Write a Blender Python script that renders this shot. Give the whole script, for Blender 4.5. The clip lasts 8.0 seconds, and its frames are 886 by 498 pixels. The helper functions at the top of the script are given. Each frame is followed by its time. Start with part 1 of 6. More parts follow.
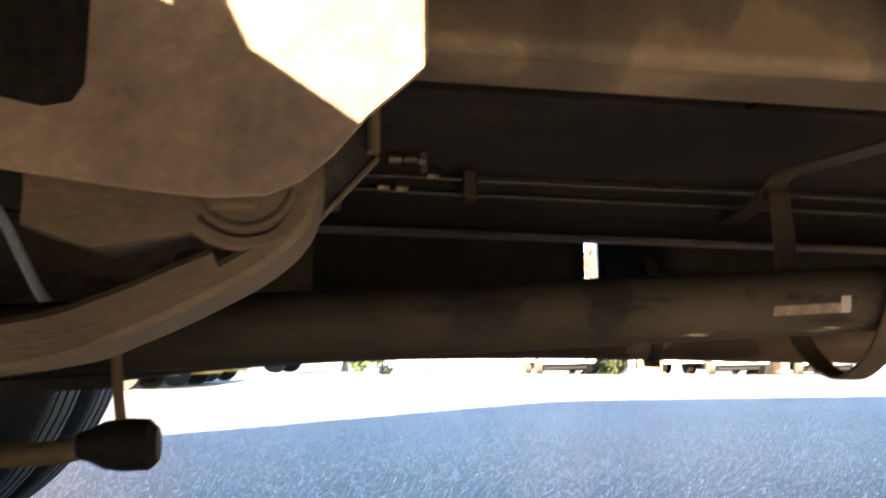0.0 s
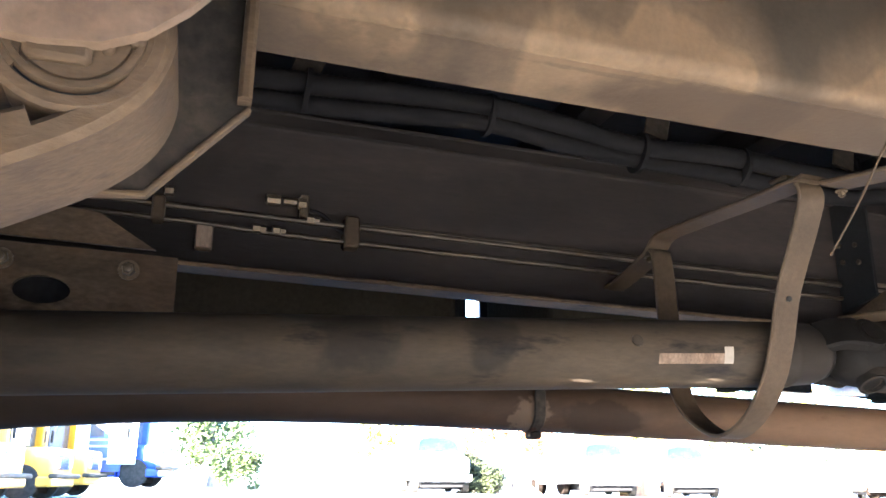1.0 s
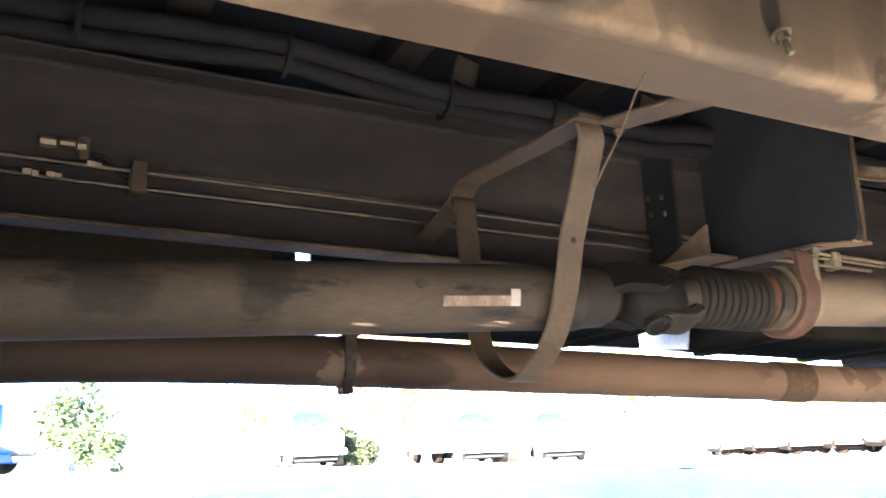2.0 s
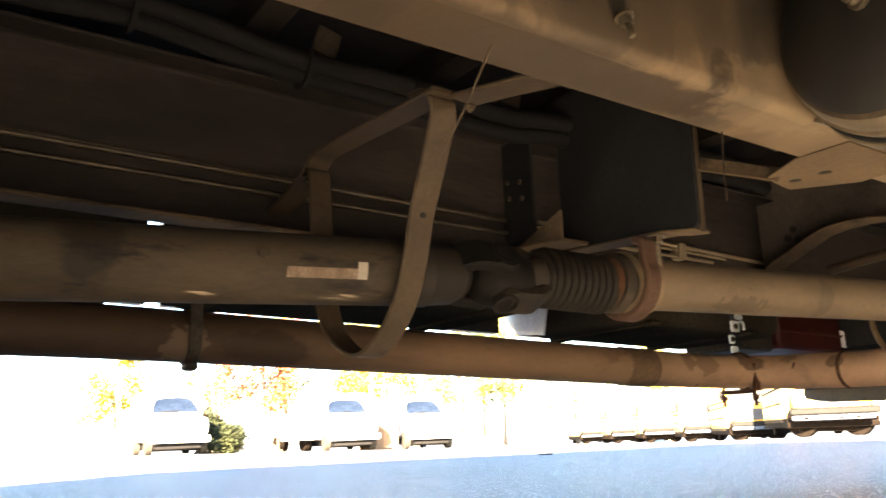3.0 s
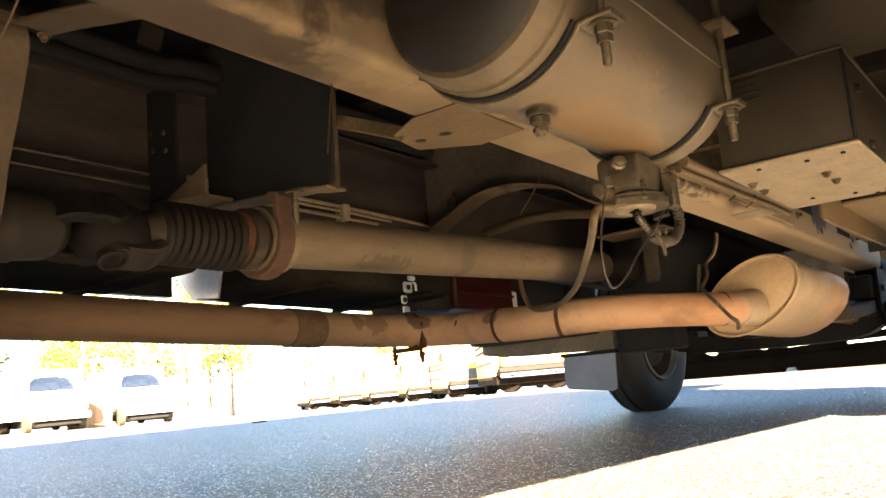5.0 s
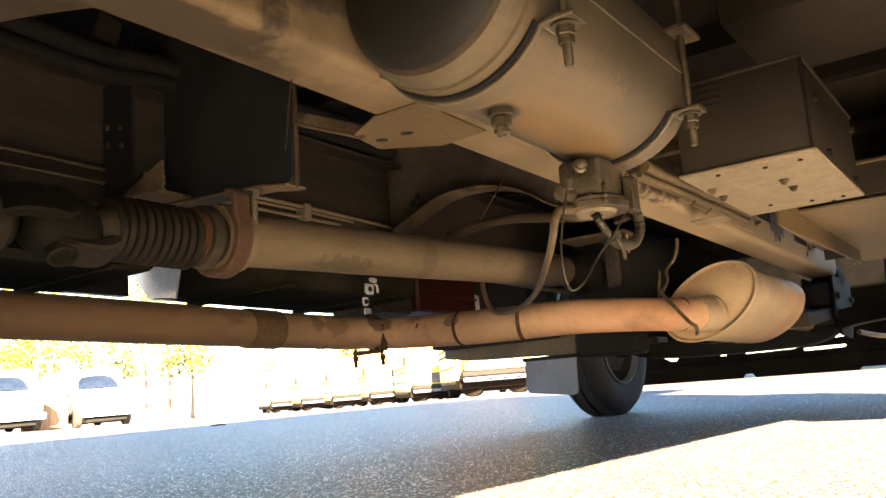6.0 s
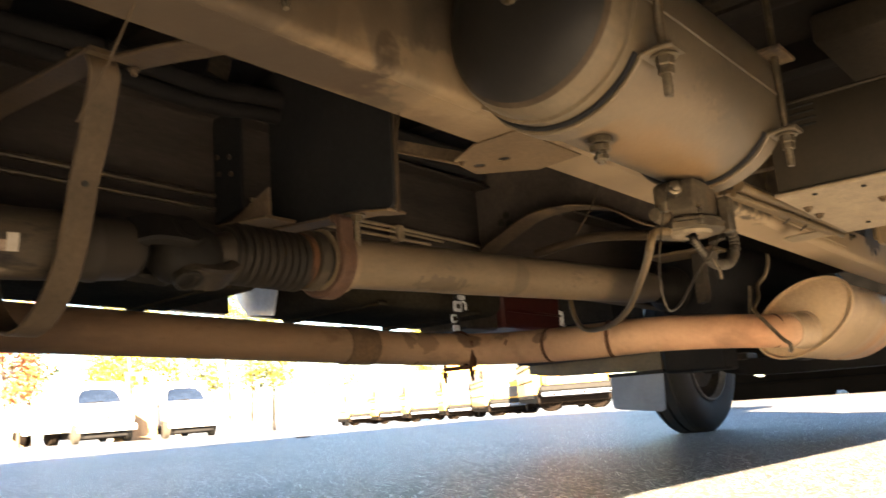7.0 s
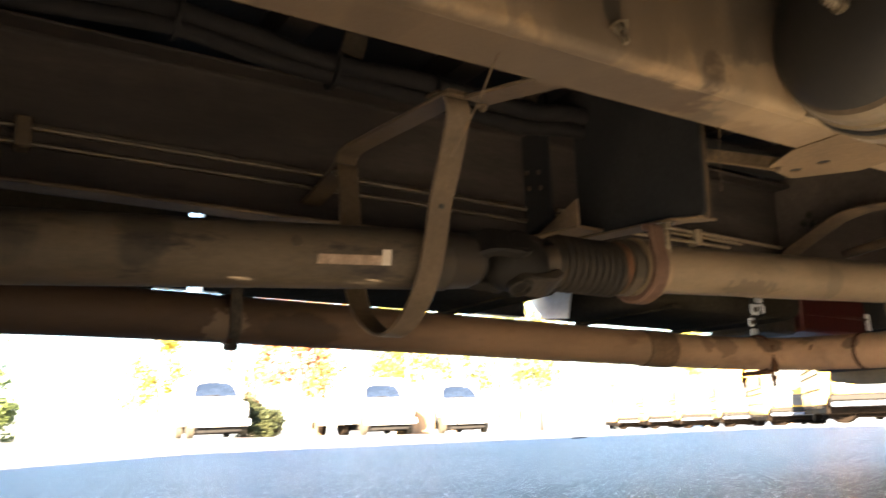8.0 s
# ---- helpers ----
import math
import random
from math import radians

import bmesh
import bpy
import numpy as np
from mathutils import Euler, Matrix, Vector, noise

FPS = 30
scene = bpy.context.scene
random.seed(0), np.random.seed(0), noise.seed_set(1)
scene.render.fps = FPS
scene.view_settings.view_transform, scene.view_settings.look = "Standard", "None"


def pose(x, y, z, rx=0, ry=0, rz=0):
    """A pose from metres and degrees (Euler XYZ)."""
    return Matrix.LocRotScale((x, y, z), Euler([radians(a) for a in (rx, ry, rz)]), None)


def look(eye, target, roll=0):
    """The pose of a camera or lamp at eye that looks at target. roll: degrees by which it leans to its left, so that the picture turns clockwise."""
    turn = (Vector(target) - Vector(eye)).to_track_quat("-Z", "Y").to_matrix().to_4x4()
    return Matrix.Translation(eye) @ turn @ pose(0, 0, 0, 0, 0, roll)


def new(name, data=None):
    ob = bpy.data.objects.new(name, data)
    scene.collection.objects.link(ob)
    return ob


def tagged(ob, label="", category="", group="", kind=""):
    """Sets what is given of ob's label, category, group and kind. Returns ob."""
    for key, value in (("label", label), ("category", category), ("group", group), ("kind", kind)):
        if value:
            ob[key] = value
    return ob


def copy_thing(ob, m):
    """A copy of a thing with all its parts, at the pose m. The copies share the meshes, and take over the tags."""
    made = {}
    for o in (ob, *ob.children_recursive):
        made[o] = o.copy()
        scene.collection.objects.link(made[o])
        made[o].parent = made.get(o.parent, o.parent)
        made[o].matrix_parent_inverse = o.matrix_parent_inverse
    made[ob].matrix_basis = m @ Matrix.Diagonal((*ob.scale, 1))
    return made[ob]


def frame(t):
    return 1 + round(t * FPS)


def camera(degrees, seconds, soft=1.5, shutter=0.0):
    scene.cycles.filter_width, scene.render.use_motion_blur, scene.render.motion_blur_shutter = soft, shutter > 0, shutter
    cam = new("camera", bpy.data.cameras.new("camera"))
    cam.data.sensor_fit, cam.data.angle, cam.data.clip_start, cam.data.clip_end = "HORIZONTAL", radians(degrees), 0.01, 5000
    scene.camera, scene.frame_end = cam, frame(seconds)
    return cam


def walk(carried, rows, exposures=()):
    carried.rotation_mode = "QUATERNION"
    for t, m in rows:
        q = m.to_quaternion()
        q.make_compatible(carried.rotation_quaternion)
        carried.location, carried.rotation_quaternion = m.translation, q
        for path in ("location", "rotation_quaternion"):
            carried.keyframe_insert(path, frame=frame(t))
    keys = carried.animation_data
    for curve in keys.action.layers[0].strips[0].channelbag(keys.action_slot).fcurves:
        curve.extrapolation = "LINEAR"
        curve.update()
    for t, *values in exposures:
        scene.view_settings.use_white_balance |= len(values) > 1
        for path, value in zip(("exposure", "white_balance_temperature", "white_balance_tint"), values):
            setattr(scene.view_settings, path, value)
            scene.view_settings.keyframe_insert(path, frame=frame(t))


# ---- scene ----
cam = camera(56.2, 8.0, shutter=0.3)
PATH = [
    (0, (0.081, -0.01, 0.398), (0.371, 1.95, 0.672), -0.8),
    (0.1, (0.099, -0.009, 0.396), (0.417, 1.937, 0.729), -0.9),
    (0.2, (0.116, -0.01, 0.389), (0.473, 1.919, 0.78), -1.0),
    (0.3, (0.126, -0.005, 0.382), (0.531, 1.905, 0.815), -1.1),
    (0.4, (0.128, 0.009, 0.372), (0.566, 1.905, 0.834), -0.9),
    (0.5, (0.12, 0.026, 0.344), (0.587, 1.909, 0.834), -0.5),
    (0.7, (0.107, 0.058, 0.317), (0.61, 1.923, 0.833), 0.2),
    (1, (0.104, 0.086, 0.293), (0.657, 1.929, 0.837), 0.1),
    (1.2, (0.134, 0.096, 0.292), (0.714, 1.93, 0.838), -0.6),
    (1.5, (0.172, 0.099, 0.269), (0.863, 1.898, 0.804), -1.8),
    (1.7, (0.218, 0.092, 0.263), (0.969, 1.874, 0.771), -2.0),
    (2.8, (0.284, 0.094, 0.239), (1.319, 1.75, 0.669), -2.4),
    (3, (0.302, 0.094, 0.237), (1.394, 1.711, 0.678), -2.2),
    (3.2, (0.319, 0.087, 0.232), (1.484, 1.651, 0.677), -2.1),
    (3.5, (0.356, 0.062, 0.223), (1.624, 1.546, 0.66), -2.2),
    (3.8, (0.381, 0.042, 0.212), (1.729, 1.458, 0.632), -2.9),
    (4, (0.396, 0.032, 0.214), (1.775, 1.423, 0.617), -3.0),
    (4.5, (0.448, 0.015, 0.206), (1.944, 1.298, 0.55), -4.3),
    (5, (0.468, 0.007, 0.213), (2.033, 1.209, 0.538), -5.1),
    (6.3, (0.484, 0.008, 0.208), (2.101, 1.138, 0.536), -4.6),
    (6.5, (0.471, 0.006, 0.209), (2.076, 1.153, 0.542), -4.4),
    (7, (0.415, 0.006, 0.218), (1.915, 1.276, 0.591), -4.3),
    (7.5, (0.333, -0.005, 0.227), (1.613, 1.47, 0.659), -3.2),
    (7.8, (0.291, -0.01, 0.218), (1.432, 1.572, 0.66), -2.4),
    (8, (0.267, -0.012, 0.215), (1.289, 1.657, 0.626), -2.0),
]
LIGHT = [(0, 4.68, 6450, 10), (0.4, 4.82, 6100, 10), (0.8, 5.95, 5300, 10), (1.7, 6.6, 5050, 10), (2.8, 5.08, 6750, 10), (3.6, 5.15, 7400, 10), (5, 4.93, 7450, 10), (6.5, 4.8, 7300, 10), (7.5, 4.72, 7150, 10), (8, 5.0, 7050, 10)]
walk(cam, [(t, look(eye, target, roll)) for t, eye, target, roll in PATH], LIGHT)

# ---- world, sun ----
SUN_AZ, SUN_EL = radians(48), radians(20)      # the way the light travels, from +y towards +x; height
ray_way = Vector((math.sin(SUN_AZ) * math.cos(SUN_EL), math.cos(SUN_AZ) * math.cos(SUN_EL), -math.sin(SUN_EL)))
world = bpy.data.worlds.new("world")
scene.world = world
world.use_nodes = True
wn, wl = world.node_tree.nodes, world.node_tree.links
sky = wn.new("ShaderNodeTexSky")
sky.sky_type = "NISHITA"
sky.sun_disc = False
sky.sun_elevation = SUN_EL
sky.ozone_density, sky.dust_density = 3.0, 0.4
sky.sun_rotation = SUN_AZ + math.pi
wl.new(sky.outputs["Color"], wn["Background"].inputs["Color"])
wn["Background"].inputs["Strength"].default_value = 0.04
sun_lamp = new("sun", bpy.data.lights.new("sun", "SUN"))
sun_lamp.data.energy, sun_lamp.data.angle, sun_lamp.data.color = 5.0, radians(0.5), (1.0, 0.81, 0.59)
sun_lamp.matrix_world = look((0, 0, 30), Vector((0, 0, 30)) + ray_way)


# ---- materials ----
def mat(name, colours, rough=0.7, metal=0.0, scale=6.0, fine=90.0, bump=0.15, gain=0.35, stretch=(1, 1, 1), spots=None, coat=0.0, spec=0.15):
    """A surface of two or three colours mixed by noise at two scales, with bump; spots: a colour, its scale and its share."""
    m = bpy.data.materials.new(name)
    m.use_nodes = True
    n, l = m.node_tree.nodes, m.node_tree.links
    p = n["Principled BSDF"]
    co = n.new("ShaderNodeTexCoord")
    mp = n.new("ShaderNodeMapping")
    mp.inputs["Scale"].default_value = stretch
    l.new(co.outputs["Object"], mp.inputs["Vector"])

    def noise_tex(sc, detail, ro):
        t = n.new("ShaderNodeTexNoise")
        t.inputs["Scale"].default_value, t.inputs["Detail"].default_value, t.inputs["Roughness"].default_value = sc, detail, ro
        l.new(mp.outputs["Vector"], t.inputs["Vector"])
        return t
    a, b = noise_tex(scale, 6, 0.62), noise_tex(fine, 4, 0.6)
    ramp = n.new("ShaderNodeValToRGB")
    el = ramp.color_ramp.elements
    while len(el) < len(colours):
        el.new(0.5)
    for k, c in enumerate(colours):
        el[k].position = 0.36 + 0.28 * k / max(1, len(colours) - 1)
        el[k].color = (*c, 1)
    l.new(a.outputs["Fac"], ramp.inputs["Fac"])
    hsv = n.new("ShaderNodeHueSaturation")
    mr = n.new("ShaderNodeMapRange")
    mr.inputs["From Min"].default_value, mr.inputs["From Max"].default_value = 0.3, 0.7
    mr.inputs["To Min"].default_value, mr.inputs["To Max"].default_value = 1 - gain, 1 + gain
    l.new(b.outputs["Fac"], mr.inputs["Value"])
    l.new(mr.outputs["Result"], hsv.inputs["Value"])
    l.new(ramp.outputs["Color"], hsv.inputs["Color"])
    out = hsv.outputs["Color"]
    if spots:
        c, sc, share = spots
        t = noise_tex(sc, 5, 0.7)
        r2 = n.new("ShaderNodeValToRGB")
        r2.color_ramp.elements[0].position, r2.color_ramp.elements[1].position = 1 - share - 0.05, 1 - share + 0.05
        l.new(t.outputs["Fac"], r2.inputs["Fac"])
        mx = n.new("ShaderNodeMix")
        mx.data_type = "RGBA"
        l.new(r2.outputs["Color"], mx.inputs["Factor"])
        l.new(out, mx.inputs["A"])
        mx.inputs["B"].default_value = (*c, 1)
        out = mx.outputs["Result"]
    l.new(out, p.inputs["Base Color"])
    rr = n.new("ShaderNodeMapRange")
    rr.inputs["To Min"].default_value, rr.inputs["To Max"].default_value = max(0.05, rough - 0.14), min(1, rough + 0.12)
    l.new(a.outputs["Fac"], rr.inputs["Value"])
    l.new(rr.outputs["Result"], p.inputs["Roughness"])
    p.inputs["Metallic"].default_value = metal
    p.inputs["Specular IOR Level"].default_value = spec
    p.inputs["Coat Weight"].default_value = coat
    bp = n.new("ShaderNodeBump")
    bp.inputs["Strength"].default_value, bp.inputs["Distance"].default_value = bump, 0.004
    l.new(b.outputs["Fac"], bp.inputs["Height"])
    l.new(bp.outputs["Normal"], p.inputs["Normal"])
    return m


M_FRAME = mat("dusty_frame_paint", [(0.02576, 0.01718, 0.01046), (0.05721, 0.03925, 0.02276), (0.08589, 0.0588, 0.0342)], 0.75, 0, 3.2, 70, 0.2, 0.25, (1, 1.6, 2.2), ((0.01568, 0.01187, 0.009154), 2.6, 0.38))
M_BLACK = mat("black_chassis_paint", [(0.01035, 0.008764, 0.007061), (0.02092, 0.01684, 0.01242), (0.03258, 0.02562, 0.01851)], 0.78, 0, 5, 80, 0.15, 0.3)
M_DARK = mat("dark_plate_paint", [(0.005535, 0.005664, 0.006184), (0.01021, 0.009571, 0.00968)], 0.85, 0, 5, 90, 0.1, 0.25)
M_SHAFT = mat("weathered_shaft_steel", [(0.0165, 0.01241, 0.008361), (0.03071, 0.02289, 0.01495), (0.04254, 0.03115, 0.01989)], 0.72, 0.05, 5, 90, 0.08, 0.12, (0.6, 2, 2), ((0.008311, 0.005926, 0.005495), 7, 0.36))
M_SHAFT2 = mat("dusty_shaft_steel", [(0.07946, 0.05902, 0.03708), (0.1193, 0.08678, 0.05411)], 0.62, 0.15, 3.5, 80, 0.05, 0.07, (0.8, 2, 2), ((0.058, 0.044, 0.03), 6, 0.36))
M_PIPE = mat("rusted_exhaust_steel", [(0.0974, 0.049, 0.0221), (0.1656, 0.0892, 0.0406), (0.2046, 0.1205, 0.0591)], 0.68, 0.2, 3.5, 60, 0.15, 0.18, (0.6, 1.6, 1.6), ((0.062, 0.036, 0.022), 5, 0.3))
M_MUFF = mat("aluminised_muffler_steel", [(0.266, 0.1842, 0.1112), (0.3397, 0.2391, 0.1446), (0.3842, 0.258, 0.1446)], 0.5, 0.35, 2.5, 90, 0.06, 0.1, (1, 1, 1), ((0.2387, 0.1615, 0.1018), 3, 0.3))
M_RUST = mat("brown_rust", [(0.0206, 0.0084, 0.0038), (0.0412, 0.0172, 0.008), (0.0559, 0.0265, 0.0125)], 0.85, 0.1, 14, 160, 0.4, 0.3)
M_TANK = mat("dusty_tank_paint", [(0.05634, 0.03898, 0.02044), (0.09008, 0.06082, 0.03122), (0.1164, 0.07797, 0.03887)], 0.55, 0.1, 3.0, 80, 0.1, 0.15, (1, 1, 1), ((0.03395, 0.02502, 0.0169), 5, 0.3))
# Dusty paint, raised above the spring steel to hold bounced light in the colour.
M_HANGER = mat("bounce_lit_hanger_paint", [(0.09171, 0.06298, 0.04156), (0.1529, 0.1064, 0.0679), (0.1834, 0.126, 0.07898)], 0.75, 0, 5, 110, 0.2, 0.15, (1, 1, 1), ((0.08803, 0.0645, 0.04789), 7, 0.3))
M_SHELL = mat("dusty_tank_shell", [(0.0576, 0.0432, 0.0258), (0.0792, 0.0588, 0.0348), (0.0984, 0.072, 0.0414)], 0.5, 0.1, 3.5, 90, 0.1, 0.14, (1, 1, 1), ((0.0384, 0.03, 0.0204), 9, 0.33), spec=0.3)
# Grease on the joints; at the front hanger the same black carries shade.
M_GREASE_SHADE = mat("black_grease_and_shade", [(0.002464, 0.002016, 0.001568), (0.004704, 0.003808, 0.0028)], 0.7, 0, 9, 90, 0.2, 0.3, spec=0.1)
M_JBRACKET = mat("brown_bracket_steel", [(0.036, 0.019, 0.0122), (0.054, 0.0295, 0.0188)], 0.75, 0, 12, 140, 0.2, 0.2)
M_TANKBLK = mat("black_fuel_tank_paint", [(0.01287, 0.01076, 0.00728), (0.02106, 0.01794, 0.01352)], 0.95, 0, 3, 80, 0.1, 0.25, spec=0.0)
# Tank end tone with the shade of the rear-facing dome put into it.
M_DOME = mat("shaded_tank_end_paint", [(0.007524, 0.006336, 0.00508), (0.01094, 0.009144, 0.007258)], 0.55, 0, 4, 90, 0.08, 0.15, spec=0.2)
M_VALVE = mat("grimy_valve_casting", [(0.03, 0.023, 0.015), (0.055, 0.042, 0.027), (0.085, 0.064, 0.04)], 0.6, 0.2, 14, 120, 0.3, 0.3, (1, 1, 1), ((0.1, 0.06, 0.028), 18, 0.36))
M_COVER = mat("pale_cover_plastic", [(0.1291, 0.09871, 0.06454), (0.1747, 0.1368, 0.09113)], 0.7, 0, 20, 150, 0.1, 0.15)
M_LOOP = mat("grey_corrugated_hose", [(0.028, 0.0224, 0.016), (0.048, 0.0384, 0.0272)], 0.7, 0, 16, 120, 0.1, 0.2)
M_SLEEVE = mat("brown_sleeve_steel", [(0.055, 0.034, 0.02), (0.085, 0.054, 0.03)], 0.7, 0.1, 10, 120, 0.2, 0.2)
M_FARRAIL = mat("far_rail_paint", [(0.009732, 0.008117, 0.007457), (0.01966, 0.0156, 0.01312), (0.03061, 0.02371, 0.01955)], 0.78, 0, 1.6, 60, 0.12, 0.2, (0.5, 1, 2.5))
# Brighter copy of the black chassis paint; veiling haze is put into it.
M_ARCH = mat("haze_lifted_black_paint", [(0.01998, 0.01689, 0.01524), (0.04037, 0.03245, 0.02681), (0.06285, 0.04935, 0.03995)], 0.75, 0, 3, 80, 0.15, 0.2)
M_BOX = mat("grey_box_paint", [(0.01698, 0.01331, 0.008905), (0.02716, 0.02096, 0.0136)], 0.6, 0, 4, 120, 0.05, 0.12)
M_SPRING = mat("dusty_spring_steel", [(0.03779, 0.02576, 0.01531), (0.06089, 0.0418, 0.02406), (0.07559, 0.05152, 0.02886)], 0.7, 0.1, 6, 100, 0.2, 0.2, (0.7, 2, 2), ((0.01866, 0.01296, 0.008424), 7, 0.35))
M_JPLATE = mat("dusty_joint_plate_steel", [(0.07214, 0.04893, 0.0276), (0.1004, 0.06774, 0.03764)], 0.7, 0.05, 8, 110, 0.15, 0.15, (1, 1, 1), ((0.05535, 0.0369, 0.02214), 9, 0.33))
# Deeper bus yellow: the shade on the bus side is put into this colour.
M_SHADED_YELLOW = mat("shaded_yellow_paint", [(0.5, 0.2, 0.006), (0.58, 0.25, 0.01)], 0.6, 0, 2, 30, 0.02, 0.06)
M_STRAP = mat("painted_strap_steel", [(0.03053, 0.02108, 0.01247), (0.04767, 0.03273, 0.01922)], 0.6, 0.15, 9, 110, 0.12, 0.2)
M_BOLT = mat("zinc_bolt", [(0.06881, 0.05352, 0.0339), (0.1238, 0.09765, 0.06515)], 0.45, 0.7, 30, 200, 0.2, 0.25)
M_LINE = mat("steel_brake_line", [(0.04053, 0.03448, 0.02634), (0.0753, 0.061, 0.04387)], 0.4, 0.6, 30, 150, 0.1, 0.2)
M_LOOM = mat("black_corrugated_loom", [(0.003843, 0.003607, 0.003814), (0.008593, 0.007573, 0.007358)], 0.85, 0, 12, 90, 0.1, 0.2)
M_RUBBER = mat("tyre_rubber", [(0.0063, 0.00609, 0.00574), (0.0119, 0.01106, 0.00994)], 0.8, 0, 8, 120, 0.2, 0.25, spec=0.5)
M_BOOT = mat("dusty_rubber_boot", [(0.004084, 0.003184, 0.002163), (0.009834, 0.007079, 0.004288)], 0.75, 0, 16, 120, 0.1, 0.25)
M_WHEEL = mat("steel_rim_paint", [(0.1, 0.1, 0.1), (0.2, 0.19, 0.18)], 0.5, 0.3, 10, 100, 0.1, 0.2)
M_FLAP = mat("pale_grey_flap_rubber", [(0.09, 0.105, 0.14), (0.12, 0.14, 0.18)], 0.6, 0, 3, 60, 0.05, 0.08, spec=0.5)
# White with the daylight of the skirt gap put into it.
M_SHEET = mat("daylight_white_sheet", [(0.42, 0.46, 0.52), (0.6, 0.64, 0.7)], 0.4, 0.2, 6, 80, 0.1, 0.12, spec=0.5)
M_PANEL = mat("grey_step_panel", [(0.05669, 0.04677, 0.03432), (0.08858, 0.0718, 0.04902)], 0.6, 0, 4, 70, 0.1, 0.15)
M_RED = mat("faded_red_paint", [(0.03, 0.0066, 0.0052), (0.044, 0.0105, 0.0082)], 0.5, 0, 5, 90, 0.05, 0.15)
M_WHITE = mat("white_paint", [(0.68, 0.69, 0.7), (0.8, 0.8, 0.8)], 0.45, 0, 2, 40, 0.02, 0.05, spec=0.5)
M_ZINC = mat("bright_zinc", [(0.55, 0.56, 0.58), (0.7, 0.71, 0.72)], 0.35, 0.6, 30, 150, 0.05, 0.1, spec=0.5)
M_LABEL = mat("worn_paper_label", [(0.08674, 0.0594, 0.04097), (0.1446, 0.108, 0.07716)], 0.8, 0, 40, 200, 0.1, 0.3, (1, 3, 0.3))
M_LABELW = mat("torn_label_white", [(0.2165, 0.1906, 0.1547), (0.2474, 0.2224, 0.1857)], 0.8, 0, 30, 100, 0.05, 0.1)
M_YELLOW = mat("bus_yellow_paint", [(0.74, 0.39, 0.05), (0.8, 0.44, 0.07)], 0.35, 0, 1.5, 30, 0.02, 0.06, coat=0.4, spec=0.5)
M_BLUE = mat("bus_blue_paint", [(0.03, 0.06, 0.4), (0.05, 0.09, 0.5)], 0.35, 0, 1.5, 30, 0.02, 0.06, coat=0.4, spec=0.5)
# Brighter copy of the window glass with sky and sun glare in its colour.
M_PANE = mat("glare_bus_glass", [(0.05, 0.06, 0.07), (0.08, 0.09, 0.1)], 0.12, 0, 1.2, 20, 0.0, 0.1, spec=0.5)
M_GLASS = mat("dark_window_glass", [(0.006, 0.01, 0.02), (0.014, 0.022, 0.04)], 0.12, 0, 1.2, 20, 0.0, 0.1, spec=0.5)
M_TRIM = mat("black_trim", [(0.005, 0.0048, 0.0045), (0.011, 0.0105, 0.01)], 0.7, 0, 5, 60, 0.05, 0.2)
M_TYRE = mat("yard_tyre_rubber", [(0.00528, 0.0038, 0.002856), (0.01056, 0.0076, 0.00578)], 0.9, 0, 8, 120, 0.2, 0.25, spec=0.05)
# Paler tyre copy: sun on the vans' rubber is put into the colour.
M_VANTYRE = mat("pale_tyre_rubber", [(0.03, 0.0273, 0.0228), (0.05, 0.04515, 0.0384)], 0.9, 0, 8, 120, 0.2, 0.2, spec=0.1)
M_LAMP = mat("clear_lamp_lens", [(0.6, 0.6, 0.58), (0.75, 0.75, 0.72)], 0.2, 0.2, 8, 60, 0.02, 0.1, spec=0.5)
M_BARK = mat("tree_bark", [(0.17, 0.13, 0.1), (0.3, 0.24, 0.18)], 0.9, 0, 4, 40, 0.6, 0.35, (3, 3, 0.6))
M_WOOD = mat("weathered_wood", [(0.16, 0.1, 0.06), (0.26, 0.17, 0.1)], 0.85, 0, 4, 60, 0.3, 0.3, (2, 2, 0.3))
M_FLOOR = mat("bus_floor_underside", [(0.005697, 0.004549, 0.003811), (0.01139, 0.008847, 0.007228), (0.01593, 0.01239, 0.009672)], 0.75, 0, 2.2, 60, 0.15, 0.2)
M_LINING = mat("dark_undercoat", [(0.012, 0.011, 0.01), (0.025, 0.022, 0.02)], 0.8, 0, 5, 70, 0.2, 0.25)
# Near-black: the shade the lorry stands in is put into this colour.
M_LORRY_SHADE = mat("shaded_black_lorry_frame", [(0.0012, 0.0011, 0.001), (0.0026, 0.0023, 0.002)], 0.95, 0, 3, 80, 0.1, 0.3, spec=0.0)
M_PAN = mat("dusty_floor_pan_paint", [(0.0297, 0.02363, 0.01688), (0.0486, 0.03848, 0.027)], 0.75, 0, 3, 70, 0.1, 0.15)
M_EAR = mat("grimy_yoke_steel", [(0.0105, 0.007875, 0.0054), (0.0195, 0.01462, 0.00975)], 0.65, 0.1, 14, 120, 0.3, 0.25)
M_CONC = mat("pale_concrete", [(0.42, 0.4, 0.37), (0.55, 0.53, 0.5)], 0.85, 0, 1.2, 40, 0.2, 0.12)


def leaf_mat(name, dark, light):
    m = mat(name, [dark, light], 0.6, 0, 1.3, 20, 0.0, 0.3)
    m.node_tree.nodes["Principled BSDF"].inputs["Subsurface Weight"].default_value = 0.0
    return m


M_LEAF_G = leaf_mat("green_leaves", (0.03, 0.045, 0.018), (0.09, 0.115, 0.04))
M_LEAF_Y = leaf_mat("yellow_autumn_leaves", (0.15, 0.13, 0.01), (0.34, 0.3, 0.05))
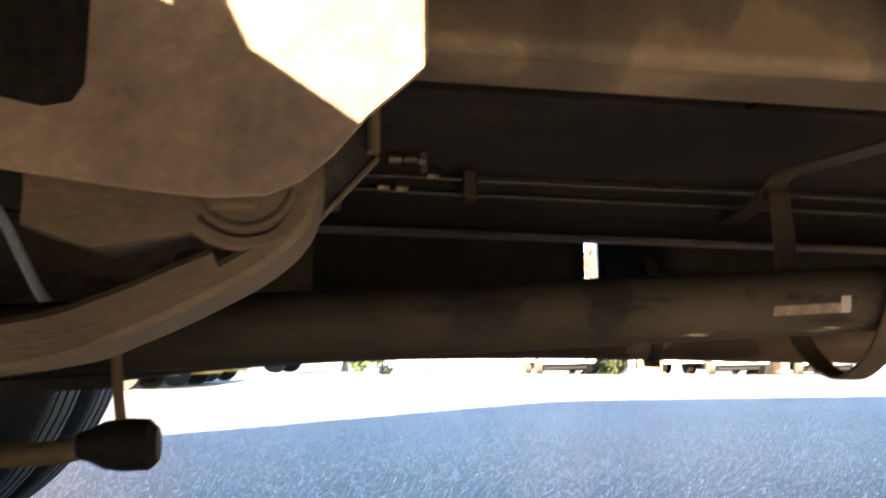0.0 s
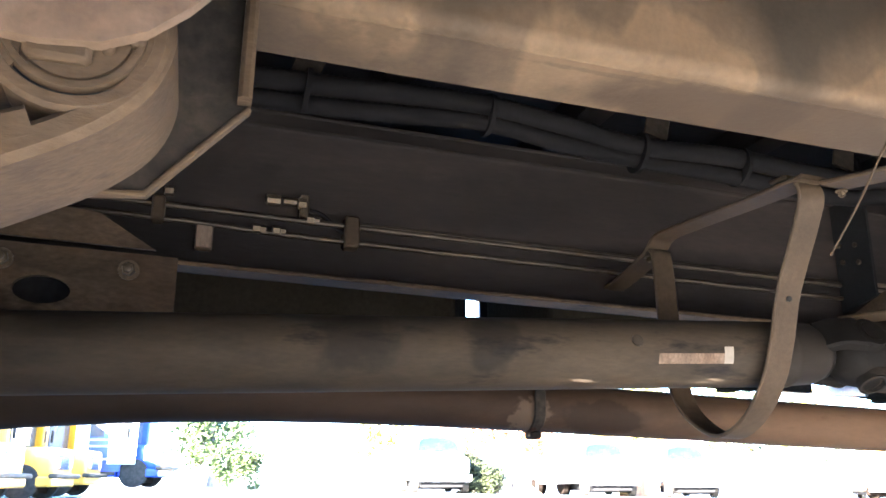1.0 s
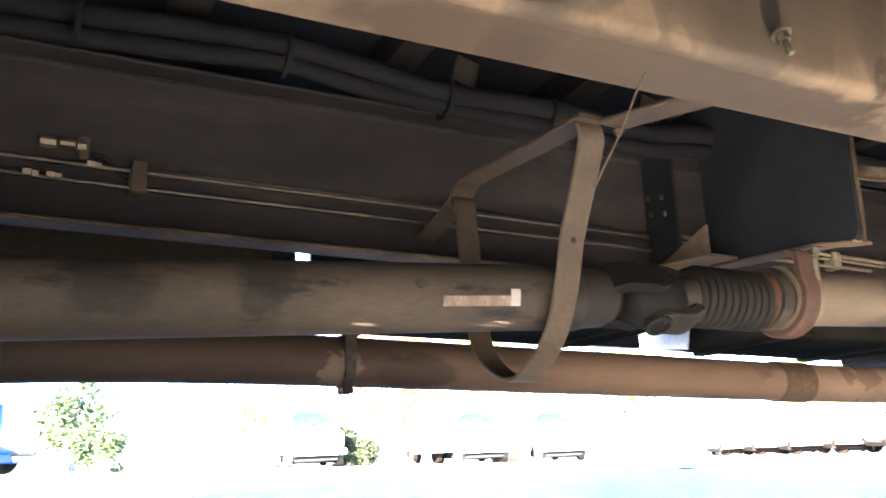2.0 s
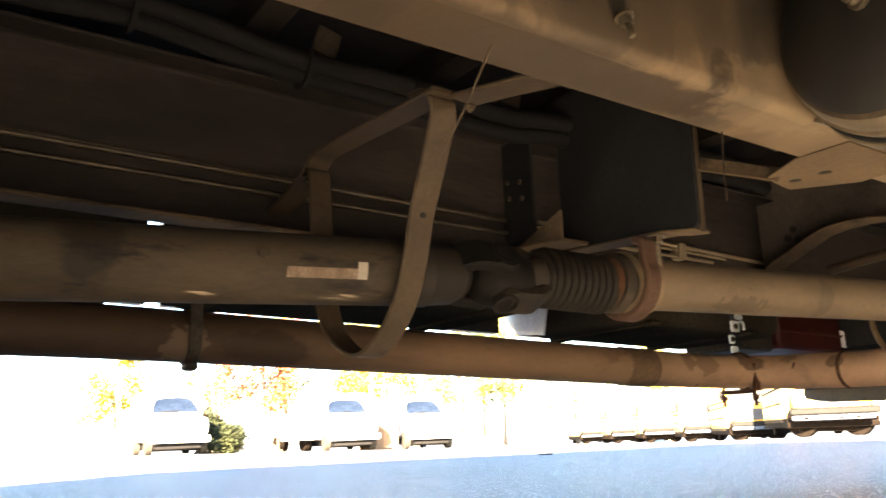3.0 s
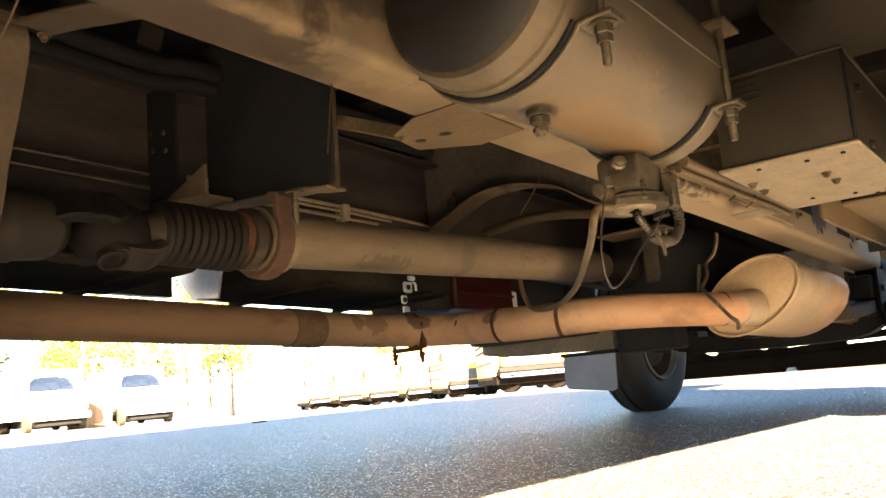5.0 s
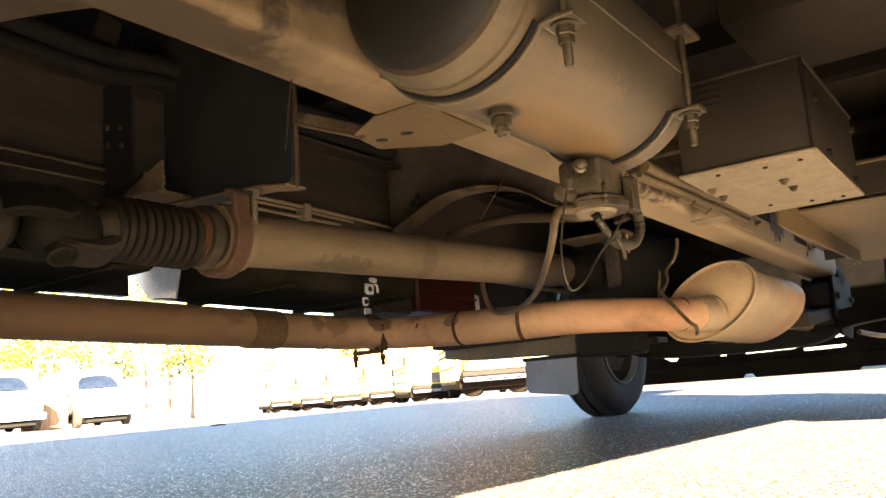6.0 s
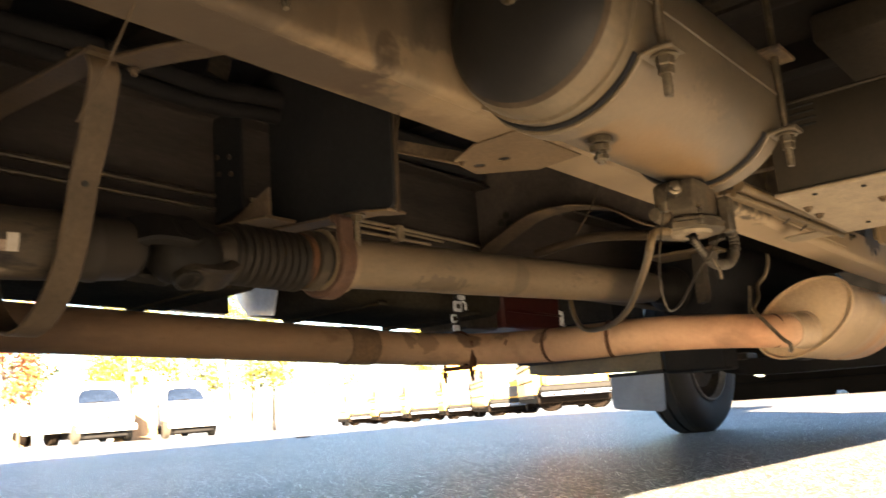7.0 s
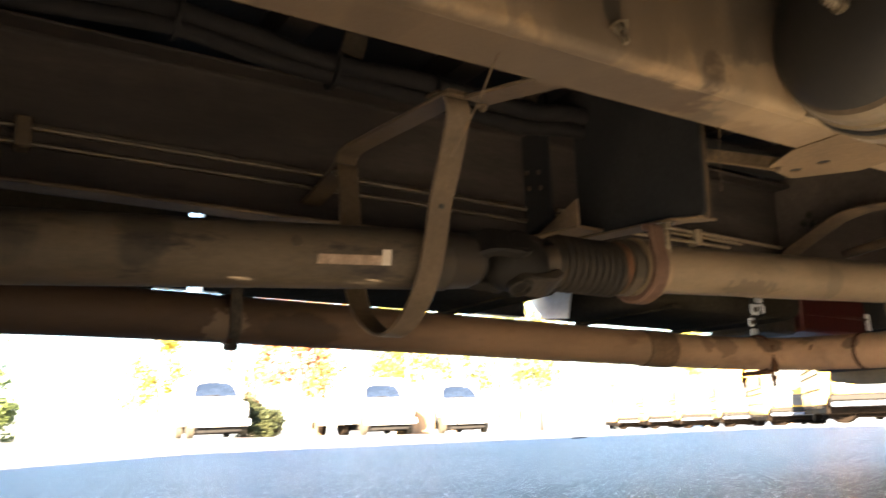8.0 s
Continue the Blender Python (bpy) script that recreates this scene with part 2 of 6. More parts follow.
M_LEAF_R = leaf_mat("red_autumn_leaves", (0.2, 0.035, 0.02), (0.42, 0.2, 0.06))
M_HEDGE = leaf_mat("dark_hedge_leaves", (0.012, 0.018, 0.009), (0.045, 0.05, 0.022))


def asphalt():
    m = bpy.data.materials.new("asphalt")
    m.use_nodes = True
    n, l = m.node_tree.nodes, m.node_tree.links
    p = n["Principled BSDF"]
    co = n.new("ShaderNodeTexCoord")
    stones = n.new("ShaderNodeTexVoronoi")
    stones.inputs["Scale"].default_value = 260
    grit = n.new("ShaderNodeTexNoise")
    grit.inputs["Scale"].default_value, grit.inputs["Detail"].default_value = 110, 6
    wide = n.new("ShaderNodeTexNoise")
    wide.inputs["Scale"].default_value, wide.inputs["Detail"].default_value = 0.7, 5
    for t in (stones, grit, wide):
        l.new(co.outputs["Object"], t.inputs["Vector"])
    ramp = n.new("ShaderNodeValToRGB")
    e = ramp.color_ramp.elements
    e[0].position, e[0].color = 0.22, (0.026, 0.026, 0.027, 1)
    e[1].position, e[1].color = 0.85, (0.2, 0.2, 0.2, 1)
    mid = e.new(0.55)
    mid.color = (0.05, 0.05, 0.051, 1)
    sep = n.new("ShaderNodeSeparateColor")
    l.new(stones.outputs["Color"], sep.inputs["Color"])
    mul = n.new("ShaderNodeMath")
    mul.operation = "MULTIPLY_ADD"
    mul.inputs[1].default_value = 0.75
    l.new(sep.outputs["Red"], mul.inputs[0])
    sub = n.new("ShaderNodeMath")
    sub.operation = "MULTIPLY"
    sub.inputs[1].default_value = 0.3
    l.new(wide.outputs["Fac"], sub.inputs[0])
    l.new(sub.outputs["Value"], mul.inputs[2])
    l.new(mul.outputs["Value"], ramp.inputs["Fac"])
    chips = n.new("ShaderNodeTexVoronoi")
    chips.inputs["Scale"].default_value = 240
    l.new(co.outputs["Object"], chips.inputs["Vector"])
    sep2 = n.new("ShaderNodeSeparateColor")
    l.new(chips.outputs["Color"], sep2.inputs["Color"])
    few = n.new("ShaderNodeValToRGB")
    few.color_ramp.elements[0].position, few.color_ramp.elements[1].position = 0.925, 0.935
    l.new(sep2.outputs["Green"], few.inputs["Fac"])
    mx = n.new("ShaderNodeMix")
    mx.data_type = "RGBA"
    l.new(few.outputs["Color"], mx.inputs["Factor"])
    l.new(ramp.outputs["Color"], mx.inputs["A"])
    mx.inputs["B"].default_value = (0.85, 0.84, 0.82, 1)
    l.new(mx.outputs["Result"], p.inputs["Base Color"])
    gl = n.new("ShaderNodeMapRange")
    gl.inputs["To Min"].default_value, gl.inputs["To Max"].default_value = 0.62, 0.3
    l.new(few.outputs["Color"], gl.inputs["Value"])
    l.new(gl.outputs["Result"], p.inputs["Roughness"])
    add = n.new("ShaderNodeMath")
    add.operation = "ADD"
    l.new(stones.outputs["Distance"], add.inputs[0])
    l.new(grit.outputs["Fac"], add.inputs[1])
    bp = n.new("ShaderNodeBump")
    bp.inputs["Strength"].default_value, bp.inputs["Distance"].default_value = 0.5, 0.005
    l.new(add.outputs["Value"], bp.inputs["Height"])
    l.new(bp.outputs["Normal"], p.inputs["Normal"])
    return m


M_ASPHALT = asphalt()


def blend_ramp(n, stops):
    ramp = n.new("ShaderNodeValToRGB")
    e = ramp.color_ramp.elements
    while len(e) < len(stops):
        e.new(0.5)
    for k, (at_, c) in enumerate(stops):
        e[k].position, e[k].color = at_, (*c, 1)
    return ramp


def stain_or_shade(m, centre, size, colour, amount, rough_edge=0.6, scale=30, fade=0.28):
    """A ragged-edged patch, for stains and for light or shade put into the colour: an ellipsoid round a place on the
    thing itself.
    """
    n, l = m.node_tree.nodes, m.node_tree.links
    p = n["Principled BSDF"]
    under = p.inputs["Base Color"].links[0].from_socket
    co = n.new("ShaderNodeTexCoord")
    off = n.new("ShaderNodeVectorMath")
    off.operation = "SUBTRACT"
    off.inputs[1].default_value = centre
    l.new(co.outputs["Object"], off.inputs[0])
    sc = n.new("ShaderNodeVectorMath")
    sc.operation = "DIVIDE"
    sc.inputs[1].default_value = size
    l.new(off.outputs["Vector"], sc.inputs[0])
    ln = n.new("ShaderNodeVectorMath")
    ln.operation = "LENGTH"
    l.new(sc.outputs["Vector"], ln.inputs[0])
    wob = n.new("ShaderNodeTexNoise")
    wob.inputs["Scale"].default_value, wob.inputs["Detail"].default_value = scale, 5
    l.new(co.outputs["Object"], wob.inputs["Vector"])
    add = n.new("ShaderNodeMath")
    add.operation = "MULTIPLY_ADD"
    add.inputs[1].default_value = rough_edge
    l.new(wob.outputs["Fac"], add.inputs[0])
    l.new(ln.outputs["Value"], add.inputs[2])
    mr = n.new("ShaderNodeMapRange")
    mr.interpolation_type = "SMOOTHSTEP"
    mr.inputs["From Min"].default_value, mr.inputs["From Max"].default_value = 0.8 + rough_edge * 0.5, 0.8 + fade + rough_edge * 0.5
    mr.inputs["To Min"].default_value, mr.inputs["To Max"].default_value = amount, 0
    l.new(add.outputs["Value"], mr.inputs["Value"])
    mx = n.new("ShaderNodeMix")
    mx.data_type = "RGBA"
    l.new(mr.outputs["Result"], mx.inputs["Factor"])
    l.new(under, mx.inputs["A"])
    mx.inputs["B"].default_value = (*colour, 1)
    l.new(mx.outputs["Result"], p.inputs["Base Color"])


def stained_rail():
    """Brown rail paint under dust, darker up the web, with oil runs that end in wavy tide lines."""
    m = mat("stained_rail_paint", [(0.7, 0.7, 0.7), (1, 1, 1)], 0.7, 0, 9, 120, 0.1, 0.08)
    n, l = m.node_tree.nodes, m.node_tree.links
    p = n["Principled BSDF"]
    grain = p.inputs["Base Color"].links[0].from_socket
    co = n.new("ShaderNodeTexCoord")
    mp = n.new("ShaderNodeMapping")
    mp.inputs["Scale"].default_value = (4.6, 1, 1.2)
    mp.inputs["Location"].default_value = RAIL_SHIFT
    l.new(co.outputs["Object"], mp.inputs["Vector"])
    runs = n.new("ShaderNodeTexNoise")
    runs.inputs["Scale"].default_value, runs.inputs["Detail"].default_value, runs.inputs["Roughness"].default_value, runs.inputs["Distortion"].default_value = 1.5, 3, 0.45, 0.5
    l.new(mp.outputs["Vector"], runs.inputs["Vector"])
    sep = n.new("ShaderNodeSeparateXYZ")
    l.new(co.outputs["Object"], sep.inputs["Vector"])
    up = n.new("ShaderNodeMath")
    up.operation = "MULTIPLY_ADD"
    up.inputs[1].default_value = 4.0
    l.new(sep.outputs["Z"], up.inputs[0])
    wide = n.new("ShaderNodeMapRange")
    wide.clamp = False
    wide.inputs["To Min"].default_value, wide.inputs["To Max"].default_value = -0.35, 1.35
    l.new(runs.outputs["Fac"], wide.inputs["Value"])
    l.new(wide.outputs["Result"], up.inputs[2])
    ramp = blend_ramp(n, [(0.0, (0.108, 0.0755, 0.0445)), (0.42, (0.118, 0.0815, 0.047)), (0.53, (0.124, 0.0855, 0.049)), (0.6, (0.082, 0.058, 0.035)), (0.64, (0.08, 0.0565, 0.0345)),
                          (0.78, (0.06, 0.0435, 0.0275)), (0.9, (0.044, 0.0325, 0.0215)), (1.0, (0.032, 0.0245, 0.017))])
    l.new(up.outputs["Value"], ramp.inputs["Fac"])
    mx = n.new("ShaderNodeMix")
    mx.data_type, mx.blend_type = "RGBA", "MULTIPLY"
    mx.inputs["Factor"].default_value = 1
    l.new(ramp.outputs["Color"], mx.inputs["A"])
    l.new(grain, mx.inputs["B"])
    l.new(mx.outputs["Result"], p.inputs["Base Color"])
    return m


def heat_tint():
    """Aluminised steel, browned and orange in rings towards its hot end."""
    m = mat("heat_tinted_muffler_steel", [(0.7, 0.7, 0.7), (0.95, 0.95, 0.95), (1, 1, 1)], 0.5, 0.3, 3, 90, 0.06, 0.1)
    n, l = m.node_tree.nodes, m.node_tree.links
    p = n["Principled BSDF"]
    grain = p.inputs["Base Color"].links[0].from_socket
    co = n.new("ShaderNodeTexCoord")
    wob = n.new("ShaderNodeTexNoise")
    wob.inputs["Scale"].default_value = 5
    l.new(co.outputs["Object"], wob.inputs["Vector"])
    sep = n.new("ShaderNodeSeparateXYZ")
    l.new(co.outputs["Object"], sep.inputs["Vector"])
    add = n.new("ShaderNodeMath")
    add.operation = "MULTIPLY_ADD"
    add.inputs[1].default_value = 0.08
    l.new(wob.outputs["Fac"], add.inputs[0])
    l.new(sep.outputs["X"], add.inputs[2])
    mr = n.new("ShaderNodeMapRange")
    mr.inputs["From Min"].default_value, mr.inputs["From Max"].default_value = -0.5, 0.6
    l.new(add.outputs["Value"], mr.inputs["Value"])
    g, o = (0.34, 0.252, 0.17), (0.44, 0.222, 0.11)
    ramp = blend_ramp(n, [(0.0, g), (0.42, (0.3, 0.215, 0.13)), (0.5, (0.4, 0.235, 0.12)), (0.58, (0.31, 0.205, 0.115)), (0.64, o), (0.72, (0.32, 0.21, 0.115)), (0.78, o), (1.0, (0.24, 0.13, 0.06))])
    l.new(mr.outputs["Result"], ramp.inputs["Fac"])
    mx = n.new("ShaderNodeMix")
    mx.data_type, mx.blend_type = "RGBA", "MULTIPLY"
    mx.inputs["Factor"].default_value = 1
    l.new(ramp.outputs["Color"], mx.inputs["A"])
    l.new(grain, mx.inputs["B"])
    l.new(mx.outputs["Result"], p.inputs["Base Color"])
    return m


def graded_pipe():
    m = mat("graded_exhaust_steel", [(0.6, 0.6, 0.6), (0.9, 0.9, 0.9), (1.0, 1.0, 1.0)], 0.66, 0.15, 3.5, 60, 0.06, 0.06, (0.6, 1.6, 1.6), ((0.62, 0.57, 0.54), 5, 0.33))
    n, l = m.node_tree.nodes, m.node_tree.links
    p = n["Principled BSDF"]
    grain = p.inputs["Base Color"].links[0].from_socket
    co = n.new("ShaderNodeTexCoord")
    sep = n.new("ShaderNodeSeparateXYZ")
    l.new(co.outputs["Object"], sep.inputs["Vector"])
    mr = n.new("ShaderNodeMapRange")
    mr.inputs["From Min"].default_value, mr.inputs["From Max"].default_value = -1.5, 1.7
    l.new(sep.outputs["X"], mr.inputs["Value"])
    # Dark brown at the rear, paler and more orange towards the muffler.
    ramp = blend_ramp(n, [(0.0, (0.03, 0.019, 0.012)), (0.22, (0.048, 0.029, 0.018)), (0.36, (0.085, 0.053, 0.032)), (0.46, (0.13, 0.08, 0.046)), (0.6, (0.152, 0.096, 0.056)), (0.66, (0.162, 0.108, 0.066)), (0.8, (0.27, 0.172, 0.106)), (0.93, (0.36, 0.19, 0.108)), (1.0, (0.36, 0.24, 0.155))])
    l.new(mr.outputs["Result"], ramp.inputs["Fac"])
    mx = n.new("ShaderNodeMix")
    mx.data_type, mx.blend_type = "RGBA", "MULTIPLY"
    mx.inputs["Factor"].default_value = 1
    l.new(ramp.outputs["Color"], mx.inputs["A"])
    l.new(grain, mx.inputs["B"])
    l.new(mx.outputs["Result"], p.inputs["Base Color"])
    return m


RAIL_SHIFT = (0.3, 0.0, 0.0)
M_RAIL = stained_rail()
stain_or_shade(M_RAIL, (0.3, 0.075, -0.008), (0.38, 0.075, 0.03), (0.034, 0.023, 0.014), 0.8, 0.7, 14)
stain_or_shade(M_RAIL, (0.668, 0.0, 0.004), (0.024, 0.05, 0.036), (0.028, 0.019, 0.012), 0.85, 0.3)
stain_or_shade(M_RAIL, (0.6, 0.065, -0.005), (0.14, 0.055, 0.03), (0.03, 0.02, 0.0125), 0.85, 0.9, 26)
stain_or_shade(M_RAIL, (0.48, 0.07, 0.0), (0.2, 0.07, 0.03), (0.042, 0.031, 0.021), 0.75, 0.9, 10, 0.5)
stain_or_shade(M_RAIL, (0.8, 0.02, 0.0), (0.12, 0.06, 0.04), (0.17, 0.122, 0.072), 0.4, 1.2, 45, 0.5)
# Darker upper web behind the air tank's end.
stain_or_shade(M_RAIL, (0.5, 0.0, 0.1), (0.2, 0.1, 0.085), (0.04, 0.028, 0.017), 0.7, 1.0, 12, 0.6)
# Dark oval puts the shaded recess round the drain stud into colour.
stain_or_shade(M_RAIL, (0.48, 0.0, 0.062), (0.017, 0.02, 0.034), (0.01, 0.0075, 0.005), 0.9, 0.2, 30)
stain_or_shade(M_RAIL, (0.16, 0.034, 0.0), (0.3, 0.006, 0.02), (0.045, 0.031, 0.018), 0.4, 1.1)
stain_or_shade(M_RAIL, (-0.26, 0.0, 0.05), (0.1, 0.1, 0.05), (0.045, 0.031, 0.018), 0.4, 1.3)
# Broad paler stretch: bounce from the sunlit ground put into the rail colour.
stain_or_shade(M_RAIL, (2.75, 0.0, 0.02), (1.5, 0.2, 0.16), (0.24, 0.175, 0.108), 0.85, 0.5, 5, 0.6)
stain_or_shade(M_RAIL, (2.62, 0.0, 0.1), (0.06, 0.1, 0.07), (0.02, 0.016, 0.012), 0.7, 0.8)
stain_or_shade(M_RAIL, (3.3, 0.0, 0.12), (0.1, 0.1, 0.08), (0.02, 0.016, 0.012), 0.7, 0.9)
# Orange underside tones: the glow of sunlit ground put into the tank colour.
stain_or_shade(M_SHELL, (0.0, -0.02, -0.142), (0.15, 0.04, 0.04), (0.17, 0.088, 0.028), 0.5, 1.2, 26, 0.9)
stain_or_shade(M_SHELL, (-0.02, -0.09, -0.11), (0.2, 0.06, 0.06), (0.11, 0.072, 0.035), 0.4, 1.4, 14, 1.0)
stain_or_shade(M_SHELL, (0.05, -0.13, -0.06), (0.12, 0.03, 0.04), (0.045, 0.033, 0.021), 0.5, 3.4, 95, 0.3)
# Darker olive patches on the tank's near upper side.
stain_or_shade(M_SHELL, (0.14, -0.11, -0.02), (0.13, 0.09, 0.09), (0.036, 0.03, 0.021), 0.6, 1.5, 11, 0.8)
stain_or_shade(M_SHELL, (-0.12, -0.14, 0.02), (0.14, 0.08, 0.09), (0.034, 0.028, 0.019), 0.6, 1.4, 9, 0.8)
# Dark patches round the valve neck and the drain plug.
stain_or_shade(M_SHELL, (0.16, 0.02, -0.146), (0.055, 0.04, 0.04), (0.015, 0.012, 0.009), 0.85, 0.5)
stain_or_shade(M_SHELL, (-0.16, 0.0, -0.146), (0.035, 0.03, 0.03), (0.015, 0.012, 0.009), 0.8, 0.5)
stain_or_shade(M_RAIL, (3.1, 0.0, 0.04), (0.13, 0.1, 0.09), (0.018, 0.013, 0.009), 0.8, 1.1, 24)
stain_or_shade(M_RAIL, (3.78, 0.0, 0.05), (0.26, 0.1, 0.07), (0.02, 0.0145, 0.01), 0.8, 1.3, 20)
stain_or_shade(M_RAIL, (1.95, 0.015, 0.02), (0.24, 0.04, 0.08), (0.036, 0.028, 0.019), 0.92, 1.6, 22)
stain_or_shade(M_RAIL, (2.28, 0.02, 0.0), (0.1, 0.03, 0.05), (0.04, 0.03, 0.02), 0.8, 1.5, 26)
stain_or_shade(M_RAIL, (2.6, 0.07, 0.0), (0.3, 0.03, 0.03), (0.1, 0.072, 0.046), 0.7, 1.3, 16)
stain_or_shade(M_RAIL, (2.15, 0.0, 0.08), (0.2, 0.1, 0.06), (0.024, 0.0175, 0.012), 0.75, 1.2, 24)
M_HEAT = heat_tint()
M_EXHAUST = graded_pipe()
stain_or_shade(M_EXHAUST, (0.86, 0.0, 0.0), (0.05, 0.2, 0.045), (0.07, 0.043, 0.025), 0.55, 1.4, 40)
stain_or_shade(M_EXHAUST, (1.03, -0.05, 0.0), (0.035, 0.12, 0.03), (0.04, 0.024, 0.014), 0.8, 1.0, 30)
stain_or_shade(M_EXHAUST, (1.075, -0.3, -0.02), (0.03, 0.03, 0.02), (0.045, 0.028, 0.017), 0.7, 1.0, 40)
stain_or_shade(M_EXHAUST, (1.075, -0.15, 0.02), (0.03, 0.035, 0.03), (0.06, 0.038, 0.023), 0.6, 1.4, 30)
stain_or_shade(M_EXHAUST, (0.78, -0.04, 0.01), (0.03, 0.04, 0.04), (0.05, 0.031, 0.02), 0.55, 1.6, 60)
stain_or_shade(M_EXHAUST, (-0.72, -0.05, 0.0), (0.05, 0.04, 0.04), (0.14, 0.1, 0.065), 0.5, 1.6, 50)
stain_or_shade(M_EXHAUST, (-0.55, 0.0, 0.0), (0.1, 0.2, 0.04), (0.022, 0.014, 0.009), 0.7, 1.2, 20)
stain_or_shade(M_SHAFT2, (-0.5, -0.04, -0.035), (0.09, 0.03, 0.022), (0.045, 0.034, 0.023), 0.6, 2.6, 55)
# Forward shaft goes darker over its front part.
stain_or_shade(M_SHAFT2, (0.52, 0.0, 0.0), (0.3, 0.2, 0.2), (0.02, 0.0155, 0.011), 0.88, 0.6, 8, 0.5)
stain_or_shade(M_SHAFT, (0.1, -0.05, 0.03), (0.05, 0.03, 0.05), (0.006, 0.005, 0.004), 0.6, 1.6, 22, 0.6)
stain_or_shade(M_SHAFT, (0.3, -0.05, 0.03), (0.035, 0.03, 0.05), (0.006, 0.005, 0.004), 0.6, 1.8, 26, 0.6)
# Rear shaft goes darker at its joint end.
stain_or_shade(M_SHAFT, (0.86, 0.0, 0.06), (0.1, 0.2, 0.2), (0.009, 0.007, 0.005), 0.85, 0.6, 10, 0.6)
# Ragged darker smears along the far web, most of them near its top.
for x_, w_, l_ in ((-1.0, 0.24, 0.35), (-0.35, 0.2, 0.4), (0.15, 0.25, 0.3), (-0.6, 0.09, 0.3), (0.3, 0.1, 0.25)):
    stain_or_shade(M_FARRAIL, (x_, 0.0, w_), (l_, 0.1, 0.05), (0.006, 0.005, 0.004), 0.35, 1.6, 13, 0.5)
stain_or_shade(M_SHAFT2, (-0.22, -0.04, 0.0), (0.03, 0.05, 0.05), (0.05, 0.038, 0.026), 0.5, 1.2, 30)

# ---- building tools ----
RAKE = 0.03          # the bus stands nose-down by this slope


def part(name, bm, material, parent=None, label="", rake=True, angle=38):
    """One mesh object, in the place's own coordinates; rake lowers it along the bus's slope."""
    if rake:
        for v in bm.verts:
            v.co.z -= RAKE * v.co.x
    up = parent
    while up is not None:
        for v in bm.verts:
            v.co -= up.location
        up = up.parent
    bmesh.ops.recalc_face_normals(bm, faces=bm.faces)
    me = bpy.data.meshes.new(name)
    bm.to_mesh(me)
    bm.free()
    me.materials.append(material)
    for f in me.polygons:
        f.use_smooth = True
    me.set_sharp_from_angle(angle=radians(angle))
    ob = new(name, me)
    ob.parent = parent
    return tagged(ob, label)


def thing(name, label, category, at=(0, 0, 0), group="", kind="", rake=True):
    ob = new(name)
    ob.empty_display_size = 0.05
    ob.location = (at[0], at[1], at[2] - (RAKE * at[0] if rake else 0))
    return tagged(ob, label, category, group, kind)


def box(lo, hi, bevel=0.003, bm=None, seg=1):
    bm = bm or bmesh.new()
    b = bmesh.new()
    bmesh.ops.create_cube(b, size=1)
    for v in b.verts:
        v.co = Vector([(lo[k] + hi[k]) / 2 + v.co[k] * (hi[k] - lo[k]) for k in range(3)])
    if bevel:
        bmesh.ops.bevel(b, geom=b.edges[:], offset=bevel, segments=seg, profile=0.5, affect="EDGES")
    return merge(bm, b)


def merge(bm, b):
    me = bpy.data.meshes.new("tmp")
    b.to_mesh(me)
    b.free()
    bm.from_mesh(me)
    bpy.data.meshes.remove(me)
    return bm


def curve_points(pts, steps=6):
    """A smooth line through the points."""
    p = [Vector(q) for q in pts]
    if steps <= 1 or len(p) < 3:
        return p
    p = [2 * p[0] - p[1]] + p + [2 * p[-1] - p[-2]]
    out = []
    for k in range(1, len(p) - 2):
        a, b, c, d = p[k - 1:k + 3]
        for s in range(steps):
            t = s / steps
            out.append(0.5 * ((2 * b) + (c - a) * t + (2 * a - 5 * b + 4 * c - d) * t * t + (3 * b - a - 3 * c + d) * t ** 3))
    out.append(p[-2])
    return out


def rings_to_mesh(bm, rings, cap=True, closed=False):
    vs = [[bm.verts.new(c) for c in r] for r in rings]
    m = len(vs[0])
    for k in range(len(vs) if closed else len(vs) - 1):
        a, b = vs[k], vs[(k + 1) % len(vs)]
        for j in range(m):
            bm.faces.new((a[j], a[(j + 1) % m], b[(j + 1) % m], b[j]))
    if cap and not closed:
        bm.faces.new(vs[0][::-1])
        bm.faces.new(vs[-1])
    return bm


def tube(pts, r, n=12, steps=6, bm=None, ribs=0.0, pitch=0.008):
    """A round bar along a smooth line; ribs: depth of corrugation."""
    bm = bm or bmesh.new()
    p = curve_points(pts, steps)
    if ribs:
        q = [p[0]]
        for a, b in zip(p, p[1:]):
            k = max(1, int((b - a).length / (pitch / 2)))
            q += [a.lerp(b, s / k) for s in range(1, k + 1)]
        p = q
    side = (p[1] - p[0]).orthogonal().normalized()
    rings = []
    for k, c in enumerate(p):
        t = (p[min(k + 1, len(p) - 1)] - p[max(k - 1, 0)]).normalized()
        side = (side - t * side.dot(t)).normalized()
        o = t.cross(side)
        rr = r - (ribs if k % 2 else 0)
        rings.append([c + side * rr * math.cos(2 * math.pi * j / n) + o * rr * math.sin(2 * math.pi * j / n) for j in range(n)])
    return rings_to_mesh(bm, rings)


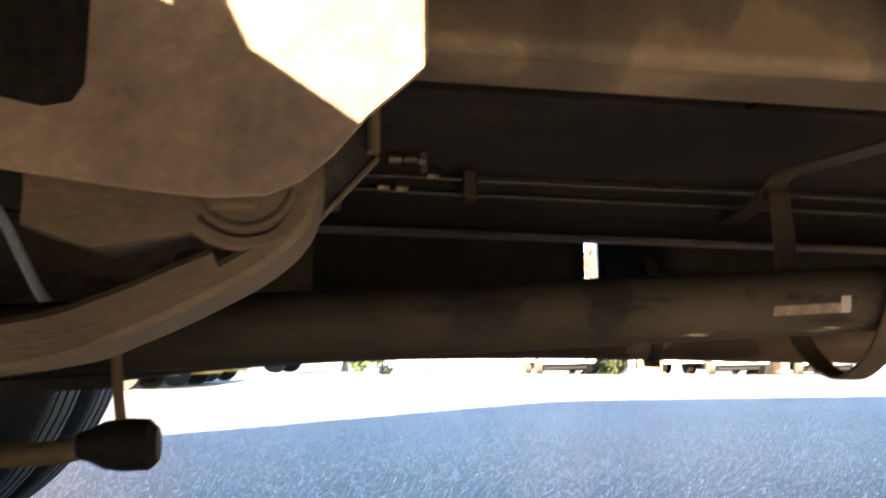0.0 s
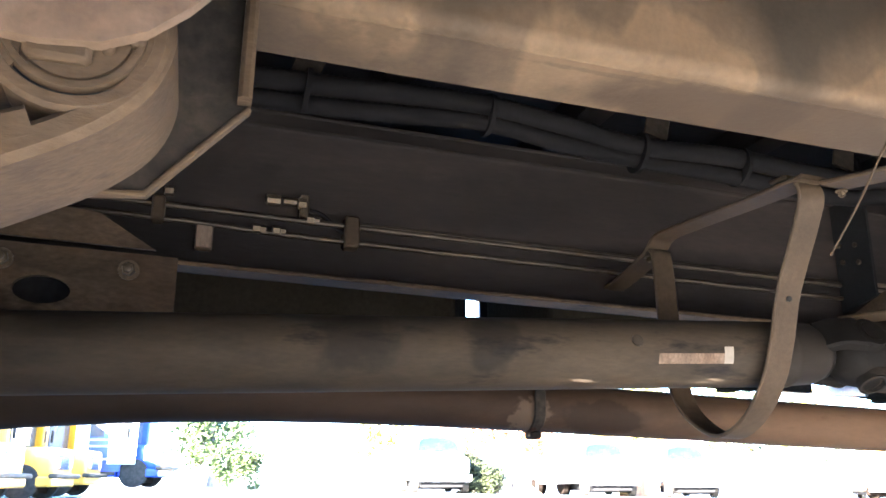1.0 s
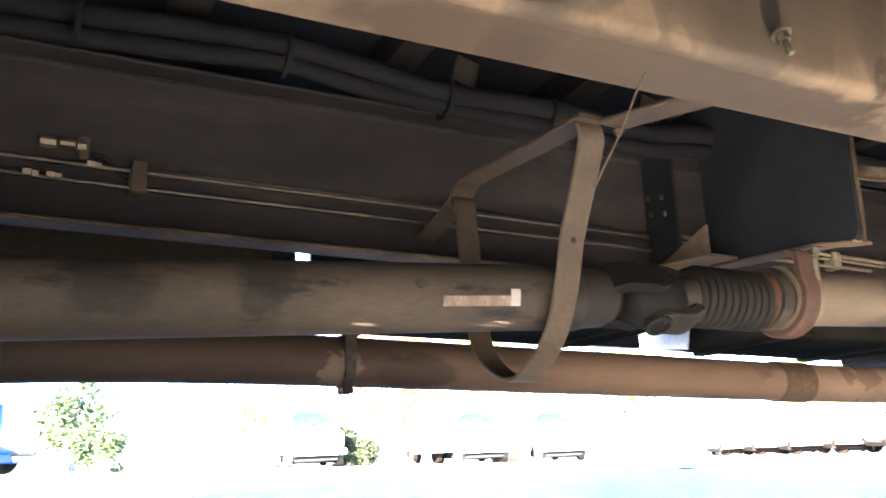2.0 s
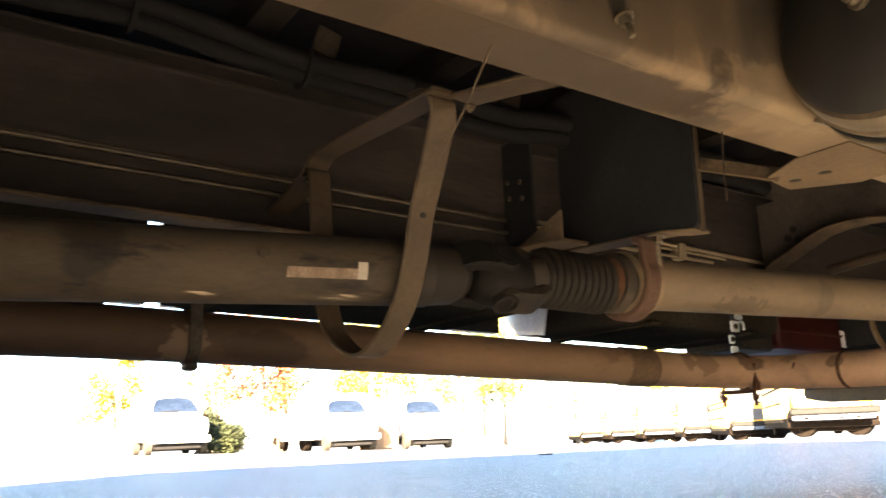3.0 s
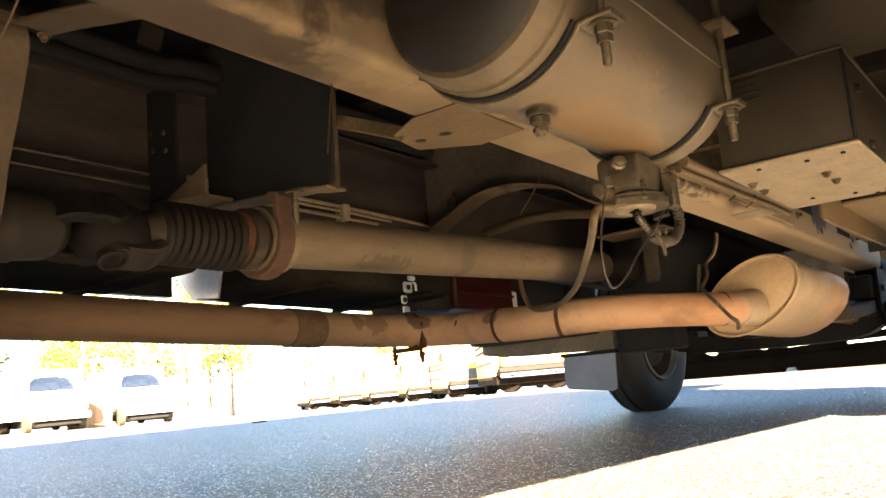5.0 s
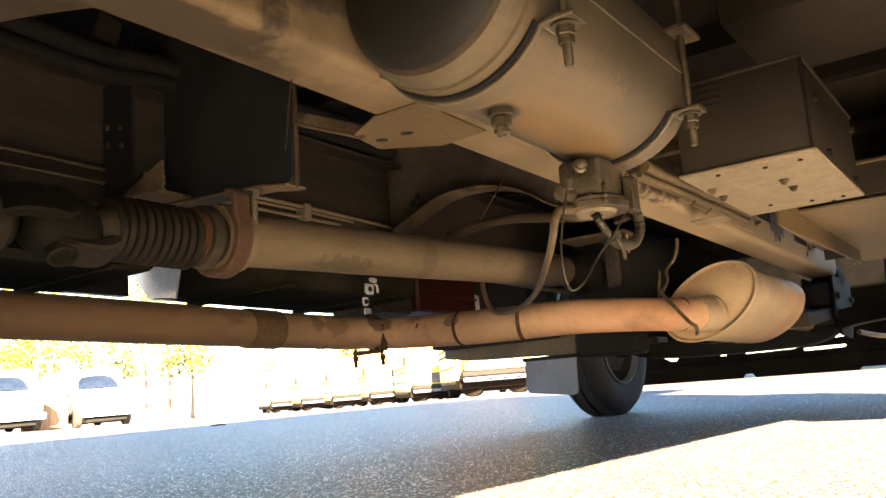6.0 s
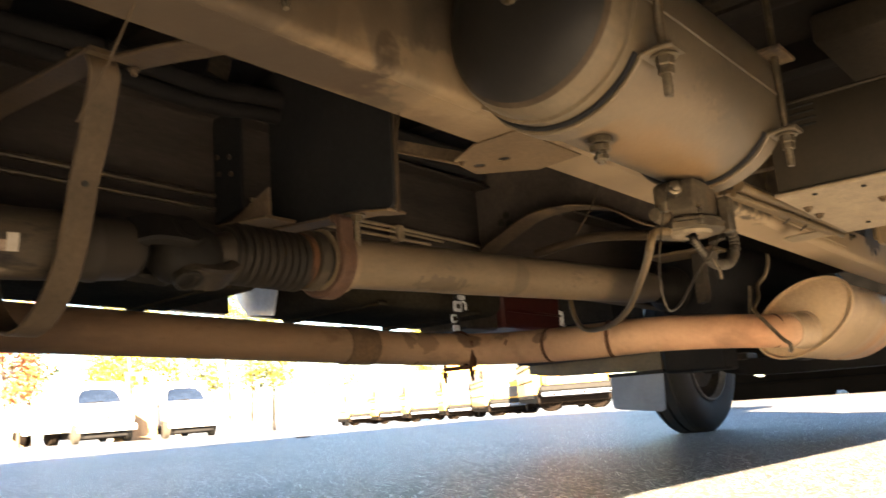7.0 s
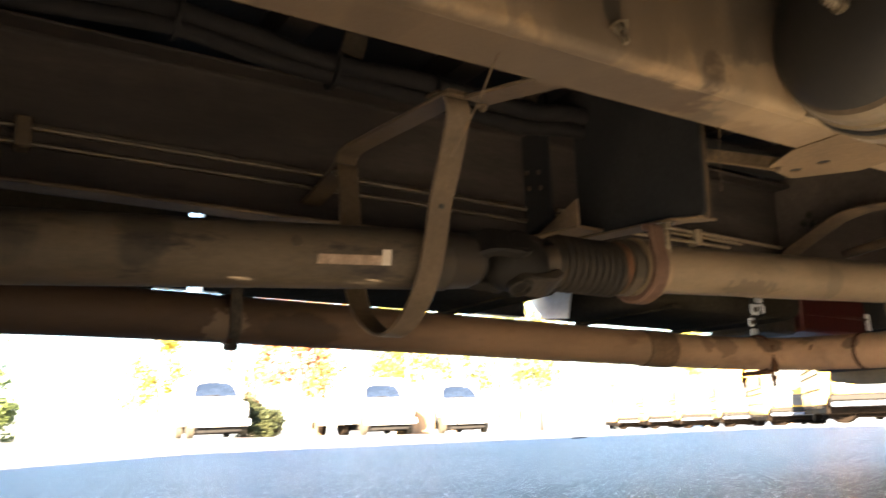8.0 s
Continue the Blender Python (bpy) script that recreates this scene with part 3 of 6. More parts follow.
def bar(pts, across, width, thick, steps=6, bm=None):
    """A flat bar along a smooth line; across: the way of its width."""
    bm = bm or bmesh.new()
    p = curve_points(pts, steps)
    w = Vector(across).normalized()
    rings = []
    for k, c in enumerate(p):
        t = (p[min(k + 1, len(p) - 1)] - p[max(k - 1, 0)]).normalized()
        s = (w - t * w.dot(t)).normalized()
        o = t.cross(s)
        e = min(thick * 0.3, 0.004)
        prof = [(-width / 2 + e, -thick / 2), (width / 2 - e, -thick / 2), (width / 2, -thick / 2 + e), (width / 2, thick / 2 - e),
                (width / 2 - e, thick / 2), (-width / 2 + e, thick / 2), (-width / 2, thick / 2 - e), (-width / 2, -thick / 2 + e)]
        rings.append([c + s * a + o * b for a, b in prof])
    return rings_to_mesh(bm, rings)


def lathe(base, way, profile, n=32, bm=None, cap=True):
    """A turned body: profile rows are (distance along the axis, radius)."""
    bm = bm or bmesh.new()
    base, d = Vector(base), Vector(way).normalized()
    a = d.orthogonal().normalized()
    b = d.cross(a)
    rings = [[base + d * s + (a * math.cos(2 * math.pi * j / n) + b * math.sin(2 * math.pi * j / n)) * max(r, 0.0004) for j in range(n)] for s, r in profile]
    return rings_to_mesh(bm, rings, cap)


def plate(outline, place, depth, holes=(), bm=None):
    """A flat plate: outline and holes are 2D, place turns (a, b) into a point, depth is its thickness vector."""
    bm = bm or bmesh.new()
    b = bmesh.new()
    for loop in (outline, *holes):
        vs = [b.verts.new(place(*q)) for q in loop]
        for k in range(len(vs)):
            b.edges.new((vs[k], vs[(k + 1) % len(vs)]))
    bmesh.ops.triangle_fill(b, use_beauty=True, use_dissolve=False, edges=b.edges[:])
    ext = bmesh.ops.extrude_face_region(b, geom=b.faces[:])
    bmesh.ops.translate(b, vec=Vector(depth), verts=[v for v in ext["geom"] if isinstance(v, bmesh.types.BMVert)])
    return merge(bm, b)


def circle2(cx, cy, r, n=20, a0=0.0, a1=360.0, ry=None):
    return [(cx + r * math.cos(radians(a0 + (a1 - a0) * k / n)), cy + (ry or r) * math.sin(radians(a0 + (a1 - a0) * k / n))) for k in range(n if a1 - a0 >= 360 else n + 1)]


def bolt(at, way, r=0.009, head=0.009, shank=0.0, washer=True, bm=None):
    """A hexagon head on a washer, with the shank's end standing out."""
    prof = []
    if washer:
        prof += [(0, r * 1.5), (0.002, r * 1.5)]
    bm = lathe(at, way, prof, 16, bm) if washer else (bm or bmesh.new())
    bm = lathe(Vector(at) + Vector(way).normalized() * 0.002, way, [(0, r), (head * 0.85, r), (head, r * 0.85)], 6, bm)
    if shank:
        lathe(Vector(at) + Vector(way).normalized() * head, way, [(0, r * 0.55), (shank * 0.92, r * 0.55), (shank, r * 0.42)], 12, bm)
    return bm


X, Y, Z = Vector((1, 0, 0)), Vector((0, 1, 0)), Vector((0, 0, 1))

# ---- the ground ----
def slope(x, y):
    """The yard has a cross-fall beyond the bus and dips under the shaded bus row."""
    k = min(max((y - 4) / 16, 0), 1)
    low = min(max(-x / 4, 0), 1)
    return k * k * (3 - 2 * k) * (0.14 - 0.0185 * min(max(x, -20), 60) - 0.42 * low * low * (3 - 2 * low))


def ground():
    bm = bmesh.new()
    xs = [-900, -200, -60] + [-20, -16, -12, -8, -6, -5, -4, -3, -2, -1] + list(range(0, 61, 4)) + [200, 900]
    ys = [-900, -200, -60, -20, -8, 0] + list(range(4, 21, 2)) + [30, 60, 200, 900]
    vs = [[bm.verts.new((x, y, slope(x, y))) for y in ys] for x in xs]
    for i in range(len(xs) - 1):
        for j in range(len(ys) - 1):
            bm.faces.new((vs[i][j], vs[i + 1][j], vs[i + 1][j + 1], vs[i][j + 1]))
    g = part("ground", bm, M_ASPHALT, rake=False)
    tagged(g, "coarse grey asphalt of a bus yard", "asphalt", kind="structure")


ground()
# Unseen walls added to keep low sky and sun from under the bus.
yw = thing("block_wall_south", "unseen plain wall added to hold back sky and sun", "wall", (0, -9, 0), kind="structure", rake=False)
part("panel", box((-70, -9.3, 0), (70, -9, 3.0), 0.02), M_CONC, yw, rake=False)
yw = thing("block_wall_west", "unseen plain wall added to hold back sky and sun", "wall", (-7, -6.5, 0), kind="structure", rake=False)
part("panel", box((-7.3, -9, 0), (-7, -4, 3.2), 0.02), M_CONC, yw, rake=False)


# ---- the bus above: body shell ----
def side_outline(low, drop=0.0, notches=()):
    """A side wall of the bus, with its wheel arches and gaps in the skirt, in (x, w)."""
    def arch(cx_, r):
        return [(cx_ + r * math.cos(radians(a)), 0.5 + r * math.sin(radians(a))) for a in range(168, 11, -12)]
    out = [(-3.9, low + 0.1), (-1.62, low)] + arch(-0.86, 0.7) + [(-0.15, low)]
    for x0, x1, top in notches:
        out += [(x0, low), (x0, top), (x1, top), (x1, low)]
    out += [(3.75, low - drop)] + arch(4.45, 0.62)[:5]
    return out + [(4.2, 1.08), (4.2, 2.75), (-3.9, 2.75)]


def bus_body():
    b = thing("school_bus", "yellow school bus body, seen from underneath its floor", "bus", (1.2, 1.2, 1.1))
    gaps = ((0.877, 0.922, 0.93), (2.1, 2.2, 0.79))
    part("side_wall", plate(side_outline(0.6, 0.1), lambda a, c: Vector((a, -0.06, c)), (0, 0.03, 0)), M_YELLOW, b)
    part("side_wall", plate(side_outline(0.65, 0, gaps), lambda a, c: Vector((a, 2.43, c)), (0, 0.03, 0)), M_YELLOW, b)
    part("wall_lining", plate(side_outline(0.6, 0.1), lambda a, c: Vector((a, -0.028, c)), (0, 0.006, 0)), M_LINING, b, "dark undercoated inner skin")
    part("wall_lining", plate(side_outline(0.65, 0, gaps), lambda a, c: Vector((a, 2.42, c)), (0, 0.006, 0)), M_LINING, b, "dark undercoated inner skin")
    roof = [(-0.06, 2.75), (0.0, 2.95), (0.2, 3.1), (0.7, 3.19), (1.2, 3.21), (1.7, 3.19), (2.2, 3.1), (2.4, 2.95), (2.46, 2.75)]
    bm = bmesh.new()
    rings_to_mesh(bm, [[Vector((x, y, w)) for y, w in roof] + [Vector((x, y, w - 0.03)) for y, w in roof[::-1]] for x in (-3.9, 4.2)])
    part("roof", bm, M_YELLOW, b)
    for x in (-3.9, 4.17):
        part("end_wall", box((x, -0.03, 1.14), (x + 0.03, 2.42, 2.95), 0.004), M_YELLOW, b)
    part("bonnet", box((4.2, 0.55, 1.36), (5.7, 1.85, 1.75), 0.12, seg=3), M_YELLOW, b)
    part("bonnet_lining", box((4.21, 0.6, 1.3), (5.65, 1.8, 1.358), 0.01), M_LINING, b, "dark underside of the bonnet")
    part("bumper", box((5.7, 0.5, 1.36), (5.8, 1.9, 1.56), 0.03), M_TRIM, b, "black front bumper")
    # Added sheet that closes the view to bright sky under the raised bonnet.
    part("firewall", box((4.17, 0.5, 0.78), (4.2, 2.2, 1.14), 0.006), M_LINING, b, "added dark firewall sheet that hides the sky")
    part("windscreen", box((4.195, 0.25, 1.6), (4.21, 2.15, 2.5), 0.006), M_GLASS, b, "dark windscreen")
    part("floor_panel", box((-3.87, -0.02, 1.1), (4.17, 2.42, 1.13), 0.002), M_FLOOR, b, "dusty dark floor underside")
    for k in range(20):
        x = -3.7 + 0.41 * k
        bm = plate([(0, 1.1), (0, 1.035), (0.012, 1.028), (0.05, 1.028), (0.062, 1.035), (0.062, 1.1), (0.056, 1.1), (0.056, 1.04), (0.006, 1.04), (0.006, 1.1)],
                   lambda a, c: Vector((x + a, -0.02, c)), (0, 2.43, 0))
        part("floor_joist", bm, M_FLOOR, b)
    for x0, x1 in ((2.3, 2.72), (2.89, 3.29), (3.46, 3.86)):
        part("floor_pan", box((x0, -0.019, 1.018), (x1, 0.48, 1.09), 0.012, seg=2), M_PAN, b, "dusty floor pan")
    for x in (-1.6, -0.05, 3.72):
        for y0, y1 in (((0.0, 0.6),) if x != -0.05 else ()) + ((1.85, 2.4),):
            part("wheel_housing", box((x, y0, 0.72 if x < 3 else 0.66), (x + 0.012, y1, 1.095), 0.002), M_LINING, b, "black wheel housing sheet")
    # Unseen sheet and strip added to shape the sun patch on the spring hanger.
    guard = [(-0.31, 0.757), (-0.174, 0.685), (-0.06, 0.61), (-0.06, 0.45), (-0.62, 0.45), (-0.62, 1.09), (-0.31, 1.09)]
    part("sun_mask", plate(guard, lambda a, c: Vector((a, 0.28, c)), (0, 0.005, 0)), M_LINING, b, "unseen black sheet that shapes the sun patch on the hanger")
    part("sun_mask_strip", plate([(-0.174, 0.684), (-0.214, 0.705), (-0.36, 0.99), (-0.32, 0.99)], lambda a, c: Vector((a, 0.286, c)), (0, 0.005, 0)), M_LINING, b)
    # Unseen strips added to stop stray sun through the rear wheel arch.
    part("arch_sun_stop", box((-0.385, -0.021, 0.72), (-0.1, -0.014, 1.09), 0.001), M_LINING, b, "unseen black strip that stops sun through the wheel arch")
    part("arch_sun_stop", box((-1.6, -0.021, 1.045), (-0.387, -0.014, 1.09), 0.001), M_LINING, b, "unseen black strip that stops sun through the wheel arch")
    part("stepwell", box((2.9, -0.02, 0.335), (3.74, 0.2, 1.09), 0.012), M_PANEL, b, "grey entrance stepwell")


bus_body()


# ---- frame rails ----
def rail_profile(y0, way, low, high):
    """The web of a C channel with its two bends, in (y, w)."""
    t, r = 0.008 * way, 0.016
    out, inn = [], []
    for k in range(5):
        a = radians(90 * k / 4)
        out.append((y0 + way * r * (1 - math.sin(a)), low + r * (1 - math.cos(a))))
        inn.append((y0 + t + way * (r - 0.008) * (1 - math.sin(a)), low + 0.008 + (r - 0.008) * (1 - math.cos(a))))
    out[0], inn[0] = (y0 + way * 0.018, low), (y0 + way * 0.018, low + 0.008)
    up, up_in = [(y, high - w + low) for y, w in out], [(y, high - w + low) for y, w in inn]
    return out + up[::-1] + up_in + inn[::-1]


def frame_rail(y0, way, low, high, x0, x1, material, label):
    r = thing("frame_rail", label, "frame rail", ((x0 + x1) / 2, y0, low), "frame rails")
    prof = rail_profile(y0, way, low, high)
    part("web", rings_to_mesh(bmesh.new(), [[Vector((x0 + (x1 - x0) * k / 40, y, w)) for y, w in prof] for k in range(41)]), material, r)
    ya, yb_ = sorted((y0 + way * 0.018, y0 + way * (0.108 if way > 0 else 0.07)))
    for w, nm in ((low, "bottom_flange"), (high - 0.008, "top_flange")):
        # Far bottom flange takes paler brown: warm ground bounce put into its colour.
        part(nm, box((x0, ya, w), (x1, yb_, w + 0.008), 0.002), M_FRAME if material == M_FARRAIL and w == low else material, r)
    return r


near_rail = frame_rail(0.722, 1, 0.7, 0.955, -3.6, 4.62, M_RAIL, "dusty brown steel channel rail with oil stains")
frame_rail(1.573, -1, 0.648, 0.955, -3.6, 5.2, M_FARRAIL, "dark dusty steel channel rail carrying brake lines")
for x, w in ((2.2, 0.76), (2.28, 0.82), (3.3, 0.76), (3.36, 0.82)):
    part("bolt", bolt((x, 0.722, w), -Y, 0.011, 0.01, 0.014), M_BOLT, near_rail, "rusty flange bolt")
part("doubler_plate", plate([(2.58, 0.72), (3.24, 0.72), (3.29, 0.735), (3.3, 0.78), (3.3, 0.92), (2.58, 0.92)], lambda a, c: Vector((a, 0.7205, c)), (0, -0.005, 0)), M_RAIL, near_rail, "welded doubler plate")
for x, w in ((2.64, 0.75), (2.7, 0.86), (2.85, 0.75), (3.05, 0.86), (3.2, 0.76), (3.24, 0.87)):
    part("rivet", bolt((x, 0.716, w), -Y, 0.009, 0.007, washer=False), M_FRAME, near_rail)
part("drain_stud", bolt((0.99, 0.712, 0.742), (0, -0.35, -1), 0.008, 0.01, 0.022), M_BOLT, near_rail)
# joint plate under the rail with two slotted holes and the cross tube that it carries
cp = thing("joint_plate", "dusty steel joint plate bolted under the rail", "plate", (1.64, 0.86, 0.698))
part("plate", plate([(1.495, 0.742), (1.495, 0.834), (1.536, 0.914), (1.547, 0.922), (1.626, 0.937), (1.634, 0.934), (1.7, 0.842), (1.69, 0.742)], lambda a, c: Vector((a, c, 0.6995)), (0, 0, -0.0025),
                    [circle2(1.598, 0.847, 0.011, 16, ry=0.012), circle2(1.594, 0.901, 0.011, 16, ry=0.012)]), M_JPLATE, cp)
# Dark backings added so that the slots read as shaded holes.
for x, y in ((1.598, 0.847), (1.594, 0.901)):
    part("slot_back", box((x - 0.014, y - 0.015, 0.6991), (x + 0.014, y + 0.015, 0.6994), 0), M_DARK, cp, "dark backing that gives the slot its shade")
part("brace", bar([(1.55, 0.9, 0.7), (1.556, 1.2, 0.826)], (0.1, -0.38, 0.92), 0.026, 0.006, 1), M_FRAME, cp, "dark brace with a lit lower edge put on in colour")
# Pale strip puts the brace's lit lower edge into colour.
part("brace_edge", bar([(1.548, 0.91, 0.693), (1.554, 1.2, 0.814)], X, 0.012, 0.004, 1), M_JPLATE, cp)

# ---- spring hanger, leaf spring, rear axle ----
hg = thing("spring_hanger", "cast steel spring hanger plate with a rounded opening", "spring hanger", (0.0, 0.6, 0.72))
outer = [(-0.34, 0.87), (-0.34, 0.55), (-0.194, 0.521), (-0.084, 0.507), (-0.033, 0.501), (0.02, 0.497), (0.048, 0.5), (0.069, 0.51), (0.088, 0.527), (0.108, 0.551), (0.135, 0.576), (0.143, 0.584), (0.145, 0.87)]
hole = [(-0.186, 0.771), (-0.186, 0.609), (-0.17, 0.577), (-0.13, 0.555), (-0.078, 0.545), (-0.062, 0.549), (-0.055, 0.561), (-0.052, 0.771)]
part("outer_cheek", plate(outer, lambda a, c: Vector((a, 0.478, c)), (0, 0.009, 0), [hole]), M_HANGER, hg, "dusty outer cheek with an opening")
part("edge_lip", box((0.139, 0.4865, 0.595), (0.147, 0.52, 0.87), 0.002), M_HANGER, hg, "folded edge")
part("inner_cheek", plate([(-0.3, 0.98), (-0.3, 0.545), (0.0, 0.504), (0.058, 0.506), (0.128, 0.586), (0.134, 0.98)], lambda a, c: Vector((a, 0.716, c)), (0, 0.012, 0)), M_BLACK, hg)
# Inner lips are paler than the cheek: their lit edges are put into the colour.
part("edge_lip", bar([(0.13, 0.712, 0.98), (0.126, 0.712, 0.588)], Y, 0.028, 0.011, 1), M_SPRING, hg, "folded edge")
part("edge_lip", bar([(0.13, 0.717, 0.585), (0.058, 0.717, 0.504), (0.0, 0.717, 0.499)], Y, 0.012, 0.005, 1), M_SPRING, hg, "folded edge")
part("top_web", box((-0.34, 0.48, 0.868), (0.145, 0.72, 0.88), 0.002), M_BLACK, hg)
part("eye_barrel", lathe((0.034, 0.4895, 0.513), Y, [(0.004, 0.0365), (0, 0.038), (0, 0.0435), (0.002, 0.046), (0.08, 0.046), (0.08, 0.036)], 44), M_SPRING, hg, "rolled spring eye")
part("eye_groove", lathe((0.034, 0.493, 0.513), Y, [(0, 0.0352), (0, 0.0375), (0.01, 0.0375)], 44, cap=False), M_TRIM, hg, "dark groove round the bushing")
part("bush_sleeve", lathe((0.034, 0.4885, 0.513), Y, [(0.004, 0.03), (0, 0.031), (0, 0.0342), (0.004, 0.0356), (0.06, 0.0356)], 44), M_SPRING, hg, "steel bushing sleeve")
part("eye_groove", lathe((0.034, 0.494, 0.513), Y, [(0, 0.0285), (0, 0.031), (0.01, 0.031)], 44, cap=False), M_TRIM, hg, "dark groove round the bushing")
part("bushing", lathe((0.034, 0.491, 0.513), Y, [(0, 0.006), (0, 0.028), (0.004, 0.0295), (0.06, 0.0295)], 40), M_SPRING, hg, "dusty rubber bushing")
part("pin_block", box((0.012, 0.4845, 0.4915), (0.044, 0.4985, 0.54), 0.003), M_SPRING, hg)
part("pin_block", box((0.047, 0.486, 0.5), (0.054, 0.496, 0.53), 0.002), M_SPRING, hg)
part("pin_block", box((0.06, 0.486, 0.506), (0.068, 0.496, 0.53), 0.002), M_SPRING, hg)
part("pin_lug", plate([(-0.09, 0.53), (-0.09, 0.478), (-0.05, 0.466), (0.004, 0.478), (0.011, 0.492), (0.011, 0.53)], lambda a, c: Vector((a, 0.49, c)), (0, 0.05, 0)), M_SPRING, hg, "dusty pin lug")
ls = thing("leaf_spring", "dusty multi-leaf rear spring with rolled eye", "leaf spring", (-0.5, 0.53, 0.4))
part("main_leaf", bar([(-0.9, 0.535, 0.353), (-0.5, 0.535, 0.373), (-0.25, 0.535, 0.394), (-0.096, 0.535, 0.4135), (-0.037, 0.535, 0.4325), (0.0, 0.535, 0.45), (0.02, 0.535, 0.459)], Y, 0.0905, 0.021, 4), M_SPRING, ls)
part("wrapper_leaf", bar([(-0.9, 0.535, 0.343), (-0.5, 0.535, 0.363), (-0.3, 0.535, 0.377), (-0.096, 0.535, 0.403), (-0.037, 0.535, 0.422), (0.022, 0.535, 0.452), (0.05, 0.535, 0.471), (0.066, 0.535, 0.489), (0.0735, 0.535, 0.51), (0.072, 0.535, 0.53), (0.062, 0.535, 0.552)], Y, 0.09, 0.017, 4), M_SPRING, ls)
for k in range(3):
    part("leaf", bar([(x, 0.54, w - 0.02 * (k + 1)) for x, w in ((-0.9, 0.326), (-0.6, 0.334 - 0.002 * k), (-0.42 - 0.09 * k, 0.35 - 0.006 * k))], Y, 0.08, 0.016, 4), M_FRAME, ls)

# far-side spring hanger below the far rail, with the spring eye behind its opening
fh = thing("far_spring_hanger", "dark spring hanger plate with an oval opening", "spring hanger", (-0.1, 1.45, 0.6))
part("plate", plate([(-0.5, 0.646), (-0.5, 0.5), (-0.25, 0.46), (0.066, 0.46), (0.066, 0.646)], lambda a, c: Vector((a, 1.452, c)), (0, 0.01, 0),
                    [circle2(-0.13, 0.575, 0.042, 20, ry=0.022)]), M_FRAME, fh)
part("spring_eye", lathe((-0.13, 1.47, 0.57), Y, [(0, 0.03), (0, 0.075), (0.08, 0.075), (0.08, 0.03)], 28), M_DARK, fh)
part("spring_leaf", bar([(-0.9, 1.51, 0.4), (-0.5, 1.51, 0.45), (-0.2, 1.51, 0.51)], Y, 0.08, 0.05, 4), M_DARK, fh)
part("gusset", plate([(-0.5, 0.66), (-0.5, 0.74), (-0.06, 0.71), (0.03, 0.657)], lambda a, c: Vector((a, 1.46, c)), (0, 0.008, 0)), M_FRAME, fh)
for x in (-0.007, -0.19):
    part("bolt", bolt((x, 1.452, 0.618), -Y, 0.011, 0.011, 0.008), M_BOLT, fh)

ax = thing("rear_axle", "rear drive axle housing in dusty black paint", "axle", (-0.87, 1.2, 0.5))
part("axle_tube", lathe((-0.87, 0.55, 0.46), Y, [(0, 0.06), (0.3, 0.065), (0.45, 0.09), (0.85, 0.09), (1.0, 0.065), (1.3, 0.06)], 28), M_BLACK, ax)
part("differential", lathe((-1.08, 1.2, 0.46), X, [(0, 0.05), (0.02, 0.12), (0.1, 0.19), (0.24, 0.19), (0.34, 0.12), (0.43, 0.075), (0.46, 0.06)], 32), M_BLACK, ax)
sb = thing("stabiliser_bar", "brown dusty stabiliser bar end with a rubber bush", "stabiliser bar", (-0.15, 1.0, 0.31))
part("rod", tube([(-0.95, 1.02, 0.28), (-0.6, 1.01, 0.285), (-0.26, 1.0, 0.295), (-0.17, 1.0, 0.307)], 0.0135, 14), M_TANK, sb)
part("bush", lathe((-0.19, 1.0, 0.306), (1, 0, 0.03), [(0, 0.015), (0.012, 0.018), (0.03, 0.027), (0.05, 0.03), (0.078, 0.029), (0.088, 0.02)], 24), M_BOOT, sb)
part("brake_hose", tube([(-0.47, 1.3, 0.72), (-0.397, 1.3, 0.617), (-0.361, 1.3, 0.55), (-0.331, 1.3, 0.496), (-0.3, 1.32, 0.46)], 0.008, 10), M_ZINC, sb, "pale braided brake hose")
part("link", tube([(-0.142, 1.0, 0.325), (-0.148, 1.0, 0.36), (-0.158, 1.01, 0.45)], 0.0065, 10), M_TANK, sb)
part("cross_link", bar([(-0.9, 1.1, 0.35), (-0.45, 1.1, 0.36), (-0.17, 1.1, 0.378)], Y, 0.03, 0.02, 1), M_BLACK, sb)


# ---- wheels ----
def tyre_mesh(r, w):
    prof = [(-w / 2 + 0.02, r * 0.56), (-w / 2, r * 0.64), (-w / 2 - 0.008, r * 0.78), (-w / 2 + 0.005, r * 0.92), (-w / 2 + 0.03, r * 0.985)]
    groove = [(-w / 2 + 0.045, r), (-0.066, r), (-0.064, r - 0.012), (-0.054, r - 0.012), (-0.052, r), (-0.012, r), (-0.01, r - 0.013), (0.002, r - 0.013), (0.004, r), (0.048, r), (0.05, r - 0.012), (0.06, r - 0.012), (0.062, r), (w / 2 - 0.045, r)]
    prof = prof + groove + [(-a, b) for a, b in prof[::-1]]
    return lathe((0, 0, 0), Y, prof, 64, cap=False)


def rim_mesh(r, w):
    return lathe((0, 0, 0), Y, [(-w / 2 + 0.012, r * 0.6), (-w / 2 + 0.02, r * 0.62), (-w / 2 + 0.03, r * 0.57), (-0.03, r * 0.53), (0.03, r * 0.52), (0.05, r * 0.4), (0.055, r * 0.24), (0.04, r * 0.23), (0.02, 0.02)], 48, cap=False)


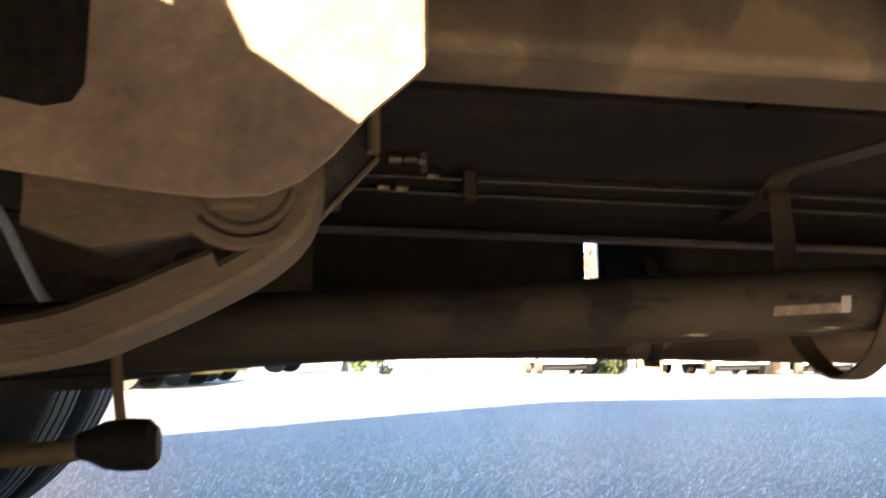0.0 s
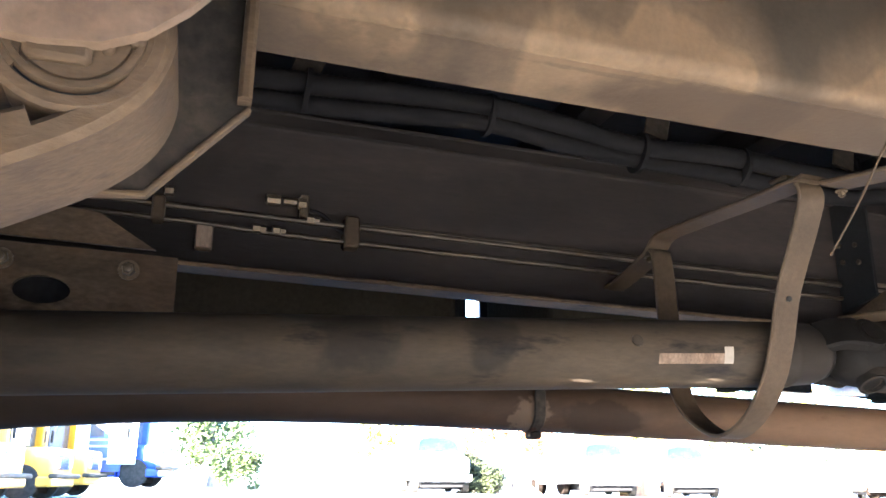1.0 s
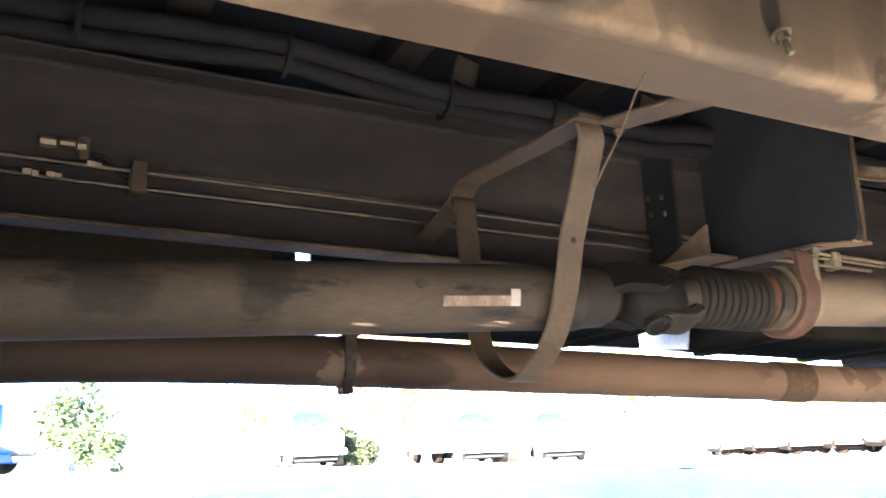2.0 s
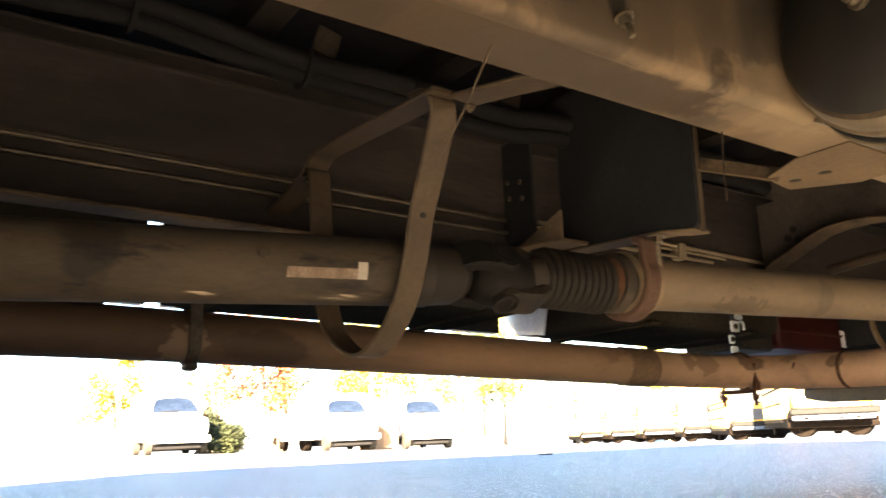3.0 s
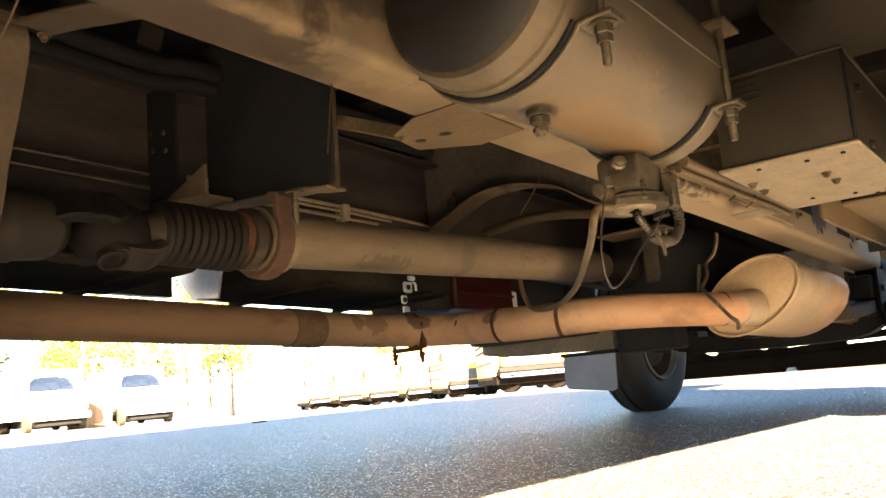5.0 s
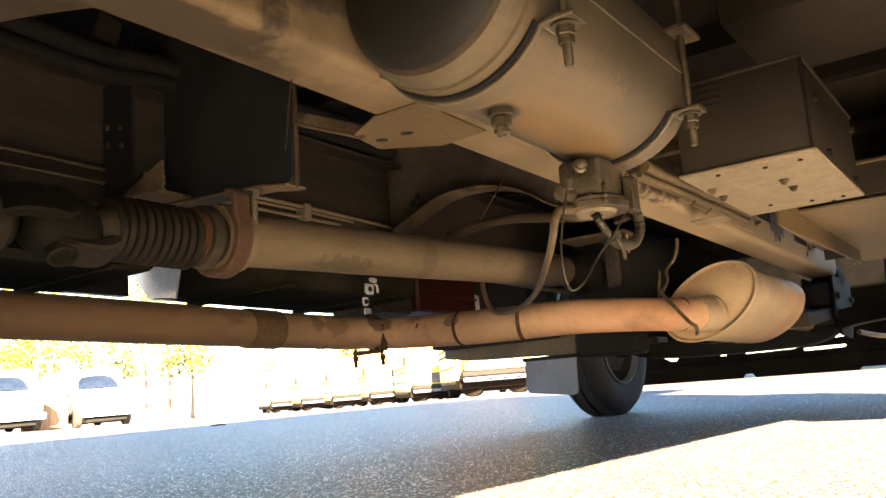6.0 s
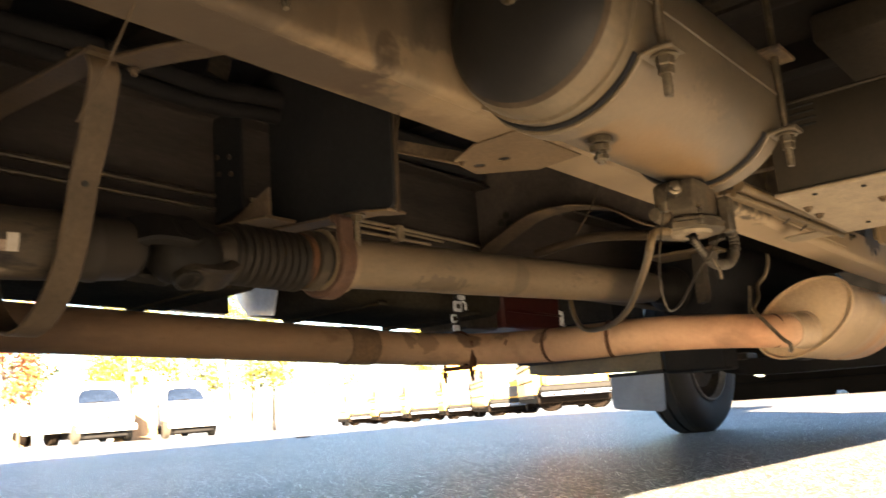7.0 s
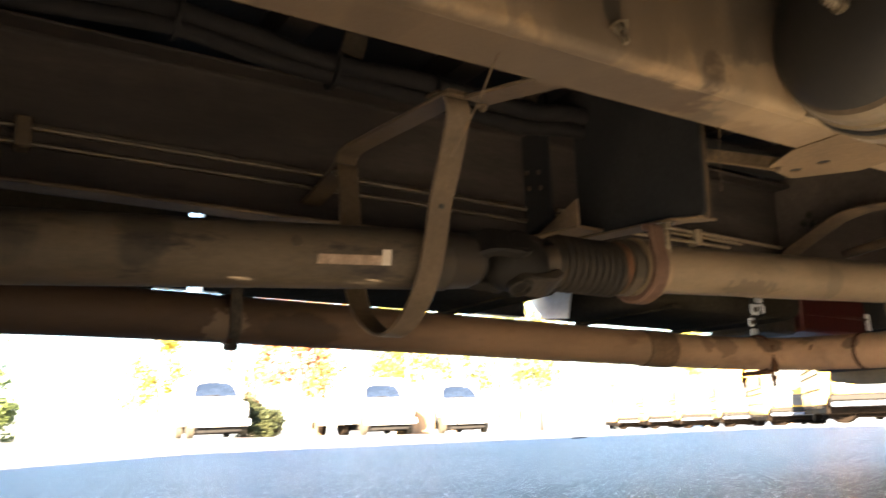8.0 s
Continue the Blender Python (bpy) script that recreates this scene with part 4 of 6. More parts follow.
def wheel(x, y, label, r=0.505, w=0.26):
    o = thing("bus_wheel", label, "wheel", (0, 0, 0), "bus wheels")
    part("tyre", tyre_mesh(r, w), M_RUBBER, o, "black ribbed tyre", rake=False)
    part("rim", rim_mesh(r, w), M_BLACK, o, "dark steel rim", rake=False)
    part("hub", lathe((0, -0.06, 0), Y, [(0, 0.05), (0.0, 0.15), (0.1, 0.15), (0.12, 0.06), (0.15, 0.05)], 32), M_BLACK, o, rake=False)
    for k in range(8):
        a = 2 * math.pi * k / 8
        part("wheel_nut", bolt((0.13 * math.cos(a), 0.055, 0.13 * math.sin(a)), Y, 0.013, 0.016), M_BOLT, o, rake=False)
    o.location = (x, y, r - 0.004)
    return o


w1 = wheel(4.48, 1.86, "front bus wheel with a black ribbed tyre on the asphalt", 0.375, 0.205)
# Edge ring is paler than the rim it sits on.
part("rim_edge", lathe((4.48, 1.86 - 0.106, 0.371), Y, [(0, 0.212), (0, 0.217), (0.006, 0.22), (0.03, 0.205)], 48, cap=False), M_WHEEL, w1, "bright rim edge", rake=False)
w0 = wheel(-0.91, 1.8, "rear dual bus wheel with a black ribbed tyre")
for x, y in ((-0.91, 2.12), (-0.91, 0.15), (-0.91, 0.47)):
    copy_thing(w0, pose(x, y, w0.location.z, 0, 0, 180 if y < 1 else 0))
copy_thing(w1, pose(4.4, 0.36, w1.location.z, 0, 0, 180))

# ---- drive shafts ----
SH_Y = 1.205


def shaft_w(x):
    return 0.451 + 0.073 * x


ds = thing("drive_shaft", "weathered brown steel drive shaft tube with a worn label", "drive shaft", (0.2, SH_Y, shaft_w(0.2)))
d1 = Vector((1, 0, 0.073)).normalized()
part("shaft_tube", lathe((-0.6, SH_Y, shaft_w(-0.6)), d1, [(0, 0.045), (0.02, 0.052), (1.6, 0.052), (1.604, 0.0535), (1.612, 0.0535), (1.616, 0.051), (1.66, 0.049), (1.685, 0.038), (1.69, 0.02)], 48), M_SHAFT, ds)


def arc_patch(x0, x1, a0, a1, r, n=10):
    bm = bmesh.new()
    rows = []
    for x in (x0, x1):
        rows.append([bm.verts.new((x, SH_Y + r * math.cos(radians(a0 + (a1 - a0) * k / n)), shaft_w(x) + r * math.sin(radians(a0 + (a1 - a0) * k / n)))) for k in range(n + 1)])
    for k in range(n):
        bm.faces.new((rows[0][k], rows[1][k], rows[1][k + 1], rows[0][k + 1]))
    return bm


part("label", arc_patch(0.755, 0.872, 187, 204, 0.0528), M_LABEL, ds, "faded brown paper label")
part("label_corner", arc_patch(0.866, 0.882, 176, 204, 0.053), M_LABELW, ds, "torn white label corner")
part("balance_weight", lathe((0.72, SH_Y - 0.0515, shaft_w(0.72) + 0.012), (0, -1, 0.2), [(0, 0.009), (0.003, 0.009), (0.004, 0.007)], 16), M_SHAFT2, ds)

uj = thing("universal_joint", "greasy black universal joint between the shafts", "universal joint", (1.15, SH_Y, 0.535))


def yoke(x0, sgn, axis):
    """Two ears that hold one arm of the cross."""
    b = bmesh.new()
    for s in (-1, 1):
        off = Vector(axis) * s
        pts = [Vector((x0, SH_Y, 0.535)) + off * 0.03, Vector((x0 + sgn * 0.03, SH_Y, 0.535)) + off * 0.046, Vector((x0 + sgn * 0.085, SH_Y, 0.535)) + off * 0.047]
        bar(pts, Vector(axis).cross(X), 0.054, 0.022, 5, b)
        lathe(Vector((x0 + sgn * 0.085, SH_Y, 0.535)) + off * 0.036, off, [(0, 0.025), (0.016, 0.0285), (0.023, 0.0265), (0.024, 0.019), (0.016, 0.018)], 24, b)
    return b


yaw_axis = Vector((0, 0.5, 0.866))
part("yoke", yoke(1.06, 1, yaw_axis.cross(X)), M_GREASE_SHADE, uj)
part("yoke", yoke(1.246, -1, yaw_axis), M_EAR, uj, "grimy brown yoke ears")
part("yoke_neck", lathe((1.03, SH_Y, 0.528), X, [(0, 0.03), (0.02, 0.042), (0.05, 0.04), (0.06, 0.03)], 28), M_GREASE_SHADE, uj)
part("yoke_neck", lathe((1.21, SH_Y, 0.54), X, [(0, 0.025), (0.015, 0.036), (0.03, 0.041), (0.04, 0.045), (0.05, 0.045)], 28), M_EAR, uj)
for a in (yaw_axis, yaw_axis.cross(X)):
    part("cross_arm", lathe(Vector((1.148, SH_Y, 0.535)) - a * 0.06, a, [(0, 0.012), (0, 0.017), (0.12, 0.017), (0.12, 0.012)], 20), M_GREASE_SHADE, uj)
part("cross_body", lathe((1.105, SH_Y, 0.533), X, [(0, 0.012), (0.01, 0.036), (0.03, 0.05), (0.07, 0.053), (0.1, 0.048), (0.118, 0.03)], 24), M_GREASE_SHADE, uj)
part("bearing_cap", lathe(Vector((1.155, SH_Y, 0.535)) - yaw_axis * 0.05, -yaw_axis, [(0, 0.024), (0.012, 0.024), (0.014, 0.022), (0.014, 0.018), (0.006, 0.016), (0.005, 0.0)], 28), M_BOOT, uj)

sb2 = thing("slip_joint_boot", "ribbed rubber boot over the slip joint, dusty", "rubber boot", (1.34, SH_Y, 0.545))
prof = [(0, 0.045), (0.004, 0.05)]
for k in range(9):
    s = 0.012 + k * 0.0165
    prof += [(s, 0.041), (s + 0.0025, 0.0515), (s + 0.007, 0.055), (s + 0.0105, 0.055), (s + 0.0128, 0.0525), (s + 0.0158, 0.041)]
prof += [(0.168, 0.048), (0.17, 0.04)]
part("bellows", lathe((1.244, SH_Y, 0.545), X, prof, 40), M_BOOT, sb2)
part("rust_collar", lathe((1.404, SH_Y, 0.552), X, [(0, 0.04), (0.002, 0.05), (0.016, 0.05), (0.018, 0.044)], 36), M_RUST, sb2, "rusty shaft collar")
part("seal_ring", lathe((1.422, SH_Y, 0.553), X, [(0, 0.03), (0.002, 0.056), (0.01, 0.058), (0.022, 0.058), (0.024, 0.045)], 36), M_SHAFT, sb2, "dusty dark seal ring")
part("shaft_stub", lathe((1.436, SH_Y, 0.553), X, [(0, 0.02), (0, 0.046), (0.07, 0.046), (0.07, 0.02)], 28), M_BOOT, sb2)

cb = thing("carrier_bearing", "rusty carrier bearing bracket round the shaft", "bearing bracket", (1.5, 1.2, 0.55))
cx, cw = 1.21, 0.558
j_path = [(1.172, 0.634), (1.16, 0.632), (1.153, 0.623), (1.151, 0.59)] + [(cx + 0.066 * math.cos(radians(a)), cw + 0.066 * math.sin(radians(a))) for a in range(172, 361, 14)]
part("bracket", bar([(1.482, y, w) for y, w in j_path], X, 0.036, 0.017, 3), M_JBRACKET, cb)
part("rivet_ring", lathe((1.486, 1.143, 0.553), -Y, [(0, 0.004), (0.0022, 0.004), (0.0022, 0.0072), (0, 0.0072)], 20), M_TRIM, cb, "dark rivet ring")
part("bearing_housing", lathe((1.463, cx, cw), X, [(0, 0.03), (0, 0.06), (0.012, 0.06), (0.06, 0.06)], 36), M_SHAFT2, cb)
part("hanger_bolt", bolt((1.527, 1.166, 0.648), -Z, 0.013, 0.012, 0.052), M_BOLT, cb)

ds2 = thing("forward_drive_shaft", "dusty light brown forward drive shaft tube", "drive shaft", (2.3, 1.215, 0.58))
d2 = Vector((1, 0.004, 0.052)).normalized()
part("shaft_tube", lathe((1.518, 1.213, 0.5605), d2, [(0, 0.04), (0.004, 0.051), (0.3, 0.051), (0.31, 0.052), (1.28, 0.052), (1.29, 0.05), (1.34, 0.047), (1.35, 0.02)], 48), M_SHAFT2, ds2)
part("flange_yoke", lathe((2.86, 1.218, 0.63), d2, [(0, 0.03), (0.02, 0.045), (0.07, 0.05), (0.1, 0.06), (0.12, 0.075), (0.15, 0.075), (0.16, 0.04)], 32), M_GREASE_SHADE, ds2)
cb2 = thing("front_carrier_bracket", "rusty steel bracket holding the forward shaft end", "bearing bracket", (3.0, 1.14, 0.64))
part("bracket", plate([(1.09, 0.74), (1.09, 0.6), (1.098, 0.58), (1.125, 0.575), (1.125, 0.74)], lambda a, c: Vector((2.99, a, c)), (0.035, 0, 0)), M_BLACK, cb2)
part("top_plate", box((2.94, 1.03, 0.738), (3.06, 1.26, 0.748), 0.002), M_FRAME, cb2)
part("bolt", bolt((3.0, 1.045, 0.738), -Z, 0.009, 0.01, 0.05), M_BOLT, cb2)
gb = thing("gearbox", "dark cast gearbox housing", "gearbox", (3.8, 1.22, 0.72))
part("housing", lathe((3.1, 1.22, 0.66), X, [(0, 0.06), (0.02, 0.12), (0.1, 0.14), (0.5, 0.19), (0.7, 0.19), (1.08, 0.19), (1.1, 0.23), (1.2, 0.23), (1.25, 0.16)], 24), M_DARK, gb)

for k in range(8):
    a = 2 * math.pi * k / 8
    part("flange_bolt", bolt((4.202, 1.22 + 0.212 * math.cos(a), 0.66 + 0.212 * math.sin(a)), -X, 0.01, 0.012), M_BLACK, gb)

# ---- drive shaft guard: a flat-bar hoop and its arms ----
gd = thing("shaft_guard_hoop", "flat steel guard hoop hanging round the drive shaft", "guard hoop", (0.93, 1.2, 0.7))
part("hoop", bar([(0.916, 1.05, 0.748), (0.918, 1.012, 0.742), (0.925, 1.003, 0.715), (0.933, 1.03, 0.68), (0.942, 1.07, 0.635), (0.945, 1.1, 0.588), (0.946, 1.122, 0.53), (0.944, 1.15, 0.47), (0.938, 1.195, 0.418), (0.93, 1.25, 0.394), (0.925, 1.31, 0.415), (0.92, 1.355, 0.46), (0.917, 1.375, 0.54), (0.914, 1.38, 0.68), (0.913, 1.388, 0.732), (0.912, 1.41, 0.735)], X, 0.043, 0.007, 5), M_STRAP, gd)
part("far_arm", bar([(0.917, 0.985, 0.735), (0.914, 1.1, 0.74), (0.912, 1.3, 0.754), (0.912, 1.37, 0.755), (0.911, 1.41, 0.732), (0.911, 1.5, 0.712), (0.911, 1.57, 0.702)], X, 0.045, 0.007, 4), M_STRAP, gd)
part("near_arm", bar([(0.94, 0.975, 0.724), (0.955, 0.9, 0.715), (1.0, 0.8, 0.712)], X, 0.05, 0.007, 3), M_STRAP, gd)
part("hole_shadow", lathe((0.945, 1.0975, 0.5875), (0, -0.95, -0.3), [(0, 0.0045), (0.003, 0.0045), (0.003, 0.002)], 12), M_TRIM, gd, "dark punched hole")
part("bolt", bolt((0.905, 1.405, 0.728), -Z, 0.009, 0.008), M_BOLT, gd)
part("bolt", bolt((0.95, 0.972, 0.716), -Z, 0.0055, 0.006, 0.004), M_STRAP, gd)
wr = thing("hanging_wire", "pale cable tie tail hanging from the rail", "wire", (0.89, 0.85, 0.7))
part("wire", tube([(0.85, 0.785, 0.702), (0.846, 0.8, 0.682), (0.84, 0.83, 0.64), (0.827, 0.873, 0.583)], 0.0013, 8), M_STRAP, wr)
wr2 = thing("hanging_wire", "pale cable tie tail hanging beside a crossmember", "wire", (2.02, 0.9, 0.73))
part("wire", tube([(2.03, 0.9, 0.745), (1.98, 0.9, 0.68), (1.897, 0.9, 0.599)], 0.0015, 8), M_STRAP, wr2)
wr3 = thing("hanging_wire", "pale thin tie hanging near the carrier plate", "wire", (1.46, 0.9, 0.7))
part("wire", tube([(1.298, 0.821, 0.7), (1.28, 0.812, 0.65), (1.258, 0.797, 0.595), (1.248, 0.79, 0.577)], 0.0011, 8), M_STRAP, wr3)

# ---- dark carrier crossmember ----
cm = thing("carrier_crossmember", "black folded steel crossmember plate carrying the bearing", "crossmember", (1.54, 1.25, 0.9))
part("face_plate", plate([(1.063, 1.03), (1.068, 0.664), (1.073, 0.652), (1.084, 0.645), (1.13, 0.654), (1.154, 0.659), (1.233, 0.664), (1.44, 0.676), (1.44, 1.03)], lambda a, c: Vector((1.535, a, c)), (0.007, 0, 0)), M_DARK, cm)
part("bottom_flange", bar([(1.555, 1.08, 0.643), (1.555, 1.13, 0.65), (1.555, 1.154, 0.655), (1.555, 1.233, 0.66), (1.555, 1.455, 0.674)], X, 0.052, 0.005, 2), M_JPLATE, cm)
part("side_flange", bar([(1.546, 1.06, 1.02), (1.546, 1.066, 0.668), (1.546, 1.072, 0.651), (1.546, 1.084, 0.643)], X, 0.01, 0.003, 2), M_STRAP, cm)
part("back_plate", plate([(1.46, 1.03), (1.46, 0.72), (1.56, 0.7), (1.56, 1.03)], lambda a, c: Vector((1.47, a, c)), (0.007, 0, 0)), M_DARK, cm)
part("gusset", plate([(1.405, 0.757), (1.405, 0.679), (1.565, 0.7)], lambda a, c: Vector((1.5, a, c)), (0.006, 0, 0)), M_HANGER, cm, "pale triangular gusset")
part("foot", bar([(1.5, 1.36, 0.676), (1.5, 1.56, 0.69)], X, 0.09, 0.007, 1), M_JPLATE, cm)
for y, w in ((1.495, 0.84), (1.54, 0.85), (1.49, 0.8), (1.535, 0.81)):
    part("rivet", bolt((1.469, y, w), -X, 0.006, 0.005, washer=False), M_STRAP, cm)

# ---- arched crossmember ----
ar = thing("arched_crossmember", "dusty pressed steel crossmember with an arched lower edge", "crossmember", (2.4, 1.2, 0.9))
arc = [(1.56, 0.68), (1.5, 0.742), (1.43, 0.773), (1.34, 0.808), (1.27, 0.817), (1.2, 0.814), (1.13, 0.8), (1.06, 0.775), (0.98, 0.722), (0.9, 0.69), (0.835, 0.68)]
part("web", plate([(1.56, 1.02)] + arc + [(0.835, 1.02)], lambda a, c: Vector((2.43, a, c)), (0.007, 0, 0)), M_ARCH, ar)
# Paler than the web, so the lit underside sits in the flange colour.
part("flange", bar([(2.393, y, w) for y, w in arc], X, 0.075, 0.006, 4), M_FRAME, ar, "pale dusty lower flange, lit underside put into the colour")
part("brace_tube", tube([(2.5, 1.4, 0.73), (2.5, 1.2, 0.742), (2.48, 0.95, 0.7)], 0.014, 12), M_STRAP, ar)
for y, w in ((1.45, 0.85), (1.47, 0.83), (1.44, 0.82), (1.1, 0.9)):
    part("bolt", bolt((2.429, y, w), -X, 0.008, 0.006), M_BLACK, ar)

# ---- brake lines on the far rail ----
bl = thing("brake_lines", "steel brake lines clipped along the far rail", "brake line", (0.4, 1.55, 0.745))
part("pipe", tube([(-0.5, 1.55, 0.767), (0.0, 1.548, 0.765), (0.37, 1.545, 0.762), (0.9, 1.545, 0.762), (1.46, 1.545, 0.760)], 0.0052, 10), M_LINE, bl)
part("pipe", tube([(-0.5, 1.548, 0.743), (0.04, 1.548, 0.739), (0.2, 1.546, 0.734), (0.37, 1.545, 0.732), (0.9, 1.545, 0.732), (1.46, 1.545, 0.730)], 0.0048, 10), M_LINE, bl)
part("pipe", tube([(0.366, 1.552, 0.769), (0.7, 1.552, 0.770), (1.46, 1.552, 0.767)], 0.0042, 8), M_LINE, bl)
part("pipe", tube([(1.56, 1.55, 0.772), (1.95, 1.545, 0.773), (2.1, 1.545, 0.772), (2.26, 1.545, 0.77), (2.42, 1.552, 0.77)], 0.005, 10), M_COVER, bl, "pale brake line")
part("pipe", tube([(1.56, 1.552, 0.76), (2.0, 1.548, 0.762), (2.24, 1.548, 0.76)], 0.004, 8), M_COVER, bl, "pale brake line")
part("pipe", tube([(1.56, 1.55, 0.742), (1.95, 1.545, 0.743), (2.18, 1.545, 0.743)], 0.0045, 10), M_COVER, bl, "pale brake line")
part("clip", box((0.35, 1.53, 0.720), (0.378, 1.572, 0.780), 0.004), M_STRAP, bl, "grey moulded pipe clip")
part("clip", box((2.035, 1.53, 0.735), (2.06, 1.572, 0.78), 0.004), M_COVER, bl, "pale pipe clip")
part("clip", box((0.012, 1.532, 0.733), (0.034, 1.572, 0.777), 0.004), M_STRAP, bl)
part("tag_bracket", box((0.088, 1.545, 0.692), (0.118, 1.572, 0.740), 0.003), M_LABEL, bl, "pale printed bracket tab")
for x, w in ((0.185, 0.739), (0.28, 0.766), (0.22, 0.739)):
    part("union_nut", lathe((x, 1.546, w), X, [(0, 0.006), (0.001, 0.0095), (0.014, 0.0095), (0.015, 0.007), (0.024, 0.007), (0.025, 0.005)], 6), M_BOLT, bl)
fitting = bmesh.new()
for x, w, r, d in ((0.205, 0.797, 0.011, 0.03), (0.235, 0.798, 0.008, 0.03), (0.262, 0.796, 0.012, 0.02)):
    lathe((x, 1.548, w), X, [(0, r * 0.6), (0.003, r), (d - 0.003, r), (d, r * 0.6)], 8, fitting)
box((0.268, 1.54, 0.770), (0.284, 1.56, 0.812), 0.002, fitting)
part("tee_fitting", fitting, M_BOLT, bl, "brass-coloured tee fitting")
part("hose", tube([(0.285, 1.548, 0.785), (0.31, 1.55, 0.780), (0.34, 1.555, 0.757), (0.36, 1.555, 0.750)], 0.0045, 8), M_LOOM, bl)
part("tee_fitting", lathe((0.03, 1.546, 0.790), X, [(0, 0.006), (0.002, 0.009), (0.016, 0.009), (0.018, 0.006)], 6), M_BOLT, bl)

# ---- wiring harness ----
wh = thing("wiring_harness", "bundled black corrugated wiring looms above the drive shaft", "wiring harness", (0.6, 1.4, 0.96))
for dy, dw, r in ((0, 0.012, 0.021), (0.012, -0.022, 0.018), (0.04, 0.0, 0.017)):
    part("loom", tube([(-0.9, 1.44 + dy, 0.965 + dw), (-0.2, 1.42 + dy, 0.955 + dw), (0.25, 1.41 + dy, 0.958 + dw), (0.42, 1.4 + dy, 0.962 + dw), (0.58, 1.4 + dy, 0.968 + dw * 0.8), (0.74, 1.4 + dy, 0.952 + dw * 0.9), (0.89, 1.4 + dy, 0.937 + dw * 0.6), (1.1, 1.4 + dy, 0.94 + dw), (1.36, 1.4 + dy, 0.93 + dw), (1.56, 1.4 + dy, 0.95 + dw), (2.3, 1.42 + dy, 0.97 + dw)], r, 12, 7, ribs=0.0016, pitch=0.011), M_LOOM, wh)
for x, w in ((0.25, 0.957), (0.585, 0.966), (0.893, 0.937), (1.12, 0.94)):
    part("cable_tie", lathe((x, 1.412, w), (1, 0, -0.1), [(0, 0.03), (0, 0.041), (0.008, 0.041), (0.008, 0.03)], 20), M_LOOM, wh)
for x in (0.245, 0.935, 1.38):
    part("standoff", bar([(x, 1.41, 0.975), (x + 0.02, 1.42, 1.035)], X, 0.05, 0.006, 1), M_BLACK, wh)

# ---- exhaust ----
ex = thing("exhaust_pipe", "heat-browned exhaust pipe with clamps and a sleeve", "exhaust pipe", (1.5, 1.77, 0.475))
pipe_pts = [(-2.6, 1.67, 0.34), (-1.2, 1.7, 0.335), (-0.87, 1.71, 0.338), (-0.6, 1.72, 0.37), (-0.3, 1.728, 0.417), (-0.05, 1.734, 0.446), (0.25, 1.742, 0.466), (0.6, 1.75, 0.474), (1.0, 1.76, 0.475), (2.0, 1.784, 0.474), (2.35, 1.79, 0.475), (2.52, 1.775, 0.477), (2.6, 1.71, 0.474), (2.62, 1.6, 0.468), (2.625, 1.45, 0.462), (2.63, 1.3, 0.459), (2.66, 1.21, 0.462), (2.75, 1.12, 0.467), (2.88, 1.035, 0.469), (3.02, 0.95, 0.468), (3.12, 0.9, 0.467), (3.2, 0.88, 0.47)]
part("pipe", tube(pipe_pts, 0.052, 36, 6), M_EXHAUST, ex)
for x0, x1, r in ((2.03, 2.15, 0.0555),):
    part("sleeve", lathe((x0, 1.76 + 0.024 * (x0 - 1), 0.474), (1, 0.024, 0), [(0, 0.051), (0.004, r), (x1 - x0 - 0.004, r), (x1 - x0, 0.051)], 36), M_SLEEVE, ex, "brown joint sleeve")
for c, d, r in (((0.795, 1.755, 0.474), X, 0.0555), ((2.33, 1.792, 0.475), X, 0.0532), ((2.626, 1.462, 0.4625), Y, 0.0545), ((2.641, 1.256, 0.4605), (0.25, -1, 0), 0.0565), ((3.07, 0.925, 0.468), (0.8, -0.5, 0), 0.0535)):
    part("weld_seam", lathe(Vector(c) - Vector(d).normalized() * 0.007, d, [(0, 0.05), (0.001, r - 0.001), (0.005, r), (0.009, r), (0.013, r - 0.001), (0.014, 0.05)], 36), M_RUST, ex, "rusty weld seam")
part("hanger_strap", bar([(0.797, 1.74, 0.655), (0.797, 1.7, 0.6), (0.797, 1.692, 0.54), (0.797, 1.694, 0.474), (0.8, 1.71, 0.44), (0.802, 1.755, 0.42)], X, 0.024, 0.006, 5), M_BLACK, ex, "dark hanger band")
part("hanger_lug", box((0.792, 1.735, 0.408), (0.817, 1.775, 0.424), 0.004), M_BLACK, ex)
cl = bmesh.new()
ub = [(2.545, 1.775 + 0.058 * math.cos(radians(a)), 0.476 + 0.058 * math.sin(radians(a))) for a in range(-10, 191, 20)]
tube([(2.53, 1.833, 0.385)] + ub + [(2.53, 1.717, 0.385)], 0.006, 10, 3, cl)
part("u_bolt", cl, M_RUST, ex, "rusty U-bolt clamp")
part("saddle", box((2.528, 1.722, 0.409), (2.556, 1.84, 0.422), 0.004), M_RUST, ex)
part("clamp_leg", box((2.534, 1.708, 0.415), (2.556, 1.72, 0.5), 0.003), M_RUST, ex, "rusty clamp leg")
for y in (1.717, 1.833):
    part("nut", bolt((2.537, y, 0.404), -Z, 0.011, 0.012, 0.022), M_RUST, ex)
part("clamp_band", lathe((2.548, 1.771, 0.4765), (0.93, -0.36, 0), [(0, 0.051), (0.001, 0.0555), (0.014, 0.0555), (0.015, 0.051)], 36), M_RUST, ex, "rusty clamp band")
